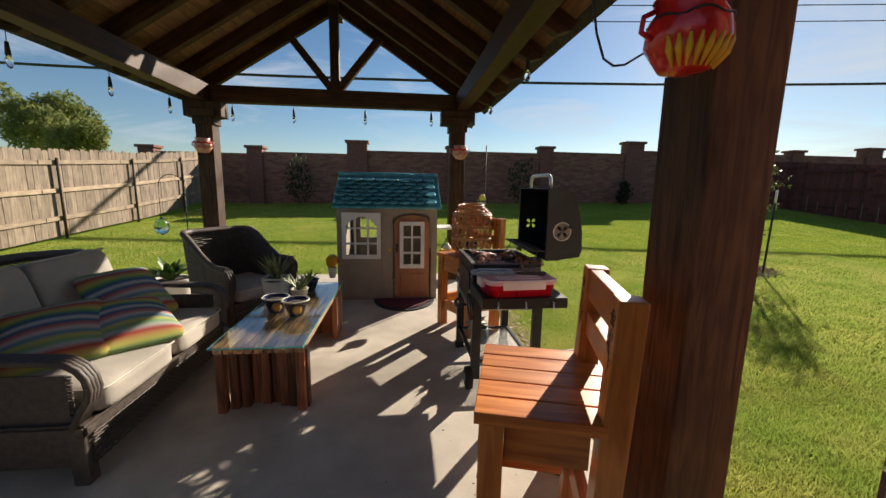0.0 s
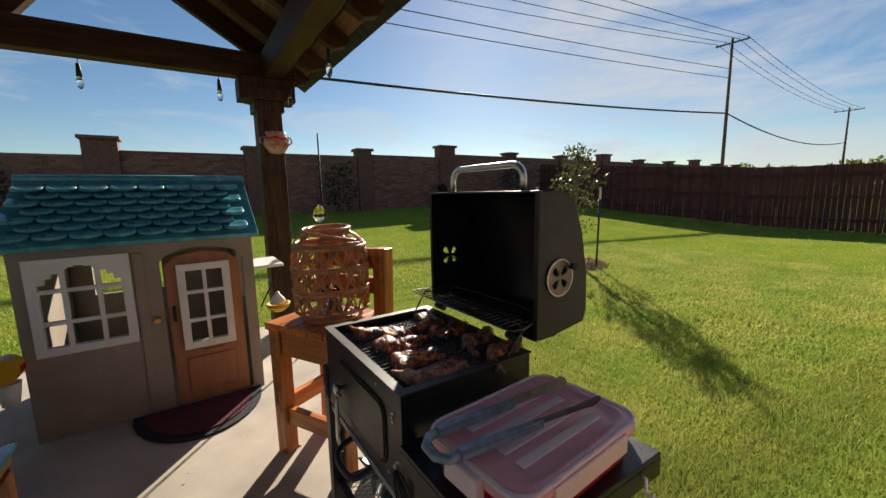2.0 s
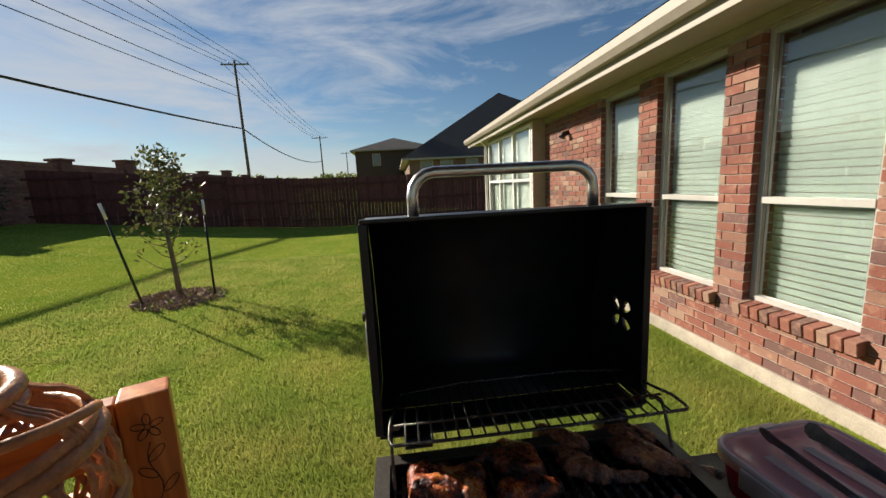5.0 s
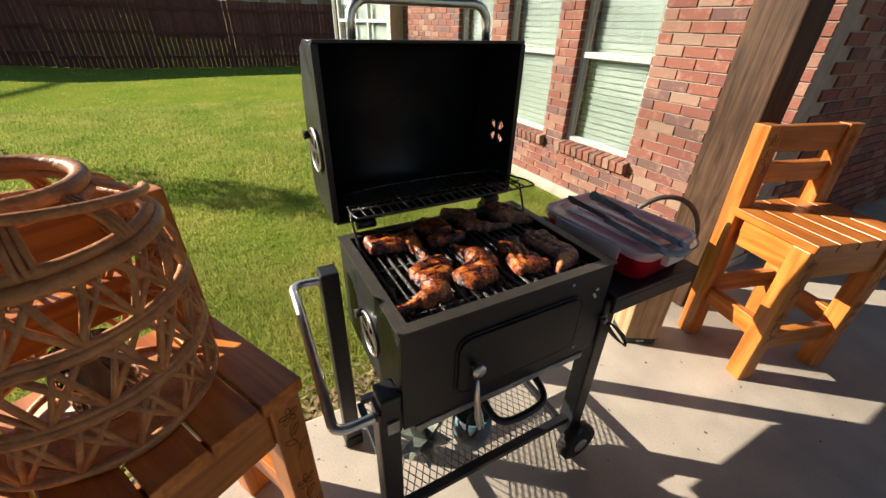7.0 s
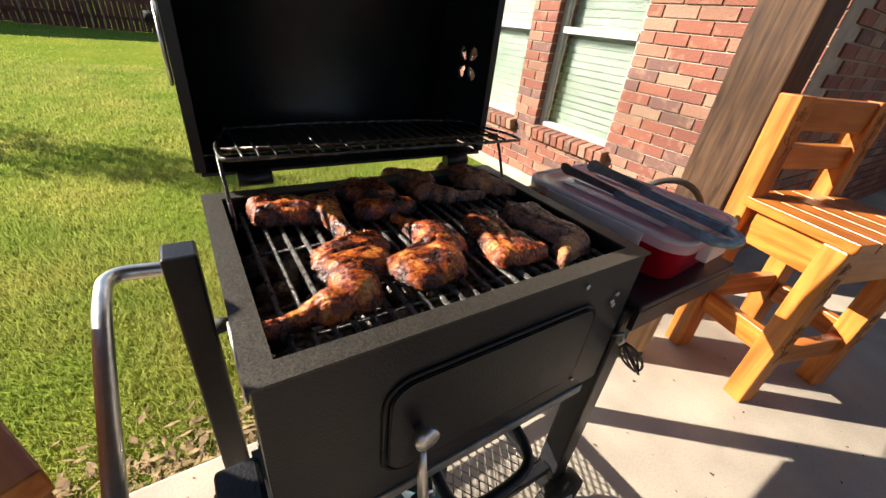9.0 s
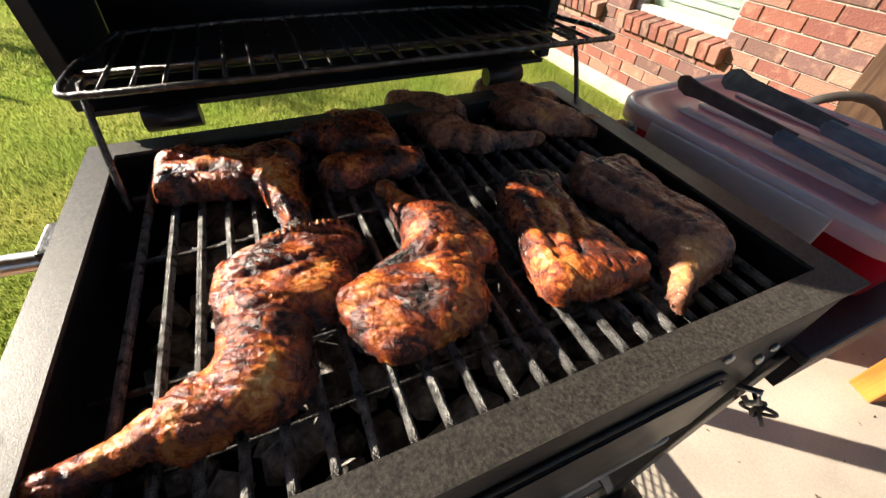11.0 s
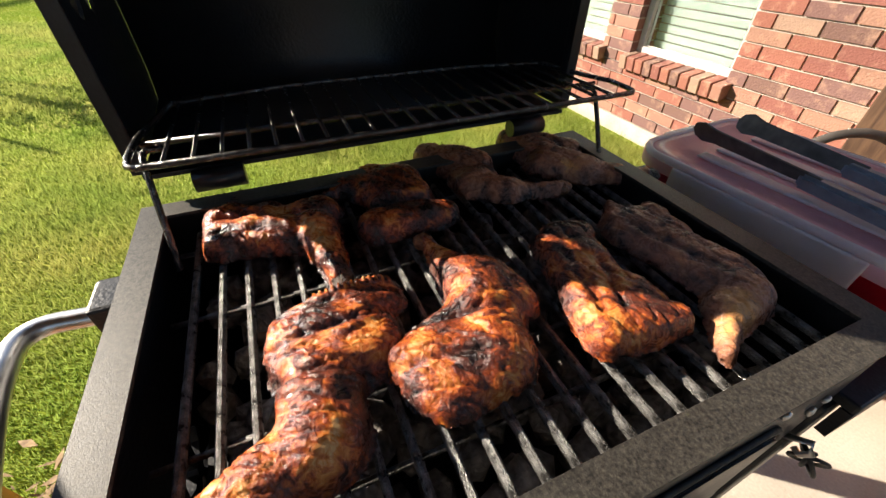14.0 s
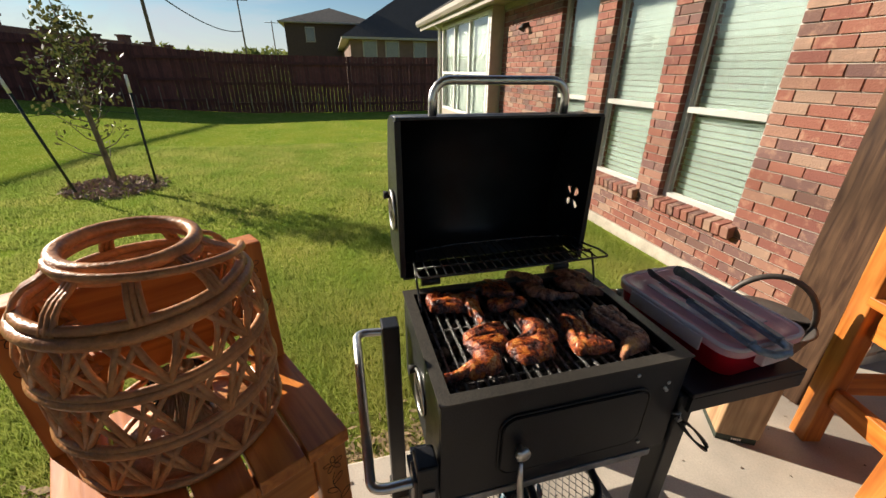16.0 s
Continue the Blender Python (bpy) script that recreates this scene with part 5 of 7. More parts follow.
part("front_wall", holed([(X0, 0.0), (X1, 0.0), (X1, HW), (X0, HW)], [win_out, door_hole], 0.04, "y", 0.0), M_SIDING, ph)
gable = [(0.0, 0.0), (DPH, 0.0), (DPH, HW), (DPH / 2, 1.47), (0.0, HW)]
side_hole = [(0.32, 0.52), (0.74, 0.52), (0.74, 1.0), (0.32, 1.0)]
part("side_wall", holed([(u, v) for u, v in [(0.041, 0.0), (DPH - 0.041, 0.0), (DPH - 0.041, HW), (DPH / 2, 1.46), (0.041, HW)]], [], 0.04, "x", X0 + 0.001), M_SIDING, ph)
part("side_wall", holed([(u, v) for u, v in [(0.041, 0.0), (DPH - 0.041, 0.0), (DPH - 0.041, HW), (DPH / 2, 1.46), (0.041, HW)]], [side_hole], 0.04, "x", X1 - 0.041), M_SIDING, ph)
part("back_wall", holed([(X0, 0.0), (X1, 0.0), (X1, HW), (X0, HW)], [[(0.575, 0.64), (1.02, 0.64), (1.02, 1.06), (0.575, 1.06)]], 0.04, "y", DPH - 0.04), M_SIDING, ph)


def muntins(parent, x0, x1, z0, z1, y, cols, rows, frame_t, name, arch=False):
    bm = bmesh.new()
    bx(bm, x0, x0 + frame_t, y - 0.022, y + 0.022, z0, z1)
    bx(bm, x1 - frame_t, x1, y - 0.022, y + 0.022, z0, z1)
    bx(bm, x0 + frame_t, x1 - frame_t, y - 0.022, y + 0.022, z0, z0 + frame_t)
    bx(bm, x0 + frame_t, x1 - frame_t, y - 0.022, y + 0.022, z1 - frame_t, z1)
    for c in range(1, cols):
        u = x0 + (x1 - x0) * c / cols
        bx(bm, u - 0.011, u + 0.011, y - 0.016, y + 0.016, z0 + frame_t, z1 - frame_t)
    for r in range(1, rows):
        v = z0 + (z1 - z0) * r / rows
        bx(bm, x0 + frame_t, x1 - frame_t, y - 0.014, y + 0.014, v - 0.011, v + 0.011)
    if arch:
        for s in (0, 1):
            xa = x0 + frame_t if s == 0 else x1 - frame_t
            for k in range(5):
                d = (0.10, 0.065, 0.04, 0.02, 0.008)[k]
                a, b = k * 0.032, (k + 1) * 0.032
                u0, u1 = (xa + a, xa + b) if s == 0 else (xa - b, xa - a)
                bx(bm, u0, u1, y - 0.02, y + 0.02, z1 - frame_t - d, z1 - frame_t)
    return part(name, bm, M_WHITE, parent, "white window frame with muntins")


muntins(ph, 0.462, 0.918, 0.512, 1.068, -0.012, 3, 3, 0.045, "window_frame", True)
dr = part("door", holed([(u, v) for u, v in [(1.085, 0.03), (1.505, 0.03), (1.505, 0.96), (1.44, 1.02), (1.295, 1.045), (1.15, 1.02), (1.085, 0.96)]], [[(1.165, 0.42), (1.425, 0.42), (1.425, 0.94), (1.165, 0.94)]], 0.03, "y", -0.012), M_PHDOOR, ph, "brown panelled toy door")
muntins(dr, 1.145, 1.445, 0.395, 0.965, -0.016, 2, 3, 0.045, "window_frame")
part("door_panel", (lambda b: (bx(b, 1.15, 1.44, -0.022, -0.013, 0.09, 0.33), bmesh.ops.bevel(b, geom=b.edges[:], offset=0.006, segments=1, affect="EDGES"), b)[2])(bmesh.new()), M_PHDOOR, dr)
part("mail_slot", box_bm(1.25, 1.37, -0.026, -0.0135, 0.352, 0.372, 0.003), M_PHDOOR, dr)
part("door_handle", tube_bm([(1.112, -0.014, 0.60), (1.112, -0.045, 0.61), (1.112, -0.045, 0.68), (1.112, -0.014, 0.69)], 0.010, 8), M_CABLE, dr)
part("door_bell", tube_bm([(1.02, -0.001, 0.62), (1.02, -0.03, 0.62)], [0.02, 0.016], 10), M_YELLOW, ph)
part("wall_groove", box_bm(0.93, 0.985, -0.012, -0.001, 0.03, 1.06, 0.004), M_SIDING, ph)
rs = math.atan2(0.36, DPH / 2 + 0.03)
for s in (1, -1):
    L = (DPH / 2 + 0.08) / math.cos(rs)
    base = Matrix.Translation((0, DPH / 2, 1.535)) @ (Matrix.Identity(4) if s > 0 else Matrix.Translation((X0 + X1, 0, 0)) @ Matrix.Rotation(math.pi, 4, "Z")) @ Matrix.Rotation(rs, 4, "X")
    roofp = part("roof", box_bm(X0 - 0.04, X1 + 0.04, -L, 0.0, -0.03, 0.0, 0.004, base), M_TEAL, ph)
    # each tile a shallow scalloped pillow with a rounded lip
    sc = bmesh.new()
    rings = []
    for k, z in ((1.0, 0.0), (1.0, 0.011), (0.96, 0.017), (0.84, 0.019), (0.5, 0.013), (0.2, 0.010)):
        edge = [(0.0745 * k * math.cos(a), -0.050 + 0.066 * k * math.sin(a)) for a in (radians(d) for d in range(180, 361, 15))]
        rings.append([sc.verts.new((u, v, z)) for u, v in edge + [(0.0745 * k, -0.05 + 0.08 * k), (-0.0745 * k, -0.05 + 0.08 * k)]])
    for p0, p1 in zip(rings, rings[1:]):
        for i in range(len(p0)):
            sc.faces.new((p0[i], p0[(i + 1) % len(p0)], p1[(i + 1) % len(p0)], p1[i])).smooth = True
    sc.faces.new(rings[0][::-1])
    sc.faces.new(rings[-1])
    tile = mesh_of("roof_tile", sc, M_TEAL)
    for r in range(7):
        for c in range(8):
            x = X0 + 0.045 + c * 0.152 + (0.076 if r % 2 else 0)
            if x < X1 - 0.02:
                m = base @ Matrix.Translation((x, -L + 0.115 + r * 0.082, 0.001)) @ Matrix.Rotation(radians(-17), 4, "X")
                piece("roof_tile", tile, roofp, m)
part("ridge_cap", tube_bm([(X0 - 0.045, DPH / 2, 1.528), (X1 + 0.045, DPH / 2, 1.528)], 0.03, 8), M_TEAL, ph)
mb = thing("toy_mailbox", "yellow and white toy mailbox on the playhouse corner", "mailbox", pose(0.35, 4.86, 0.45))
part("box", prism(rrect(-0.06, 0.06, -0.02, 0.12, 0.055, 5), 0.12, "y", -0.06, 0.004), M_YELLOW, mb)
part("bin", lathe([(0.035, -0.15), (0.055, -0.025), (0.048, -0.025), (0.03, -0.14)], 16), M_WHITE, mb)
part("flag", box_bm(0.061, 0.068, -0.01, 0.05, 0.03, 0.06, 0.002), M_RED, mb)
sh = thing("serving_shelf", "small white fold-out shelf on the playhouse side", "shelf", pose(1.62, 5.15, 0.86))
part("board", box_bm(-0.02, 0.20, -0.12, 0.3, 0.0, 0.022, 0.006), M_WHITE, sh)
part("strut", tube_bm([(0.18, -0.08, 0.0), (0.02, -0.08, -0.30)], 0.006, 6), M_CABLE, sh)
matm = thing("door_mat", "half-round burgundy door mat with dark border", "door mat", pose(1.20, 4.92, 0.001))
half = [(0.37 * math.cos(a), 0.47 * math.sin(a)) for a in (radians(d) for d in range(180, 361, 12))]
part("border", prism(half, 0.012, "z", 0.0), M_MATRIM, matm)
part("centre", prism([(u * 0.84, v * 0.86 - 0.012) for u, v in half], 0.008, "z", 0.0125), M_MAT, matm)


# ---- stools ----
def burnt_flower(x, y, z, lean):
    """A five-petalled flower over a stem with leaves, drawn in thin burnt lines on an upright face."""
    bm = bmesh.new()

    def at(u, v):
        return (x + lean * v, y + u, z + v)
    for k in range(5):
        a = 2 * math.pi * k / 5 + 0.3
        cu, cv = 0.015 * math.cos(a), 0.015 * math.sin(a)
        loop = [(0.011 * math.cos(b), 0.006 * math.sin(b)) for b in (2 * math.pi * q / 10 for q in range(10))]
        tube(bm, [at(cu + u * math.cos(a) - v * math.sin(a), cv + u * math.sin(a) + v * math.cos(a)) for u, v in loop], 0.0009, 4, True)
    stem = [(0.008 * math.sin(k * 0.9), -0.03 - 0.017 * k) for k in range(9)]
    tube(bm, [at(u, v) for u, v in stem], 0.0009, 4)
    for k in (2, 4, 6):
        s = 1 if k % 4 == 0 else -1
        u0, v0 = stem[k]
        tube(bm, [at(u0 + s * (0.014 - 0.014 * math.cos(b)), v0 + 0.010 + 0.010 * math.sin(b) - 0.010 * math.cos(b)) for b in (2 * math.pi * q / 10 for q in range(10))], 0.0009, 4, True)
    return bm


def stool():
    """A tall slatted pine chair that faces -x, its seat's middle over the origin."""
    e = thing("tall_chair", "varnished orange pine tall chair with slatted seat", "chair", group="tall pine chairs")
    D, W, H = 0.40, 0.52, 0.74
    for i in range(5):
        y = -W / 2 + W / 5 * (i + 0.5)
        part("seat_slat", box_bm(-D / 2 - 0.015, D / 2 - (0.05 if i in (0, 4) else 0.0) + 0.01, y - W / 10 + 0.0032, y + W / 10 - 0.0032, H - 0.038, H, 0.003), M_STOOL, e)
    for y in (-W / 2 + 0.045, W / 2 - 0.045):
        s = 1 if y > 0 else -1
        part("leg", box_bm(-D / 2, -D / 2 + 0.074, y - 0.038, y + 0.038, 0.0, H - 0.039, 0.005), M_STOOL_Z, e)
        m = Matrix.Translation((D / 2 - 0.04, y, 0)) @ Matrix.Rotation(radians(2.0), 4, "Y")
        part("back_leg", box_bm(-0.042, 0.036, -0.040, 0.040, 0.0, 1.10, 0.005, m), M_STOOL_Z, e)
        part("side_apron", box_bm(-D / 2 + 0.075, D / 2 - 0.075, y - s * 0.02 - 0.019, y - s * 0.02 + 0.019, H - 0.175, H - 0.040, 0.004), M_STOOL, e)
        part("side_stretcher", box_bm(-D / 2 + 0.075, D / 2 - 0.078, y - 0.019, y + 0.019, 0.22, 0.31, 0.004), M_STOOL, e)
        # burnt flowers and leaves on the legs
        part("carving", burnt_flower(-D / 2 - 0.0006, y, H - 0.10, 0.0), M_CARVE, e, "dark burnt flower drawing")
        part("carving", burnt_flower(-D / 2 - 0.0006, y, H - 0.36, 0.0), M_CARVE, e, "dark burnt flower drawing")
        part("carving", burnt_flower(D / 2 - 0.0826 + 0.0349 * 1.04, y, 1.04, 0.0349), M_CARVE, e, "dark burnt flower drawing")
    part("front_apron", box_bm(-D / 2 + 0.012, -D / 2 + 0.05, -W / 2 + 0.084, W / 2 - 0.084, H - 0.175, H - 0.040, 0.004), M_STOOL_Y, e)
    part("front_stretcher", box_bm(-D / 2 + 0.02, -D / 2 + 0.06, -W / 2 + 0.084, W / 2 - 0.084, 0.17, 0.26, 0.004), M_STOOL_Y, e)
    part("back_stretcher", box_bm(D / 2 - 0.06, D / 2 - 0.02, -W / 2 + 0.086, W / 2 - 0.086, 0.26, 0.35, 0.004), M_STOOL_Y, e)
    for z0, z1 in ((0.985, 1.096), (0.845, 0.935)):
        part("back_rail", box_bm(D / 2 - 0.035, D / 2 + 0.01, -W / 2 + 0.086, W / 2 - 0.086, z0, z1, 0.004), M_STOOL_Y, e)
    return e


M_CARVE = mat("burnt_line", (0.05, 0.02, 0.01), 0.7, bump=0.0)
st_a = stool()
st_a.matrix_basis = pose(1.655, 1.475, 0, 0, 0, -16)
tagged(st_a, "varnished orange pine tall chair beside the near post")
st_b = copy_thing(st_a, pose(1.83, 3.945, 0, 0, 0, 28))
tagged(st_b, "varnished orange pine tall chair holding a rattan lantern")


# ---- rattan lantern ----
lan = thing("rattan_lantern", "honey rattan openwork lantern with a ring neck", "lantern", pose(1.85, 3.96, 0.741))


def rad(z):
    return 0.14 + 0.052 * min(1.0, z / 0.06) if z < 0.06 else (0.192 if z < 0.36 else 0.192 - 0.03 * ((z - 0.36) / 0.06))


def ring(z, r, n=40, wob=0.0):
    return [(r * math.cos(a), r * math.sin(a), z + wob * math.sin(3 * a)) for a in (2 * math.pi * i / n for i in range(n))]


for z, t in ((0.010, 0.010), (0.055, 0.009), (0.16, 0.011), (0.172, 0.007), (0.275, 0.011), (0.287, 0.007), (0.385, 0.013), (0.402, 0.010)):
    part("hoop", tube_bm(ring(z, rad(z), 48, 0.002), t, 7, True), M_RATTAN, lan)
bm = bmesh.new()
g = random.Random(9)
for z0, z1 in ((0.055, 0.165), (0.17, 0.28), (0.285, 0.39)):
    for k in range(16):
        a0 = 2 * math.pi * k / 16
        for da in (0.20, -0.20, 0.39, -0.39):
            w = g.uniform(-0.03, 0.03)
            tube(bm, [(rad(z) * math.cos(a), rad(z) * math.sin(a), z) for a, z in ((a0 + w, z0), (a0 + w + da / 2, (z0 + z1) / 2), (a0 + da + w, z1))], g.uniform(0.0042, 0.0066), 6)
tagged(part("lattice", bm, M_RATTAN, lan, "crossed rattan canes"), kind="stuff")
for k in range(9):
    a = 2 * math.pi * k / 9
    for d in (-0.055, 0.0, 0.055):
        part("shoulder_cane", tube_bm(eased([(q * math.cos(a + d * w), q * math.sin(a + d * w), z) for q, z, w in ((0.180, 0.398, 1.0), (0.158, 0.436, 1.0), (0.122, 0.452, 1.1), (0.100, 0.472, 1.3))], 1), 0.0048, 6), M_RATTAN, lan)
for z, q, t in ((0.474, 0.104, 0.013), (0.455, 0.108, 0.009)):
    part("neck_ring", tube_bm([(q * math.cos(a), q * math.sin(a), z + 0.006 * math.sin(a + 0.6)) for a in (2 * math.pi * i / 44 for i in range(44))], t, 8, True), M_RATTAN, lan)
part("loose_cane", tube_bm([((0.112 + 0.070 * t) * math.cos(2.2 + 3.0 * t), (0.112 + 0.070 * t) * math.sin(2.2 + 3.0 * t), 0.478 - 0.058 * t * t) for t in (i / 18 for i in range(19))], 0.008, 7), M_RATTAN, lan, "cane end come loose from the neck")
part("base", lathe([(0.002, 0.0), (0.14, 0.0), (0.14, 0.014), (0.002, 0.016)], 32), M_RATTAN, lan)
part("candle_jar", lathe([(0.055, 0.017), (0.055, 0.16), (0.05, 0.16), (0.05, 0.03)], 20), M_GLASS, lan)


# ---- grill ----
GX0, GX1, GY0, GY1, GZ = 1.65, 2.12, 2.78, 3.42, 0.875
grill = thing("charcoal_grill", "black charcoal cart grill with its lid open", "grill")
T = 0.012
part("front_panel", box_bm(GX0, GX0 + T, GY0, GY1, 0.56, GZ - 0.004, 0.002), M_BLACK, grill)
part("back_panel", box_bm(GX1 - T, GX1, GY0, GY1, 0.56, GZ - 0.004, 0.002), M_BLACK, grill)
part("right_side", box_bm(GX0 + T, GX1 - T, GY0, GY0 + T, 0.56, GZ - 0.004), M_BLACK, grill)
part("floor_pan", box_bm(GX0 + T, GX1 - T, GY0 + T, GY1 - T, 0.56, 0.575), M_BLACK, grill)


def petals(cu, cv, r):
    out = []
    for k in range(4):
        a0 = radians(45 + 90 * k)
        out.append([(cu + rr * math.cos(a0 + da), cv + rr * math.sin(a0 + da)) for rr, da in ((0.22 * r, -0.3), (0.62 * r, -0.42), (0.95 * r, -0.28), (1.0 * r, 0.0), (0.95 * r, 0.28), (0.62 * r, 0.42), (0.22 * r, 0.3))])
    return out


part("left_side", holed([(GX0 + T, 0.56), (GX1 - T, 0.56), (GX1 - T, GZ - 0.004), (GX0 + T, GZ - 0.004)], petals(1.87, 0.70, 0.045), T, "y", GY1 - T), M_BLACK, grill)
rim = bmesh.new()
W = 0.026
bx(rim, GX0 - 0.004, GX0 + W, GY0 - 0.004, GY1 + 0.004, GZ - 0.004, GZ)
bx(rim, GX1 - W, GX1 + 0.004, GY0 - 0.004, GY1 + 0.004, GZ - 0.004, GZ)
bx(rim, GX0 + W, GX1 - W, GY0 - 0.004, GY0 + W, GZ - 0.004, GZ)
bx(rim, GX0 + W, GX1 - W, GY1 - W, GY1 + 0.004, GZ - 0.004, GZ)
part("rim", rim, M_RIM, grill, "greasy speckled rim")
for x0, x1, y0, y1, z0, z1 in ((GX0 + T + 0.001, GX0 + T + 0.003, GY0 + 0.02, GY1 - 0.02, 0.60, GZ - 0.006), (GX1 - T - 0.003, GX1 - T - 0.001, GY0 + 0.02, GY1 - 0.02, 0.60, GZ - 0.006),
                               (GX0 + 0.02, GX1 - 0.02, GY0 + T + 0.003, GY0 + T + 0.006, 0.60, GZ - 0.006), (GX0 + 0.02, GX1 - 0.02, GY0 + 0.02, GY1 - 0.02, 0.70, 0.704)):
    part("liner", box_bm(x0, x1, y0, y1, z0, z1), M_INNER, grill)


def vent(parent, x, y, z, s, r=0.062):
    """A turning damper disc on a side wall."""
    circle = [(x + r * math.cos(a), z + r * math.sin(a)) for a in (2 * math.pi * i / 32 for i in range(32))]
    d = holed(circle, petals(x, z, r * 0.74), 0.004, "y", y if s > 0 else y - 0.004)
    v = part("vent", d, M_VENT, parent, "steel damper disc")
    part("rim", tube_bm([(u, y + s * 0.004, w) for u, w in circle], 0.0035, 6, True), M_STEEL, v)
    part("knob", tube_bm([(x + r * 0.9, y, z + r * 0.55), (x + r * 0.9, y + s * 0.022, z + r * 0.55)], [0.010, 0.014], 10), M_RUBBER, v)
    return v


vent(grill, 1.87, GY1 + 0.001, 0.70, 1)
# grates: front-to-back bars and two rods
bar_me = mesh_of("grate_bar", box_bm(GX0 + 0.028, GX1 - 0.028, -0.0034, 0.0034, 0.838, 0.847, 0.002, None, 1), M_GRATE)
y = GY0 + 0.038
while y < GY1 - 0.03:
    piece("grate_bar", bar_me, grill, Matrix.Translation((0, y, 0)))
    y += 0.0262
for x in (1.735, 1.80, 1.945, 2.06):
    part("grate_rod", tube_bm([(x, GY0 + 0.03, 0.836), (x, GY1 - 0.03, 0.836)], 0.003, 6), M_GRATE, grill)
coals = thing("charcoal_bed", "grey-brown burnt charcoal lumps under the grate", "charcoal")
g = np.random.default_rng(5)
lumps = []
for i in range(8):
    b = bmesh.new()
    bmesh.ops.create_icosphere(b, subdivisions=1, radius=1.0)
    size = g.uniform(0.015, 0.025, 3)
    for v in b.verts:
        v.co = Vector([c * k * (1 + 0.13 * g.normal()) for c, k in zip(v.co, size)])
    lumps.append(mesh_of("lump", b, M_COAL))
for i in range(290):
    place = (g.uniform(GX0 + 0.045, GX1 - 0.045), g.uniform(GY0 + 0.045, GY1 - 0.045), g.uniform(0.745, 0.792))
    piece("lump", lumps[i % 8], coals, Matrix.Translation(place) @ Matrix.Rotation(g.uniform(0, 6.28), 4, "Z") @ Matrix.Rotation(g.uniform(0, 6.28), 4, "X"))

# warming rack on folding wire legs
rk = new("warming_rack")
rk.parent = grill
RZ, RX0, RX1 = 0.966, 2.025, 2.235
part("rack_frame", tube_bm(eased([(RX0 + 0.06, 2.762, RZ), (RX0 + 0.012, 2.762, RZ), (RX0, 2.775, RZ), (RX0, 3.375, RZ), (RX0 + 0.012, 3.388, RZ), (RX0 + 0.075, 3.388, RZ), (2.14, 3.380, RZ), (RX1, 3.36, RZ), (RX1, 2.80, RZ), (2.14, 2.785, RZ), (RX0 + 0.06, 2.762, RZ)], 1), 0.0036, 7), M_RACK, rk)
part("rack_rod", tube_bm([(2.098, 2.78, RZ - 0.005), (2.098, 3.386, RZ - 0.005)], 0.0034, 7), M_RACK, rk)
wire_me = mesh_of("rack_wire", tube_bm([(RX0, 0, RZ), (RX1, 0, RZ)], 0.0024, 6), M_RACK)
y = 2.806
while y < 3.37:
    piece("rack_wire", wire_me, rk, Matrix.Translation((0, y, 0)))
    y += 0.0262
for y0, y1 in ((2.782, 2.797), (3.387, 3.384)):
    part("rack_leg", tube_bm(eased([(2.098, 3.1 + (y0 - 3.1) * 0.93, RZ - 0.0115), (2.098, y0, RZ - 0.0115), (2.085, y0, RZ - 0.02), (2.02, y1, 0.846)], 1), 0.0036, 7), M_RACK, rk)

# lid, standing open behind the firebox
lid = new("lid")
lid.parent = grill
LX0, LZ0, LZ1 = 2.155, 0.905, 1.385
prof = [(LX0, LZ0), (LX0, LZ1), (LX0 + 0.115, LZ1), (LX0 + 0.165, LZ1 - 0.02), (LX0 + 0.215, LZ1 - 0.14), (LX0 + 0.245, LZ1 - 0.29), (LX0 + 0.25, LZ0 + 0.06), (LX0 + 0.235, LZ0 + 0.018), (LX0 + 0.10, LZ0)]
VC = (2.255, 1.10)
for y, s in ((GY0, -1), (GY1, 1)):
    yy = y if s < 0 else y - 0.004
    part("lid_side", holed(prof, petals(VC[0], VC[1], 0.05), 0.004, "y", yy), M_BLACK, lid)
    v = vent(lid, VC[0], y + (0.0045 if s > 0 else -0.0005), VC[1], s)
shell = bmesh.new()
pts = prof[1:]
va = [shell.verts.new((u, GY0 + 0.0045, w)) for u, w in pts]
vb = [shell.verts.new((u, GY1 - 0.0045, w)) for u, w in pts]
for i in range(len(pts) - 1):
    shell.faces.new((va[i], va[i + 1], vb[i + 1], vb[i])).smooth = True
lo = new("lid_shell", mesh_of("lid_shell", shell, M_BLACK))
lo.parent = lid
sm = lo.modifiers.new("thickness", "SOLIDIFY")
sm.thickness, sm.offset = 0.004, 0.0
part("top_lip", box_bm(LX0 - 0.006, LX0 + 0.014, GY0, GY1, LZ1 - 0.002, LZ1 + 0.006, 0.002), M_BLACK, lid)
part("side_lip", box_bm(LX0 - 0.006, LX0 + 0.012, GY0 - 0.004, GY0 + 0.014, LZ0, LZ1 - 0.003, 0.002), M_BLACK, lid)
part("side_lip", box_bm(LX0 - 0.006, LX0 + 0.012, GY1 - 0.014, GY1 + 0.004, LZ0, LZ1 - 0.003, 0.002), M_BLACK, lid)
part("bottom_lip", box_bm(LX0 - 0.004, LX0 + 0.1, GY0 + 0.005, GY1 - 0.005, LZ0 - 0.008, LZ0 - 0.002), M_BLACK, lid)
hy0, hy1, hz = 2.893, 3.307, 1.482
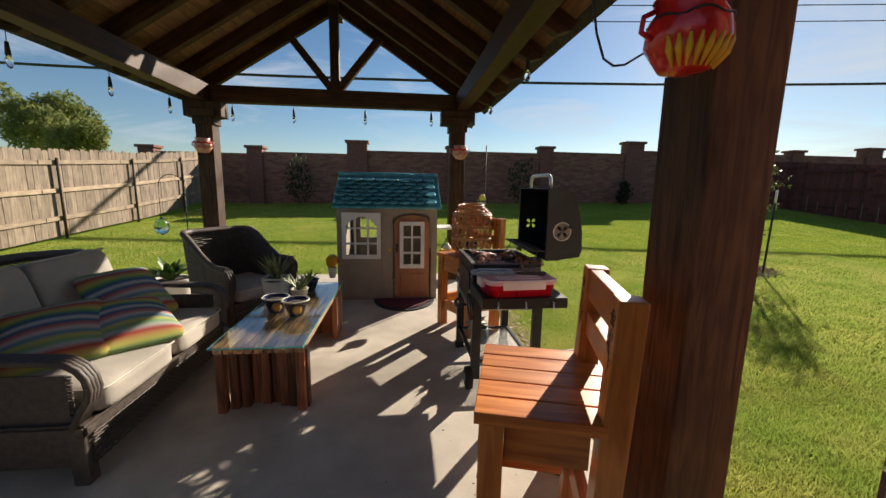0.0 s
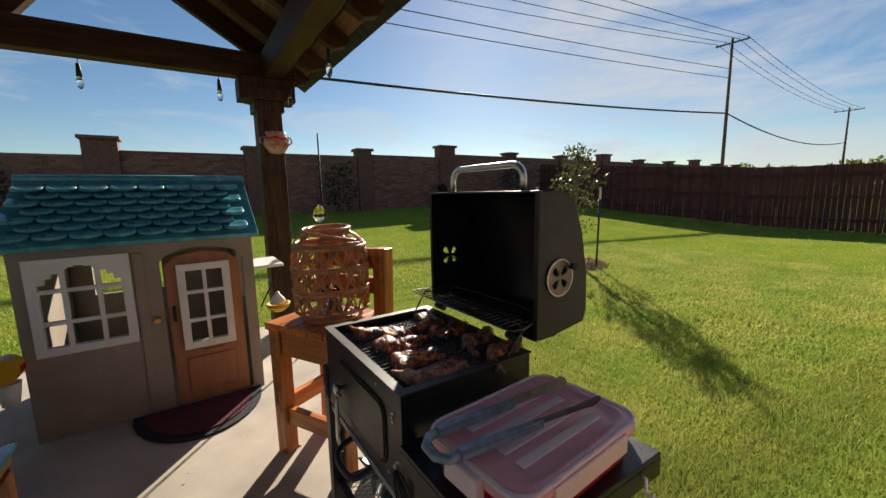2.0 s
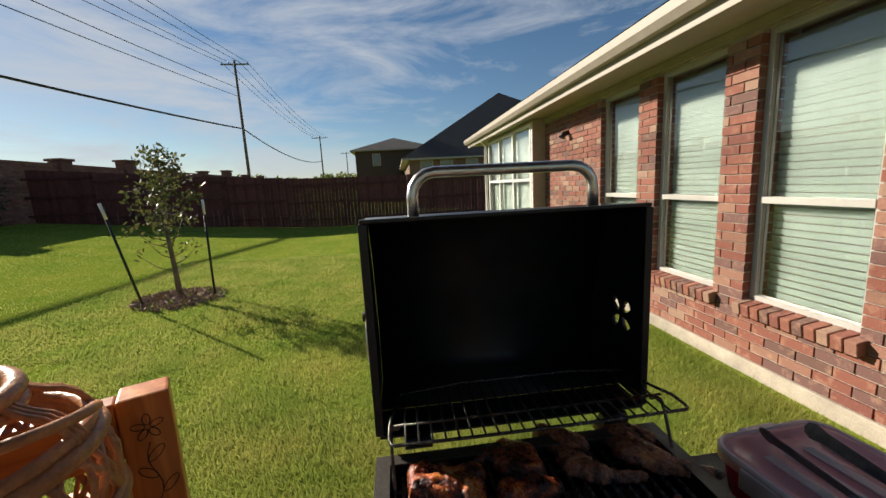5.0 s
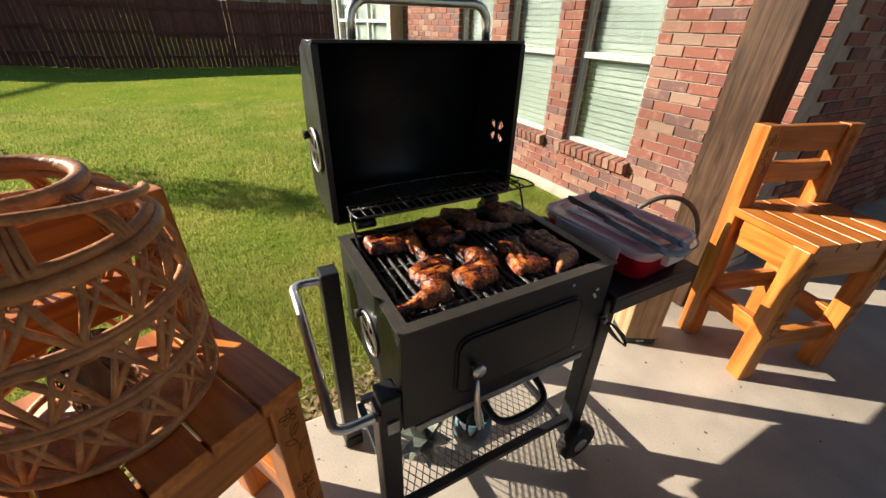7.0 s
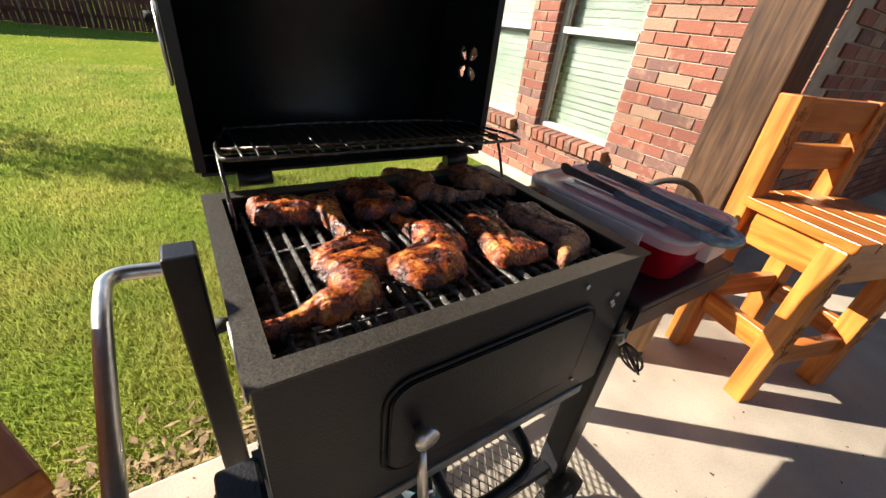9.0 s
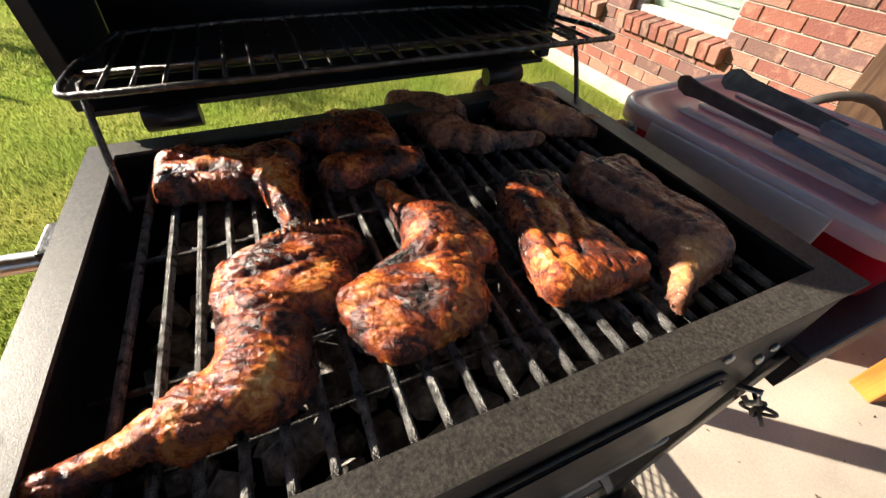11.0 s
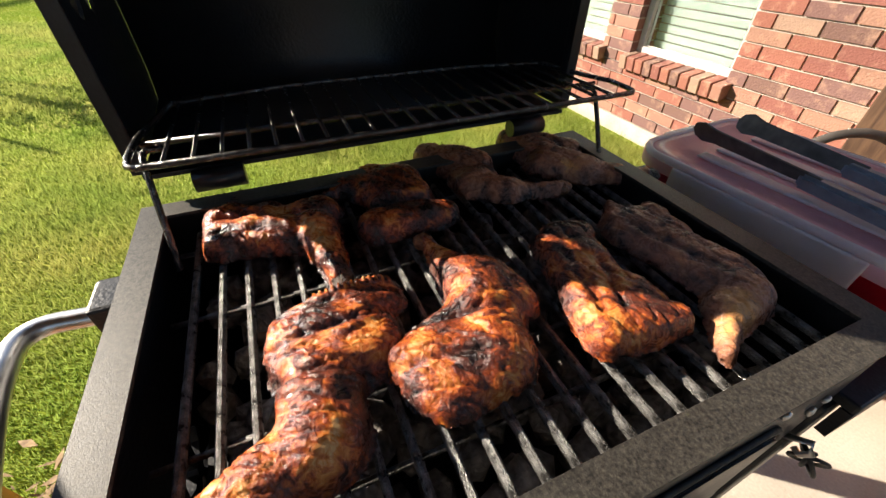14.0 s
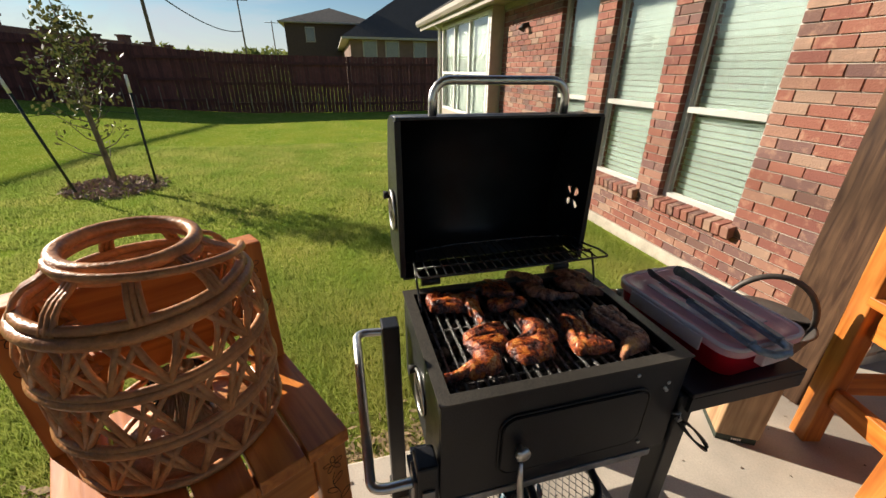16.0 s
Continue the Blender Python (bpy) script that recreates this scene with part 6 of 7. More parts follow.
hp = [(2.20, hy0, LZ1)] + [(2.20, hy0 + 0.05 - 0.05 * math.cos(a), hz - 0.05 + 0.05 * math.sin(a)) for a in (radians(d) for d in (0, 22, 45, 67, 90))] + [(2.20, hy1 - 0.05 + 0.05 * math.sin(a), hz - 0.05 + 0.05 * math.cos(a)) for a in (radians(d) for d in (0, 22, 45, 67, 90))] + [(2.20, hy1, LZ1)]
part("lid_handle", tube_bm(hp, 0.0125, 12), M_STEEL, lid, "brushed steel handle")
for y in (GY0 + 0.09, GY1 - 0.09):
    part("hinge", tube_bm([(2.135, y - 0.03, 0.892), (2.135, y + 0.03, 0.892)], 0.014, 10), M_BLACK, grill)

# front: door, tray strip, handles
part("ash_door", prism(rrect(2.885, 3.275, 0.615, 0.795, 0.035, 5), 0.007, "x", GX0 - 0.0075, 0.002), M_BLACK, grill, "rounded ash door")
part("door_seam", tube_bm([(GX0 - 0.002, u, w) for u, w in rrect(2.879, 3.281, 0.609, 0.801, 0.04, 5)], 0.0035, 6, True), M_INNER, grill)
part("door_knob", lathe([(0.004, -0.03), (0.018, -0.028), (0.018, -0.018), (0.008, -0.014), (0.008, 0.0)], 14), M_STEEL, grill).matrix_basis = Matrix.Translation((GX0 - 0.008, 3.232, 0.705)) @ Matrix.Rotation(radians(90), 4, "Y")
part("ash_tray", box_bm(GX0 - 0.004, GX1 - 0.02, GY0 + 0.04, GY1 - 0.03, 0.535, 0.558, 0.003), M_GALV, grill, "bare metal ash tray edge")
part("tray_handle", tube_bm(eased([(1.655, 3.18, 0.532), (1.61, 3.18, 0.515), (1.585, 3.16, 0.505), (1.58, 3.10, 0.50), (1.585, 3.02, 0.505), (1.61, 3.0, 0.515), (1.655, 3.0, 0.532)]), 0.0105, 9), M_BLACK, grill)
for y, z in ((2.83, 0.80), (2.838, 0.785), (2.83, 0.775), (2.93, 0.845), (2.87, 0.60)):
    part("bolt", lathe([(0.002, -0.004), (0.005, -0.003), (0.005, 0.0)], 8), M_STEEL, grill).matrix_basis = Matrix.Translation((GX0 - 0.0005, y, z)) @ Matrix.Rotation(radians(90), 4, "Y")
for y in (2.78, 3.235):
    part("brush_hook", tube_bm([(GX0, y, 0.70 - (0.02 if y < 3 else 0.0)), (GX0 - 0.02, y, 0.70), (GX0 - 0.026, y, 0.685), (GX0 - 0.02, y, 0.672), (GX0 - 0.012, y, 0.675)], 0.004, 7), M_STEEL, grill)
# carriage
LEGS = [(1.675, 3.455, 0.66), (2.075, 3.475, 0.80), (1.675, 2.745, 0.74), (2.10, 2.745, 0.74)]
for i, (x, y, h) in enumerate(LEGS):
    z0 = 0.0 if i < 2 else 0.075
    part("leg", box_bm(x - 0.03, x + 0.03, y - 0.027, y + 0.027, z0, h, 0.005), M_BLACK, grill)
    if i < 2:
        part("foot", box_bm(x - 0.036, x + 0.036, y - 0.033, y + 0.033, 0.0, 0.05, 0.006), M_RUBBER, grill)
    else:
        wh = part("wheel", lathe([(0.015, -0.026), (0.055, -0.026), (0.078, -0.02), (0.08, 0.0), (0.078, 0.02), (0.055, 0.026), (0.015, 0.026)], 28), M_RUBBER, grill)
        wh.matrix_basis = Matrix.Translation((x + (-0.045 if i == 2 else 0.045), y - 0.005, 0.08)) @ Matrix.Rotation(radians(90), 4, "Y")
        part("hub", lathe([(0.004, -0.032), (0.03, -0.028), (0.03, 0.028), (0.004, 0.032)], 14), M_GALV, wh)
part("control_box", box_bm(1.642, 1.705, 3.425, 3.475, 0.57, 0.70, 0.006), M_BLACK, grill)
part("bottle_opener", box_bm(1.636, 1.6415, 3.435, 3.465, 0.585, 0.625, 0.002), M_GALV, grill)
for x in (1.675, 2.09):
    part("side_rail", box_bm(x - 0.014, x + 0.014, 2.775, 3.425, 0.165, 0.19, 0.003), M_BLACK, grill)
for y in (2.80, 3.43):
    part("cross_rail", box_bm(1.69, 2.075, y - 0.012, y + 0.012, 0.166, 0.189, 0.003), M_BLACK, grill)
part("cart_handle", tube_bm(eased([(2.075, 3.503, 0.768), (2.075, 3.578, 0.775), (2.0, 3.578, 0.775), (1.93, 3.578, 0.75), (1.80, 3.578, 0.685), (1.72, 3.578, 0.64), (1.675, 3.578, 0.618), (1.675, 3.483, 0.62)], 3), 0.0125, 12), M_STEEL, grill, "curved steel push handle")
mesh_shelf = bmesh.new()
for s in (1, -1):
    for k in range(-14, 26):
        c = 2.80 + k * 0.0265
        x_a, x_b = 1.69, 2.075
        ya, yb = c, c + s * (x_b - x_a) * 0.62
        t0, t1 = 0.0, 1.0
        def at(t):
            return x_a + (x_b - x_a) * t, ya + (yb - ya) * t
        if yb != ya:
            ts = sorted(((2.805 - ya) / (yb - ya), (3.42 - ya) / (yb - ya)))
            t0, t1 = max(0.0, ts[0]), min(1.0, ts[1])
        if t1 - t0 > 0.03:
            (xa, y0), (xb, y1) = at(t0), at(t1)
            tube(mesh_shelf, [(xa, y0, 0.178 + 0.001 * s), (xb, y1, 0.178 + 0.001 * s)], 0.0018, 4)
part("mesh_shelf", mesh_shelf, M_GRATE, grill, "expanded metal shelf")
# folding side shelf
shelf = part("side_shelf", box_bm(1.63, 2.14, 2.365, 2.755, 0.742, 0.757, 0.003), M_BLACK, grill)
part("shelf_edge", box_bm(1.63, 2.14, 2.365, 2.377, 0.695, 0.7415), M_BLACK, shelf)
part("shelf_edge", box_bm(1.63, 1.642, 2.378, 2.755, 0.695, 0.7415), M_BLACK, shelf)
part("shelf_edge", box_bm(2.128, 2.14, 2.378, 2.755, 0.695, 0.7415), M_BLACK, shelf)
for x in (1.72, 1.885, 2.05):
    part("tool_hook", tube_bm([(x, 2.364, 0.735), (x, 2.352, 0.735), (x, 2.350, 0.705), (x, 2.340, 0.695), (x, 2.332, 0.705)], 0.0045, 7), M_STEEL, grill)

# tools hanging on the grill
ut = thing("wire_brush", "black-handled grill brush hanging from the door hook", "grill brush", pose(1.622, 3.232, 0.672))
part("handle", tube_bm([(0, 0, 0), (-0.004, 0.0, -0.05), (-0.006, -0.01, -0.15), (-0.002, -0.02, -0.20)], [0.004, 0.008, 0.010, 0.006], 8), M_STEEL, ut)
part("loop", tube_bm([(0, 0.02 * math.cos(a), -0.17 + 0.06 * math.sin(a)) for a in (2 * math.pi * i / 16 for i in range(16))], 0.004, 6, True), M_CABLE, ut)
ut = thing("grill_whisk", "dangling black wire loop tool by the corner", "grill tool", pose(1.625, 2.775, 0.675))
for k in (-1, 0, 1):
    part("loop", tube_bm([(-0.002 + 0.016 * k * math.sin(a), -0.13 * (0.5 - 0.5 * math.cos(a)), -0.14 * (0.5 - 0.5 * math.cos(a)) + 0.016 * math.sin(a)) for a in (2 * math.pi * i / 20 for i in range(20))], 0.0028, 6, True), M_CABLE, ut)
# things on the mesh shelf
ln = thing("star_lantern", "grey-green faceted metal star lantern on the lower shelf", "lantern", pose(1.79, 3.30, 0.272, 12, 8, 30))
M_STAR = mat("star_metal", (0.20, 0.23, 0.20), 0.4, 0.3, vary=0.4, scale=30, bump=0.1)
core = bmesh.new()
bmesh.ops.create_icosphere(core, subdivisions=1, radius=0.045)
spikes = [(f.calc_center_median(), [v.co * 1.0 for v in f.verts]) for f in core.faces]
part("core", core, M_TIE, ln)
for c, tri_pts in spikes:
    sp = bmesh.new()
    base_v = [sp.verts.new(q * 1.02) for q in tri_pts]
    tip = sp.verts.new(c.normalized() * 0.098)
    for a in range(3):
        sp.faces.new((base_v[a], base_v[(a + 1) % 3], tip))
    sp.faces.new(base_v[::-1])
    part("point", sp, M_STAR, ln)
cn = thing("patterned_tin", "blue and red patterned tin with a wire bail", "tin", pose(1.78, 3.12, 0.181))
part("can", lathe([(0.062, 0.0), (0.07, 0.04), (0.065, 0.12), (0.058, 0.12), (0.06, 0.02)], 24), mat("patterned_enamel", (0.03, 0.09, 0.13), 0.4, vary=0.5, scale=28, bump=0.02, dark=(0.12, 0.03, 0.03), hue=(0.05, 0.22, 0.28)), cn)
part("bail", tube_bm([(0.066 * math.cos(a), 0, 0.112 + 0.08 * math.sin(a)) for a in (math.pi * i / 14 for i in range(15))], 0.003, 6), M_STEEL, cn)

# ---- food tray and tongs ----
tray = thing("food_tray", "red plastic food tray with a clear lid", "tray", pose(1.865, 2.52, 0.7575, 0, 0, 4))
w, d, h = 0.415, 0.285, 0.085
bm = bmesh.new()
rings = []
for inset, z in ((0.012, 0.0), (0.0, h), (-0.004, h), (-0.004, h + 0.004), (0.006, h + 0.004), (0.02, 0.008)):
    rings.append([bm.verts.new((u, v, z)) for u, v in rrect(-w / 2 + inset, w / 2 - inset, -d / 2 + inset, d / 2 - inset, 0.045, 5)])
for a, b in zip(rings, rings[1:]):
    for i in range(len(a)):
        bm.faces.new((a[i], a[(i + 1) % len(a)], b[(i + 1) % len(a)], b[i])).smooth = True
bm.faces.new(rings[0][::-1])
bm.faces.new(rings[-1])
part("tub", bm, M_RED, tray, "bright red tub")
bm = bmesh.new()
rings = []
for inset, z in ((-0.007, h - 0.010), (-0.008, h + 0.008), (0.0, h + 0.016), (0.016, h + 0.016), (0.026, h + 0.009), (0.06, h + 0.011)):
    rings.append([bm.verts.new((u, v, z)) for u, v in rrect(-w / 2 + inset, w / 2 - inset, -d / 2 + inset, d / 2 - inset, 0.05, 5)])
for a, b in zip(rings, rings[1:]):
    for i in range(len(a)):
        bm.faces.new((a[i], a[(i + 1) % len(a)], b[(i + 1) % len(a)], b[i])).smooth = True
bm.faces.new(rings[-1])
lidp = part("clear_lid", bm, M_CLEARLID, tray, "cloudy clear plastic lid")
part("rim", tube_bm([(u, v, h + 0.013) for u, v in rrect(-w / 2 - 0.003, w / 2 + 0.003, -d / 2 - 0.003, d / 2 + 0.003, 0.048, 6)], 0.0065, 7, True), M_LIDRIM, lidp)
for s in (-1, 1):
    part("latch", box_bm(s * (w / 2 + 0.012) - 0.012, s * (w / 2 + 0.012) + 0.012, -0.05, 0.05, h - 0.04, h + 0.012, 0.004), M_LIDRIM, tray)
    part("latch", box_bm(-0.13, 0.13, s * (d / 2 + 0.011) - 0.003, s * (d / 2 + 0.011) + 0.003, h - 0.036, h + 0.010, 0.0025), M_LIDRIM, tray, "long cloudy snap-down flap")
for y in (-0.075, -0.025, 0.025, 0.075):
    part("rib", box_bm(-w / 2 + 0.07, w / 2 - 0.07, y - 0.012, y + 0.012, h + 0.0115, h + 0.016, 0.002), M_LIDRIM, lidp)
tongs = thing("tongs", "long steel tongs lying open on the tray lid", "tongs", pose(1.62, 2.555, 0.8605, 0, 0, -3))
part("spring_head", tube_bm([(0.03, 0.045, 0.011), (0.0, 0.042, 0.011), (-0.018, 0.02, 0.011), (-0.018, -0.02, 0.011), (0.0, -0.042, 0.011), (0.03, -0.045, 0.011)], 0.0105, 8), M_TONGS, tongs)
for s, a in ((1, 0.0), (-1, -3.0)):
    m = Matrix.Translation((0.02, s * 0.043, 0.004)) @ Matrix.Rotation(radians(a), 4, "Z")
    arm = part("arm", prism([(0.0, -0.014), (0.22, -0.010), (0.22, 0.010), (0.0, 0.014)], 0.021, "z", 0.0, 0.005), M_TONGS, tongs)
    arm.matrix_basis = m
    b = part("blade", prism([(0.195, -0.009), (0.36, -0.013), (0.385, -0.018), (0.40, -0.012), (0.405, 0.0), (0.40, 0.012), (0.385, 0.018), (0.36, 0.013), (0.195, 0.009)], 0.003, "z", -0.0015), M_TONGTIP, tongs)
    b.matrix_basis = m @ Matrix.Translation((0, 0, 0.015)) @ Matrix.Rotation(radians(68 * s), 4, "X")


# ---- chicken pieces ----
GRATE_TOP = 0.8475


def near_line(p, a, b):
    """How far each point lies from a stretch of line, and where along it."""
    a, d = np.array(a), np.array(b) - np.array(a)
    t = np.clip(((p - a) @ d) / (d @ d), 0, 1)
    return np.linalg.norm(p - a - t[:, None] * d, axis=1), t


def chicken(seed, limbs, lobes, label, grain=0.0, material=M_ROAST, done=0.42, zones=(), ribs=(), folds=(), bone=None, bone_mat=None):
    """A leg quarter lying on the grate: tapered limbs and flat lobes grown together, with folds, ribs, torn edges and blistered skin.
    limbs: ends, half-widths; lobes: centre, half-axes, turn, thickness; zones: where the skin is more or less done."""
    step = 0.0016
    reach = [q for a, b, ra, rb in limbs for q in ((a, ra), (b, rb))] + [(c, max(s)) for c, s, _, _ in lobes]
    x0, x1 = min(c[0] - r for c, r in reach) - 0.012, max(c[0] + r for c, r in reach) + 0.012
    y0, y1 = min(c[1] - r for c, r in reach) - 0.012, max(c[1] + r for c, r in reach) + 0.012
    nx, ny = int((x1 - x0) / step) + 1, int((y1 - y0) / step) + 1
    gx, gy = np.meshgrid(x0 + step * np.arange(nx), y0 + step * np.arange(ny), indexing="ij")
    p = np.stack([gx.ravel(), gy.ravel()], 1)
    off = Vector((seed * 7.31, seed * 3.17, seed * 1.9))

    def shape(p):
        """Signed distance to the outline and the height of the top."""
        f, top = np.full(len(p), 1.0), np.zeros(len(p))
        for a, b, ra, rb in limbs:
            d, t = near_line(p, a, b)
            r = ra + (rb - ra) * t
            h = np.clip(0.009 + 0.78 * r, 0, 0.036)
            f = np.minimum(f, d - r) - 0.25 * np.clip(0.010 - np.abs(f - (d - r)), 0, 1) ** 2 / 0.010
            top = (top ** 5 + (h * np.sqrt(np.clip(1 - (d / r) ** 2, 0, 1))) ** 5) ** 0.2
        for c, s, ang, h in lobes:
            ca, sa = math.cos(ang), math.sin(ang)
            q = (p - np.array(c)) @ np.array(((ca, -sa), (sa, ca)))
            k = (np.abs(q[:, 0] / s[0]) ** 3.2 + np.abs(q[:, 1] / s[1]) ** 3.2) ** 0.3125
            d = (k - 1) * min(s)
            f = np.minimum(f, d) - 0.25 * np.clip(0.010 - np.abs(f - d), 0, 1) ** 2 / 0.010
            top = (top ** 5 + (h * np.clip(1 - k ** 3.0, 0, 1) ** 0.6) ** 5) ** 0.2
        return f, top

    f, _ = shape(p)
    close = np.abs(f) < 0.012
    torn = np.zeros(len(p))
    torn[close] = [noise.noise(Vector((u * 55, v * 55, 0)) + off) * 0.0045 + noise.noise(Vector((u * 190, v * 190, 3)) + off) * 0.0020 for u, v in p[close]]
    f = f + torn
    field = f.reshape(nx, ny)
    inside = field < 0
    cells = np.argwhere(inside[:-1, :-1] | inside[1:, :-1] | inside[:-1, 1:] | inside[1:, 1:])
    cx, cy = cells[:, 0], cells[:, 1]
    quads = np.stack([cx * ny + cy, (cx + 1) * ny + cy, (cx + 1) * ny + cy + 1, cx * ny + cy + 1], 1)
    used, flat = np.unique(quads, return_inverse=True)
    quads = flat.reshape(-1, 4)
    grad_x, grad_y = np.gradient(field, step)
    grad = np.stack([grad_x.ravel(), grad_y.ravel()], 1)[used]
    grad /= np.linalg.norm(grad, axis=1)[:, None] + 1e-6
    pts, ff = p[used], f[used]
    pts = np.where((ff > 0)[:, None], pts - grad * np.clip(ff, 0, 0.004)[:, None], pts)
    depth = np.clip(-ff, 0, 1)
    _, top = shape(pts)
    ca, sa = math.cos(grain), math.sin(grain)
    cook = np.full(len(pts), done)
    rise = np.zeros(len(pts))
    fade = np.clip(depth / 0.008, 0, 1)
    for i, (u, v) in enumerate(pts):
        w, x = u * ca + v * sa, -u * sa + v * ca
        lump = noise.noise(Vector((u * 42, v * 42, 1)) + off)
        crease = abs(noise.noise(Vector((w * 32, x * 88, 5)) + off))
        crease2 = abs(noise.noise(Vector((w * 75, x * 190, 9)) + off))
        blister = noise.noise(Vector((u * 230, v * 230, 2)) + off)
        rise[i] = lump * 0.0024 + 0.0010 - max(0.0, 0.20 - crease) * 0.012 - max(0.0, 0.16 - crease2) * 0.006 + blister * 0.0007
        cook[i] += 0.16 * lump + 0.30 * max(0.0, 0.16 - crease) / 0.16 * (0.6 if lump > 0 else -0.4)
    for a, b, wide, high in ribs:
        d, t = near_line(pts, a, b)
        count = math.dist(a, b) / 0.0062
        hump = np.exp(-(d / wide) ** 2)
        rise += hump * high * (0.55 + 0.45 * np.cos(2 * math.pi * count * t))
        cook += hump * (0.10 - 0.30 * np.cos(2 * math.pi * count * t))
    for a, b, wide, deep in folds:
        d, t = near_line(pts, a, b)
        rise -= np.exp(-(d / wide) ** 2) * deep * 0.7
        cook += np.exp(-(d / wide) ** 2) * 0.16
    for c, r, change in zones:
        cook += change * np.exp(-(np.linalg.norm(pts - np.array(c), axis=1) / r) ** 2)
    cook += 0.22 * np.exp(-depth / 0.004)
    z = GRATE_TOP + 0.005 + 0.25 * np.minimum(top, 0.02) + 0.75 * top * np.clip(depth / 0.003, 0.35, 1) + rise * (0.3 + 0.7 * fade)
    z = np.maximum(z, GRATE_TOP + 0.004)
    under = pts - grad * np.clip(0.005 - depth, 0, 0.005)[:, None]
    n = len(pts)
    verts = np.concatenate([np.column_stack([pts, z]), np.column_stack([under, np.full(n, GRATE_TOP)])])
    faces = [tuple(q) for q in quads.tolist()]
    seen = {(q[i], q[(i + 1) % 4]) for q in faces for i in range(4)}
    rim_edges = sorted((i, j) for i, j in seen if (j, i) not in seen)
    faces += [(d + n, c + n, b + n, a + n) for a, b, c, d in faces] + [(j, i, i + n, j + n) for i, j in rim_edges]
    me = raw_mesh("grilled_chicken", [tuple(v) for v in verts.tolist()], faces, material)
    me.polygons.foreach_set("use_smooth", [True] * len(me.polygons))
    me.attributes.new("done", "FLOAT", "POINT").data.foreach_set("value", np.concatenate([cook, np.full(n, 0.8)]).astype(np.float32))
    ob = tagged(new("grilled_chicken", me), label, "chicken", group="chicken on the grill")
    if bone:
        kb = bmesh.new()
        bmesh.ops.create_icosphere(kb, subdivisions=3, radius=0.0105)
        for v in kb.verts:
            q = v.co * (1 + 0.28 * noise.noise(v.co * 150 + off))
            v.co = (q.x * 1.15 + bone[0], q.y * 1.1 + bone[1], q.z * 0.9 + GRATE_TOP + 0.011)
        for fc in kb.faces:
            fc.smooth = True
        part("bone_end", kb, bone_mat or M_BONE, ob, "browned knuckle of bone")
    return ob


M_BONE = mat("cooked_bone", (0.48, 0.22, 0.09), 0.4, vary=0.5, scale=90, bump=0.6, bump_scale=260, dark=(0.12, 0.04, 0.02), coat=0.3)
M_BONE_BURNT = mat("burnt_bone", (0.06, 0.04, 0.03), 0.6, vary=0.6, scale=120, bump=0.8, bump_scale=300, hue=(0.22, 0.17, 0.13))
chicken(11, [((1.765, 3.268), (1.752, 3.310), 0.032, 0.026), ((1.752, 3.310), (1.742, 3.362), 0.025, 0.0115), ((1.742, 3.362), (1.738, 3.390), 0.0115, 0.014), ((1.80, 3.265), (1.765, 3.27), 0.036, 0.034)],
        [((1.850, 3.246), (0.058, 0.059), 0.12, 0.025), ((1.886, 3.222), (0.030, 0.053), 0.1, 0.019)], "browned glossy grilled chicken leg quarter with ridged backbone", 1.25, done=0.45,
        zones=[((1.875, 3.25), 0.020, 0.22), ((1.80, 3.255), 0.022, 0.14), ((1.738, 3.275), 0.020, -0.22), ((1.835, 3.21), 0.018, -0.16), ((1.75, 3.345), 0.018, -0.10), ((1.86, 3.285), 0.016, -0.1)],
        ribs=[((1.906, 3.285), (1.902, 3.176), 0.0055, 0.0045)], folds=[((1.889, 3.285), (1.886, 3.18), 0.007, 0.007), ((1.82, 3.30), (1.80, 3.21), 0.007, 0.007), ((1.85, 3.30), (1.856, 3.20), 0.004, 0.004)], bone=(1.7365, 3.400))
chicken(2, [((1.948, 3.122), (1.905, 3.114), 0.008, 0.014), ((1.905, 3.114), (1.860, 3.100), 0.018, 0.034), ((1.862, 3.098), (1.775, 3.120), 0.036, 0.030), ((1.775, 3.125), (1.805, 3.195), 0.036, 0.017)],
        [((1.795, 3.145), (0.050, 0.064), 0.35, 0.025), ((1.848, 3.09), (0.048, 0.040), 0.2, 0.027)], "browned grilled chicken leg quarter with bare bone end", 1.0, done=0.45,
        zones=[((1.868, 3.098), 0.022, 0.12), ((1.81, 3.09), 0.025, -0.20), ((1.80, 3.18), 0.018, -0.12), ((1.745, 3.14), 0.020, -0.18), ((1.835, 3.14), 0.015, 0.18), ((1.775, 3.15), 0.014, 0.22)],
        folds=[((1.832, 3.175), (1.812, 3.095), 0.006, 0.008), ((1.79, 3.19), (1.772, 3.12), 0.004, 0.004)], bone=(1.951, 3.1235))
chicken(3, [((1.885, 2.992), (1.755, 3.022), 0.020, 0.018), ((1.757, 3.018), (1.750, 2.945), 0.022, 0.018), ((1.895, 2.975), (1.89, 2.95), 0.022, 0.024)],
        [((1.850, 2.975), (0.060, 0.038), -0.15, 0.026), ((1.785, 2.982), (0.048, 0.050), 0.3, 0.026)], "orange-brown grilled chicken leg quarter with a charred end", 0.25, done=0.44,
        zones=[((1.90, 2.96), 0.032, 0.42), ((1.80, 3.01), 0.025, -0.20), ((1.77, 2.96), 0.018, 0.12), ((1.80, 2.96), 0.014, -0.12), ((1.745, 3.02), 0.014, -0.20)],
        folds=[((1.86, 2.995), (1.775, 3.012), 0.006, 0.008), ((1.835, 2.965), (1.775, 2.99), 0.005, 0.007)])
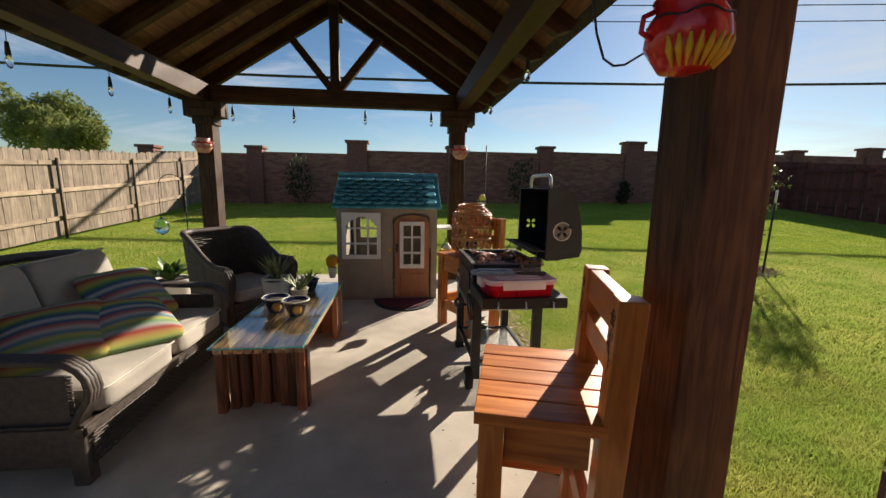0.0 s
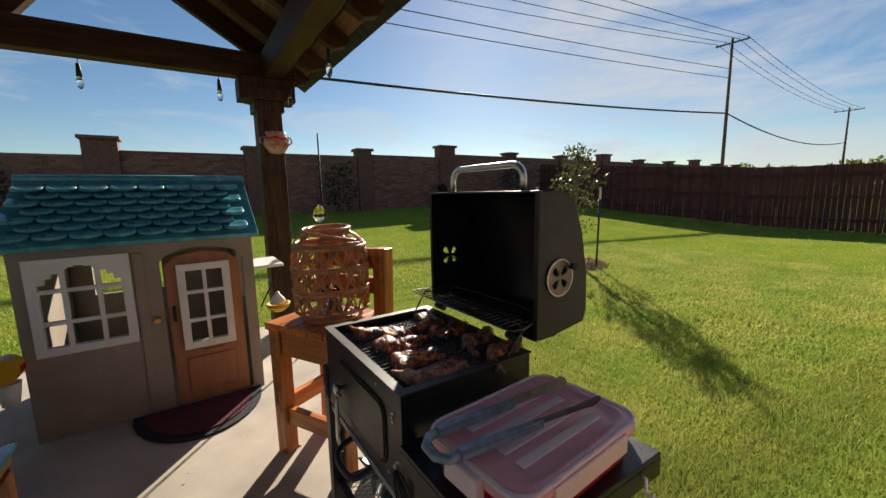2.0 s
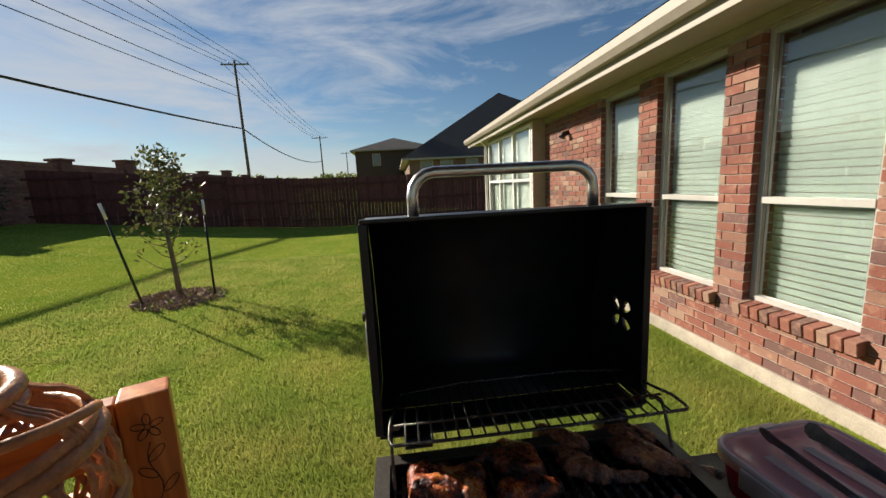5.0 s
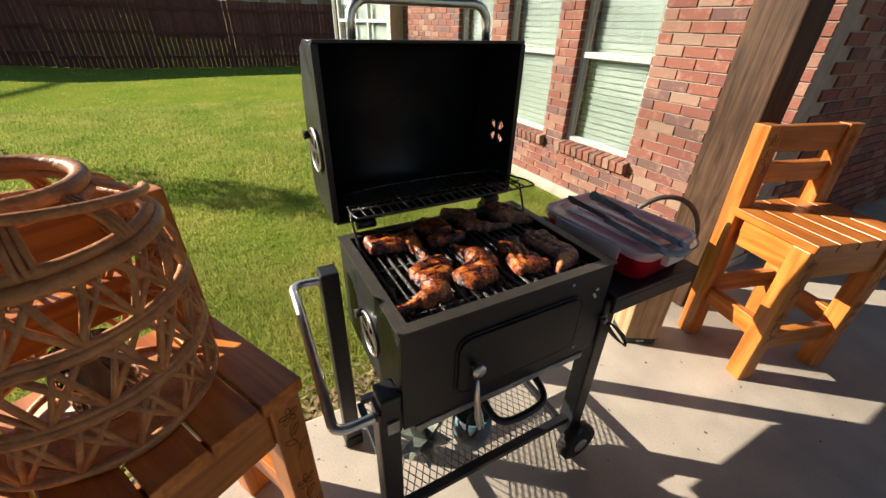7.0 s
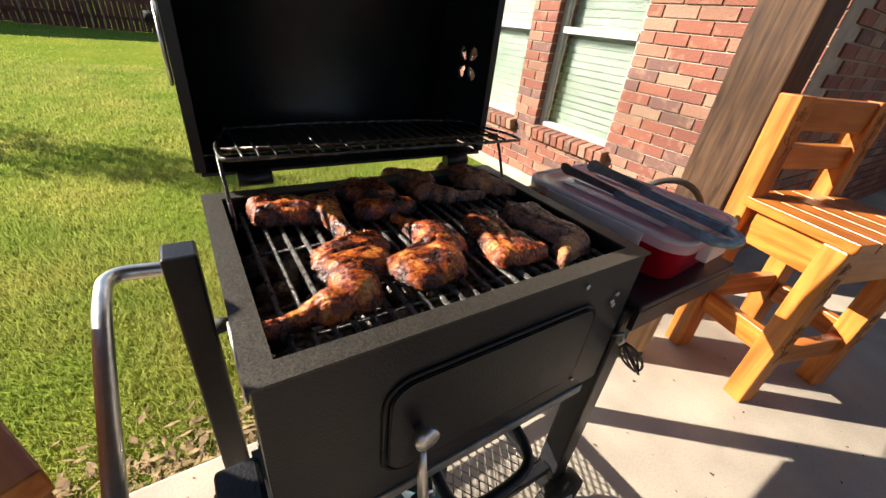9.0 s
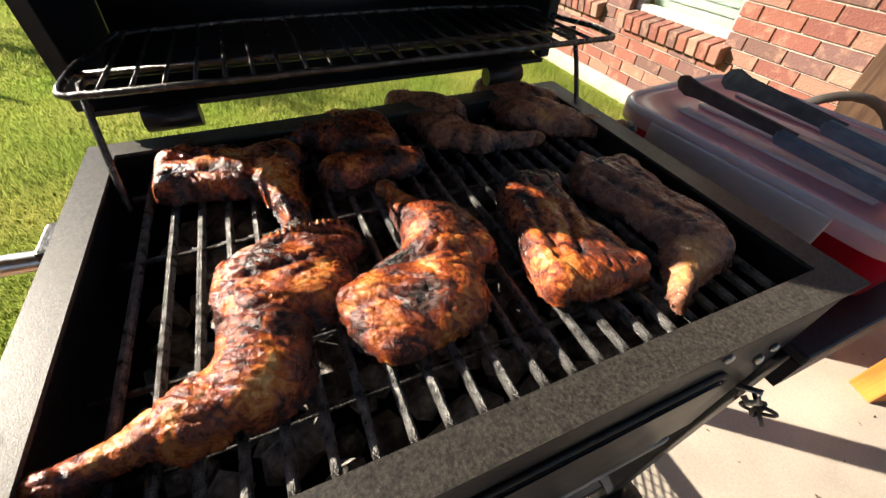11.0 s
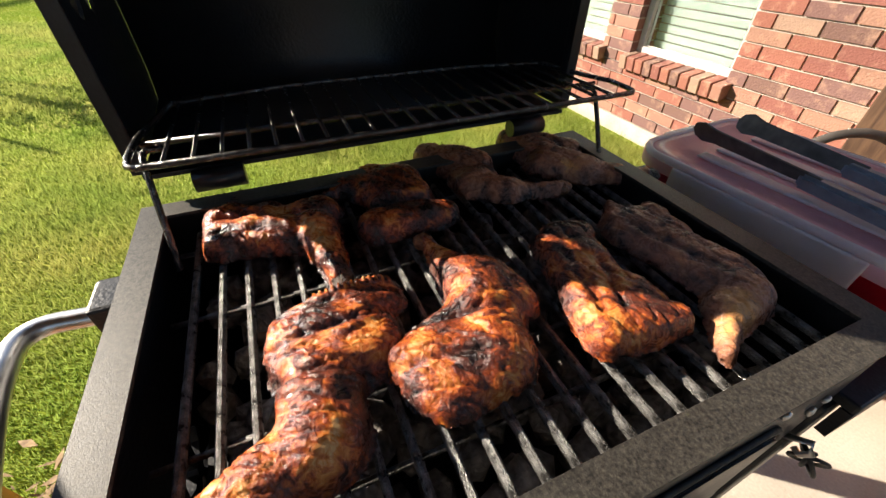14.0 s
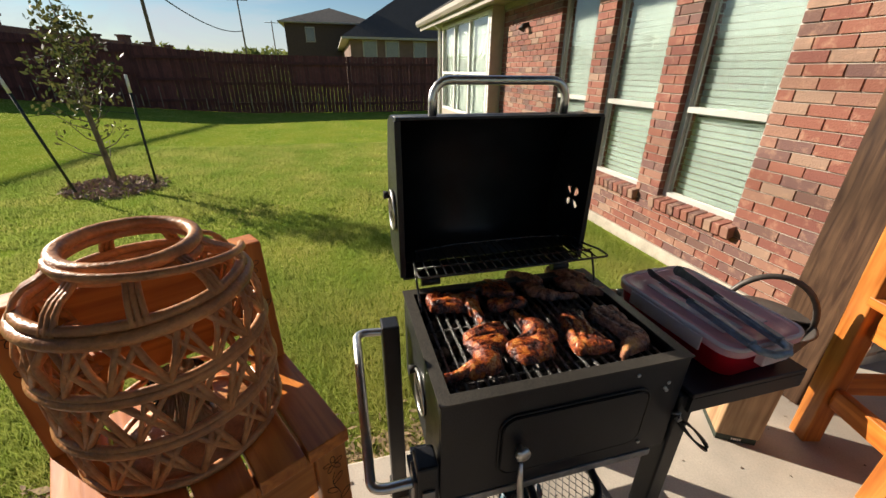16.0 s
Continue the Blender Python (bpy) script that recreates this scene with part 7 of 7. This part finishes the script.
chicken(4, [((1.925, 2.868), (1.895, 2.882), 0.010, 0.020), ((1.905, 2.822), (1.885, 2.835), 0.010, 0.022), ((1.745, 2.855), (1.735, 2.892), 0.028, 0.023), ((1.735, 2.892), (1.703, 2.935), 0.018, 0.009)],
        [((1.862, 2.862), (0.050, 0.046), 0.3, 0.026), ((1.795, 2.856), (0.068, 0.038), 0.2, 0.029)], "grey charred grilled chicken leg quarter with an orange end", 0.2, M_ROAST_DARK, 0.56,
        zones=[((1.735, 2.895), 0.030, -0.36), ((1.71, 2.925), 0.02, -0.2), ((1.86, 2.87), 0.03, 0.14), ((1.80, 2.885), 0.02, -0.12)], folds=[((1.87, 2.885), (1.78, 2.868), 0.006, 0.007), ((1.89, 2.85), (1.80, 2.845), 0.005, 0.004)])
chicken(5, [((2.078, 3.335), (2.030, 3.335), 0.026, 0.024), ((2.035, 3.30), (2.015, 3.235), 0.032, 0.031), ((2.015, 3.235), (1.950, 3.226), 0.030, 0.014), ((2.125, 3.318), (2.09, 3.325), 0.012, 0.022), ((1.950, 3.226), (1.930, 3.224), 0.013, 0.012)],
        [((2.055, 3.300), (0.040, 0.046), 0.2, 0.028), ((2.06, 3.235), (0.024, 0.040), 0.1, 0.024)], "browned grilled chicken leg quarter with a burnt bone end", 1.1, done=0.44,
        zones=[((2.12, 3.32), 0.025, 0.42), ((2.045, 3.275), 0.018, -0.24), ((1.985, 3.235), 0.018, -0.16), ((2.03, 3.335), 0.018, 0.18), ((2.02, 3.215), 0.018, 0.14), ((2.055, 3.25), 0.016, -0.16)],
        folds=[((2.065, 3.335), (2.045, 3.255), 0.007, 0.010), ((2.035, 3.34), (2.015, 3.27), 0.005, 0.006), ((2.04, 3.245), (1.995, 3.26), 0.006, 0.006)], bone=(1.925, 3.222), bone_mat=M_BONE_BURNT)
chicken(6, [((2.105, 3.185), (2.085, 3.145), 0.018, 0.032), ((2.125, 3.14), (2.09, 3.10), 0.022, 0.030), ((1.998, 3.165), (1.992, 3.075), 0.026, 0.020), ((2.09, 3.21), (2.10, 3.185), 0.008, 0.014)],
        [((2.070, 3.120), (0.050, 0.048), 0.3, 0.030), ((2.005, 3.125), (0.030, 0.052), 0.1, 0.025)], "dark red glazed grilled chicken leg quarter", 0.9, done=0.56,
        zones=[((2.045, 3.09), 0.016, -0.26), ((2.125, 3.13), 0.018, -0.22), ((1.982, 3.15), 0.014, -0.2), ((2.0, 3.12), 0.03, 0.12)], folds=[((2.035, 3.165), (2.025, 3.07), 0.007, 0.012), ((2.10, 3.15), (2.05, 3.10), 0.005, 0.006)])
chicken(7, [((2.155, 3.035), (2.10, 2.975), 0.026, 0.026), ((2.045, 3.01), (2.012, 2.972), 0.028, 0.022), ((2.012, 2.972), (1.995, 2.925), 0.019, 0.010), ((1.995, 2.925), (1.992, 2.900), 0.010, 0.010)],
        [((2.112, 3.002), (0.044, 0.040), 0.6, 0.028), ((2.062, 3.0), (0.034, 0.036), 0.4, 0.027)], "charred dark brown grilled chicken leg quarter", 0.9, M_ROAST_DARK, 0.58,
        zones=[((2.02, 2.985), 0.02, -0.16), ((2.03, 3.035), 0.012, -0.3)], folds=[((2.095, 3.025), (2.055, 2.975), 0.006, 0.008)], bone=(1.991, 2.893))
chicken(8, [((2.150, 2.880), (2.085, 2.815), 0.030, 0.026), ((2.06, 2.875), (2.02, 2.835), 0.034, 0.029), ((2.02, 2.835), (1.99, 2.795), 0.026, 0.015), ((1.99, 2.795), (1.975, 2.755), 0.013, 0.011)],
        [((2.105, 2.862), (0.048, 0.042), 0.5, 0.029), ((2.055, 2.855), (0.044, 0.036), 0.7, 0.030)], "charred grilled chicken leg quarter with a brown drumstick", 0.8, M_ROAST_DARK, 0.50,
        zones=[((2.10, 2.83), 0.03, 0.16), ((2.03, 2.86), 0.022, -0.14)], folds=[((2.12, 2.85), (2.05, 2.82), 0.005, 0.007), ((2.08, 2.89), (2.03, 2.85), 0.005, 0.005)], bone=(1.970, 2.746), bone_mat=M_BONE_BURNT)

# ---- by the slab's edge ----
blk = thing("timber_block", "raw cedar timber block on a dark base", "wooden block", pose(1.985, 1.945, 0, 0, 0, -30))
part("block", box_bm(-0.085, 0.085, -0.085, 0.085, 0.035, 0.42, 0.006), M_RAWWOOD, blk)
part("base_plate", box_bm(-0.08, 0.08, -0.08, 0.08, 0.0, 0.0345, 0.003), M_TIE, blk)
lbl = bmesh.new()
for i in range(5):
    bx(lbl, -0.081 - 0.001, -0.0805, -0.02 + i * 0.008, -0.015 + i * 0.008, 0.012, 0.022)
part("label_mark", lbl, M_WHITE, blk, "small unreadable white mark")
can = thing("metal_pail", "dark rusty metal pail with an arched handle", "pail", pose(2.05, 1.90, 0.4205, 0, 0, 54))
part("pail", lathe([(0.12, 0.0), (0.166, 0.145), (0.174, 0.15), (0.16, 0.15), (0.11, 0.01)], 28), M_RUST, can)
part("handle", tube_bm([(0.168 * math.cos(a), 0.0, 0.142 + 0.20 * math.sin(a)) for a in (math.pi * i / 16 for i in range(17))], 0.012, 9), M_RUST, can)
part("half_lid", prism([(0.165 * math.cos(a), 0.165 * math.sin(a)) for a in (math.pi + math.pi * i / 14 for i in range(15))], 0.006, "z", 0.151), M_RUST, can)


def hook_pole(name, x, y, h, side, glass_mat, drop, label, reach=0.14, size=1.0):
    z = lawn_z(x, y)
    e = thing(name, label, "garden hook", pose(x, y, z))
    part("rod", tube_bm([(0, 0, -0.1), (0.0, 0, h)], 0.008, 8), M_BRACE, e)
    tw = [(0.012 * math.cos(k * 1.3), 0.012 * math.sin(k * 1.3), h - 0.75 + k * 0.02) for k in range(28)]
    part("twist", tube_bm(tw, 0.005, 6), M_BRACE, e)
    crook = [(side * reach * (1 - math.cos(a)), -reach * (1 - math.cos(a)) * 0.5, h - 0.35 + 1.3 * reach * math.sin(a)) for a in (math.pi * i / 12 for i in range(13))]
    part("crook", tube_bm(crook, 0.006, 7), M_BRACE, e)
    px, py, pz = crook[-1]
    part("chain", tube_bm([(px, py, pz), (px, py, pz - drop)], 0.003, 6), M_BRACE, e)
    part("ornament", lathe([(0.004, 0.11 * size), (0.02 * size, 0.10 * size), (0.055 * size, 0.05 * size), (0.065 * size, 0.0), (0.05 * size, -0.05 * size), (0.01, -0.08 * size)], 20, (px, py)), glass_mat, e).location = (0, 0, pz - drop - 0.10 * size)
    part("caging", (lambda b: ([tube(b, [(px + r * math.cos(q), py + r * math.sin(q), zz) for r, zz in ((0.008, 0.11 * size), (0.058 * size, 0.05 * size), (0.068 * size, 0.0), (0.053 * size, -0.05 * size), (0.012, -0.08 * size))], 0.0025, 5) for q in (math.pi * j / 4 for j in range(8))], b)[1])(bmesh.new()), M_BRACE, e).location = (0, 0, pz - drop - 0.10 * size)
    return e


hook_pole("garden_hook", 2.37, 5.82, 2.02, -1, M_AMBER, 0.34, "twisted iron garden hook with an amber glass ornament", 0.02)
hook_pole("garden_hook", -2.05, 6.45, 1.70, -1, M_AQUA, 0.45, "iron garden hook with an aqua glass globe", 0.14, 1.4)
fe = thing("bird_feeder", "yellow and white hanging feeder beside the playhouse", "bird feeder", pose(1.70, 4.70, 0.655))
part("cup", lathe([(0.03, -0.045), (0.068, -0.018), (0.078, 0.012), (0.070, 0.012), (0.03, -0.03)], 20), M_YELLOW, fe)
part("roof", lathe([(0.052, 0.014), (0.046, 0.04), (0.022, 0.068), (0.010, 0.09), (0.002, 0.092)], 16), M_WHITE, fe)
part("cord", tube_bm([(0, 0, 0.09), (-0.06, 0.2, 0.22)], 0.0015, 5), M_CABLE, fe)
part("tie", tube_bm([(0.02, 0, 0.0), (0.02, 0, 0.035)], 0.003, 5), M_CABLE, fe)

# ---- young tree with stakes ----
tree = thing("young_tree", "slender young magnolia tree with sparse bronze-green leaves", "tree", pose(7.5, 6.72, lawn_z(7.5, 6.72)))
g = random.Random(21)
trunk = [(0, 0, -0.1), (0.01, 0.02, 0.5), (-0.02, 0.03, 1.0), (0.0, 0.0, 1.5), (0.01, 0.01, 2.0), (0.0, 0.02, 2.28)]
part("trunk", tube_bm(trunk, [0.042, 0.036, 0.03, 0.022, 0.013, 0.005], 9), M_BARK, tree)
tips = []
for k in range(34):
    z = 0.35 + 1.75 * (k / 34) ** 0.9 + g.uniform(-0.05, 0.05)
    a = k * 2.4 + g.uniform(-0.4, 0.4)
    ln = (0.42 if z < 1.3 else 0.42 * (2.35 - z) / 1.05 + 0.08) * g.uniform(0.55, 1.1)
    p0 = Vector((0, 0.015, z))
    p1 = p0 + Vector((math.cos(a), math.sin(a), 0.45)) * ln * 0.5
    p2 = p0 + Vector((math.cos(a), math.sin(a), 0.75)) * ln
    part("limb", tube_bm([p0, p1, p2], [0.009, 0.006, 0.003], 5), M_BARK, tree)
    tips += [p1.lerp(p2, t) for t in (0.0, 0.4, 0.7, 1.0)] if z > 0.9 else [p2]
vs, fs = [], []
gg = np.random.default_rng(3)
for t in tips:
    for _ in range(9 if t.z > 0.8 else 5):
        p = np.array(t) + gg.normal(size=3) * 0.055
        a = gg.normal(size=3) + np.array((0, 0, -0.2))
        a /= np.linalg.norm(a)
        b = gg.normal(size=3)
        b -= a * (a @ b)
        b /= np.linalg.norm(b)
        s = gg.uniform(0.035, 0.07)
        o = len(vs)
        vs += [tuple(p), tuple(p + a * s * 0.6 + b * s * 0.36), tuple(p + a * s * 1.5), tuple(p + a * s * 0.6 - b * s * 0.36)]
        fs.append((o, o + 1, o + 2, o + 3))
cr = new("crown", raw_mesh("crown", vs, fs, M_LEAF))
cr.parent = tree
for x0, y0, dx, dy in ((7.40, 6.18, 0.02, -0.02), (7.0, 6.92, -0.05, 0.30)):
    z = lawn_z(x0, y0)
    s = thing("tree_stake", "dark green steel stake with a white tip", "stake", pose(x0, y0, z), group="stakes of the young tree")
    part("rod", tube_bm([(0, 0, -0.1), (dx * 0.85, dy * 0.85, 1.26)], 0.017, 8), M_TIE, s)
    part("tip", tube_bm([(dx * 0.85, dy * 0.85, 1.2605), (dx, dy, 1.48)], 0.019, 8), M_WHITE, s)
    part("tie_wire", tube_bm([(dx * 0.7, dy * 0.7, 1.0), (7.5 - x0, 6.72 - y0, 1.05)], 0.003, 5), M_CABLE, s)
mv, mf = [], []
gm = np.random.default_rng(11)
for i in range(900):
    a, r = gm.uniform(0, 6.28), 0.62 * math.sqrt(gm.random())
    x, y = 7.4 + r * math.cos(a), 6.66 + r * math.sin(a)
    z = lawn_z(x, y) + 0.05 * (1 - (r / 0.62) ** 2) + gm.uniform(0, 0.02)
    d, e = gm.normal(size=3) * 0.03, gm.normal(size=3) * 0.011
    o = len(mv)
    q = np.array((x, y, z + 0.01))
    mv += [tuple(q - d), tuple(q + e), tuple(q + d), tuple(q - e)]
    mf.append((o, o + 1, o + 2, o + 3))
tagged(new("mulch", raw_mesh("mulch", mv, mf, M_MULCH)), "ring of reddish bark mulch round the young tree", "mulch", kind="stuff")


def shrub(x, y, h, seed, label):
    e = thing("shrub", label, "shrub", pose(x, y, lawn_z(x, y)), group="shrubs by the wall")
    g = random.Random(seed)
    part("stem", tube_bm([(0, 0, -0.1), (0, 0, h * 0.7)], [0.04, 0.012], 7), M_BARK, e)
    vs, fs = leaf_cloud(520, [(g.uniform(-0.12, 0.12), g.uniform(-0.12, 0.12), h * t, 0.42 * h * (0.3 + 0.5 * math.sin(math.pi * t))) for t in (0.25, 0.4, 0.55, 0.7, 0.85, 0.95)], 0.07, seed)
    c = new("crown", raw_mesh("crown", vs, fs, M_SHRUB))
    c.parent = e


shrub(-2.9, 16.6, 1.9, 31, "dark narrow shrub in front of the brick wall")
shrub(6.3, 16.5, 2.0, 32, "dark narrow shrub in front of the brick wall")
shrub(15.0, 16.2, 2.2, 33, "dark narrow shrub in front of the brick wall")
shrub(11.0, 16.7, 1.0, 34, "low dark shrub in front of the brick wall")

# ---- dry bits on the slab ----
dv, df = [], []
gd = np.random.default_rng(23)
for i in range(240):
    x, y = (gd.uniform(0.9, 2.2), gd.uniform(1.2, 4.4)) if i % 3 else (2.22 - abs(gd.normal()) * 0.12, gd.uniform(2.0, 6.0))
    a, s = gd.uniform(0, 6.28), gd.uniform(0.002, 0.008) * (2.0 if i % 17 == 0 else 1.0)
    d, e = np.array((math.cos(a) * s, math.sin(a) * s, 0.0)), np.array((-math.sin(a) * s, math.cos(a) * s, 0.0)) * 0.45
    q = np.array((x, y, 0.0015))
    lift = np.array((0, 0, s * 0.35))
    o = len(dv)
    dv += [tuple(q - d), tuple(q + e + lift), tuple(q + d), tuple(q - e)]
    df.append((o, o + 1, o + 2, o + 3))
tagged(new("slab_debris", raw_mesh("slab_debris", dv, df, mat("dry_leaf_bits", (0.12, 0.085, 0.055), 0.9, vary=0.5, scale=40, bump=0.0))), "scattered dry leaf bits and crumbs on the slab", "debris", kind="stuff")

# ---- dry edge of the lawn ----
ev, ef = [], []
ge = np.random.default_rng(17)
for i in range(2600):
    x, y = 2.245 + abs(ge.normal()) * 0.10, ge.uniform(2.2, 6.3)
    d = np.array((*(ge.normal(size=2) * 0.016), ge.normal() * 0.004))
    e = np.array((-d[1], d[0], 0.0)) * ge.uniform(0.1, 0.4)
    q = np.array((x, y, lawn_z(x, y) + 0.012 + ge.uniform(0, 0.022)))
    o = len(ev)
    ev += [tuple(q - d), tuple(q + e), tuple(q + d), tuple(q - e)]
    ef.append((o, o + 1, o + 2, o + 3))
tagged(new("dry_clippings", raw_mesh("dry_clippings", ev, ef, mat("dry_straw", (0.34, 0.25, 0.13), 0.9, vary=0.5, scale=40, bump=0.0, dark=(0.16, 0.10, 0.06)))), "brown dry clippings and soil along the slab edge", "clippings", kind="stuff")

# ---- grass ----
gr = np.random.default_rng(42)


def blades(n, x0, x1, y0, y1, h, w, keep=lambda x, y: True):
    vs = np.empty((n * 3, 3))
    x, y = gr.uniform(x0, x1, n), gr.uniform(y0, y1, n)
    ok = np.array([keep(a, b) for a, b in zip(x, y)])
    x, y = x[ok], y[ok]
    m = len(x)
    z = np.array([lawn_z(a, b) for a, b in zip(x, y)])
    patch = 0.75 + 0.5 * np.array([noise.noise(Vector((a * 1.1, b * 1.1, 0.3))) for a, b in zip(x, y)])
    a = gr.uniform(0, 2 * np.pi, m)
    hh = h * gr.uniform(0.5, 1.2, m) * patch
    lean = gr.normal(size=(m, 2)) * hh[:, None] * 0.55
    ww = w * gr.uniform(0.7, 1.3, m)
    vs = np.stack([np.stack([x - ww * np.cos(a), y - ww * np.sin(a), z - 0.004], 1), np.stack([x + ww * np.cos(a), y + ww * np.sin(a), z - 0.004], 1),
                   np.stack([x + lean[:, 0], y + lean[:, 1], z + hh], 1)], 1).reshape(-1, 3)
    return vs


def off_slab(x, y):
    return not (x < 2.25 and y < 6.36)


def thinning(x, y):
    """Finest blades thin out evenly away from the slab."""
    return gr.random() < min(1.0, max(0.0, (4.3 - x) / 1.4)) * min(1.0, max(0.0, (6.0 - y) / 1.4))


chunks = [blades(170000, 2.22, 4.3, 0.92, 6.0, 0.05, 0.0022, thinning), blades(120000, 2.2, 5.2, 0.92, 6.5, 0.055, 0.0032), blades(110000, 5.2, 10.5, 0.92, 8.0, 0.055, 0.0055),
          blades(90000, -6.2, 5.5, 6.3, 11.5, 0.045, 0.006, off_slab), blades(90000, 5.0, 17.8, 1.0, 17.2, 0.032, 0.007), blades(60000, -6.2, 5.0, 11.0, 17.3, 0.035, 0.008),
          blades(20000, -6.2, -2.1, 2.0, 6.5, 0.06, 0.007)]
gvs = np.concatenate(chunks)
me = bpy.data.meshes.new("grass")
k = len(gvs) // 3
me.vertices.add(len(gvs))
me.vertices.foreach_set("co", gvs.ravel())
me.loops.add(len(gvs))
me.loops.foreach_set("vertex_index", np.arange(len(gvs), dtype=np.int32))
me.polygons.add(k)
me.polygons.foreach_set("loop_start", np.arange(0, len(gvs), 3, dtype=np.int32))
me.update(calc_edges=True)
me.materials.append(M_BLADE)
tagged(new("grass", me), "short mown grass blades, yellowing in patches", "grass", kind="stuff")

# ---- pieces of the house wall ----
for m in singles:
    piece("brick", brick_me, house, m)
for m in SILLS:
    piece("sill_brick", sill_me, house, m)
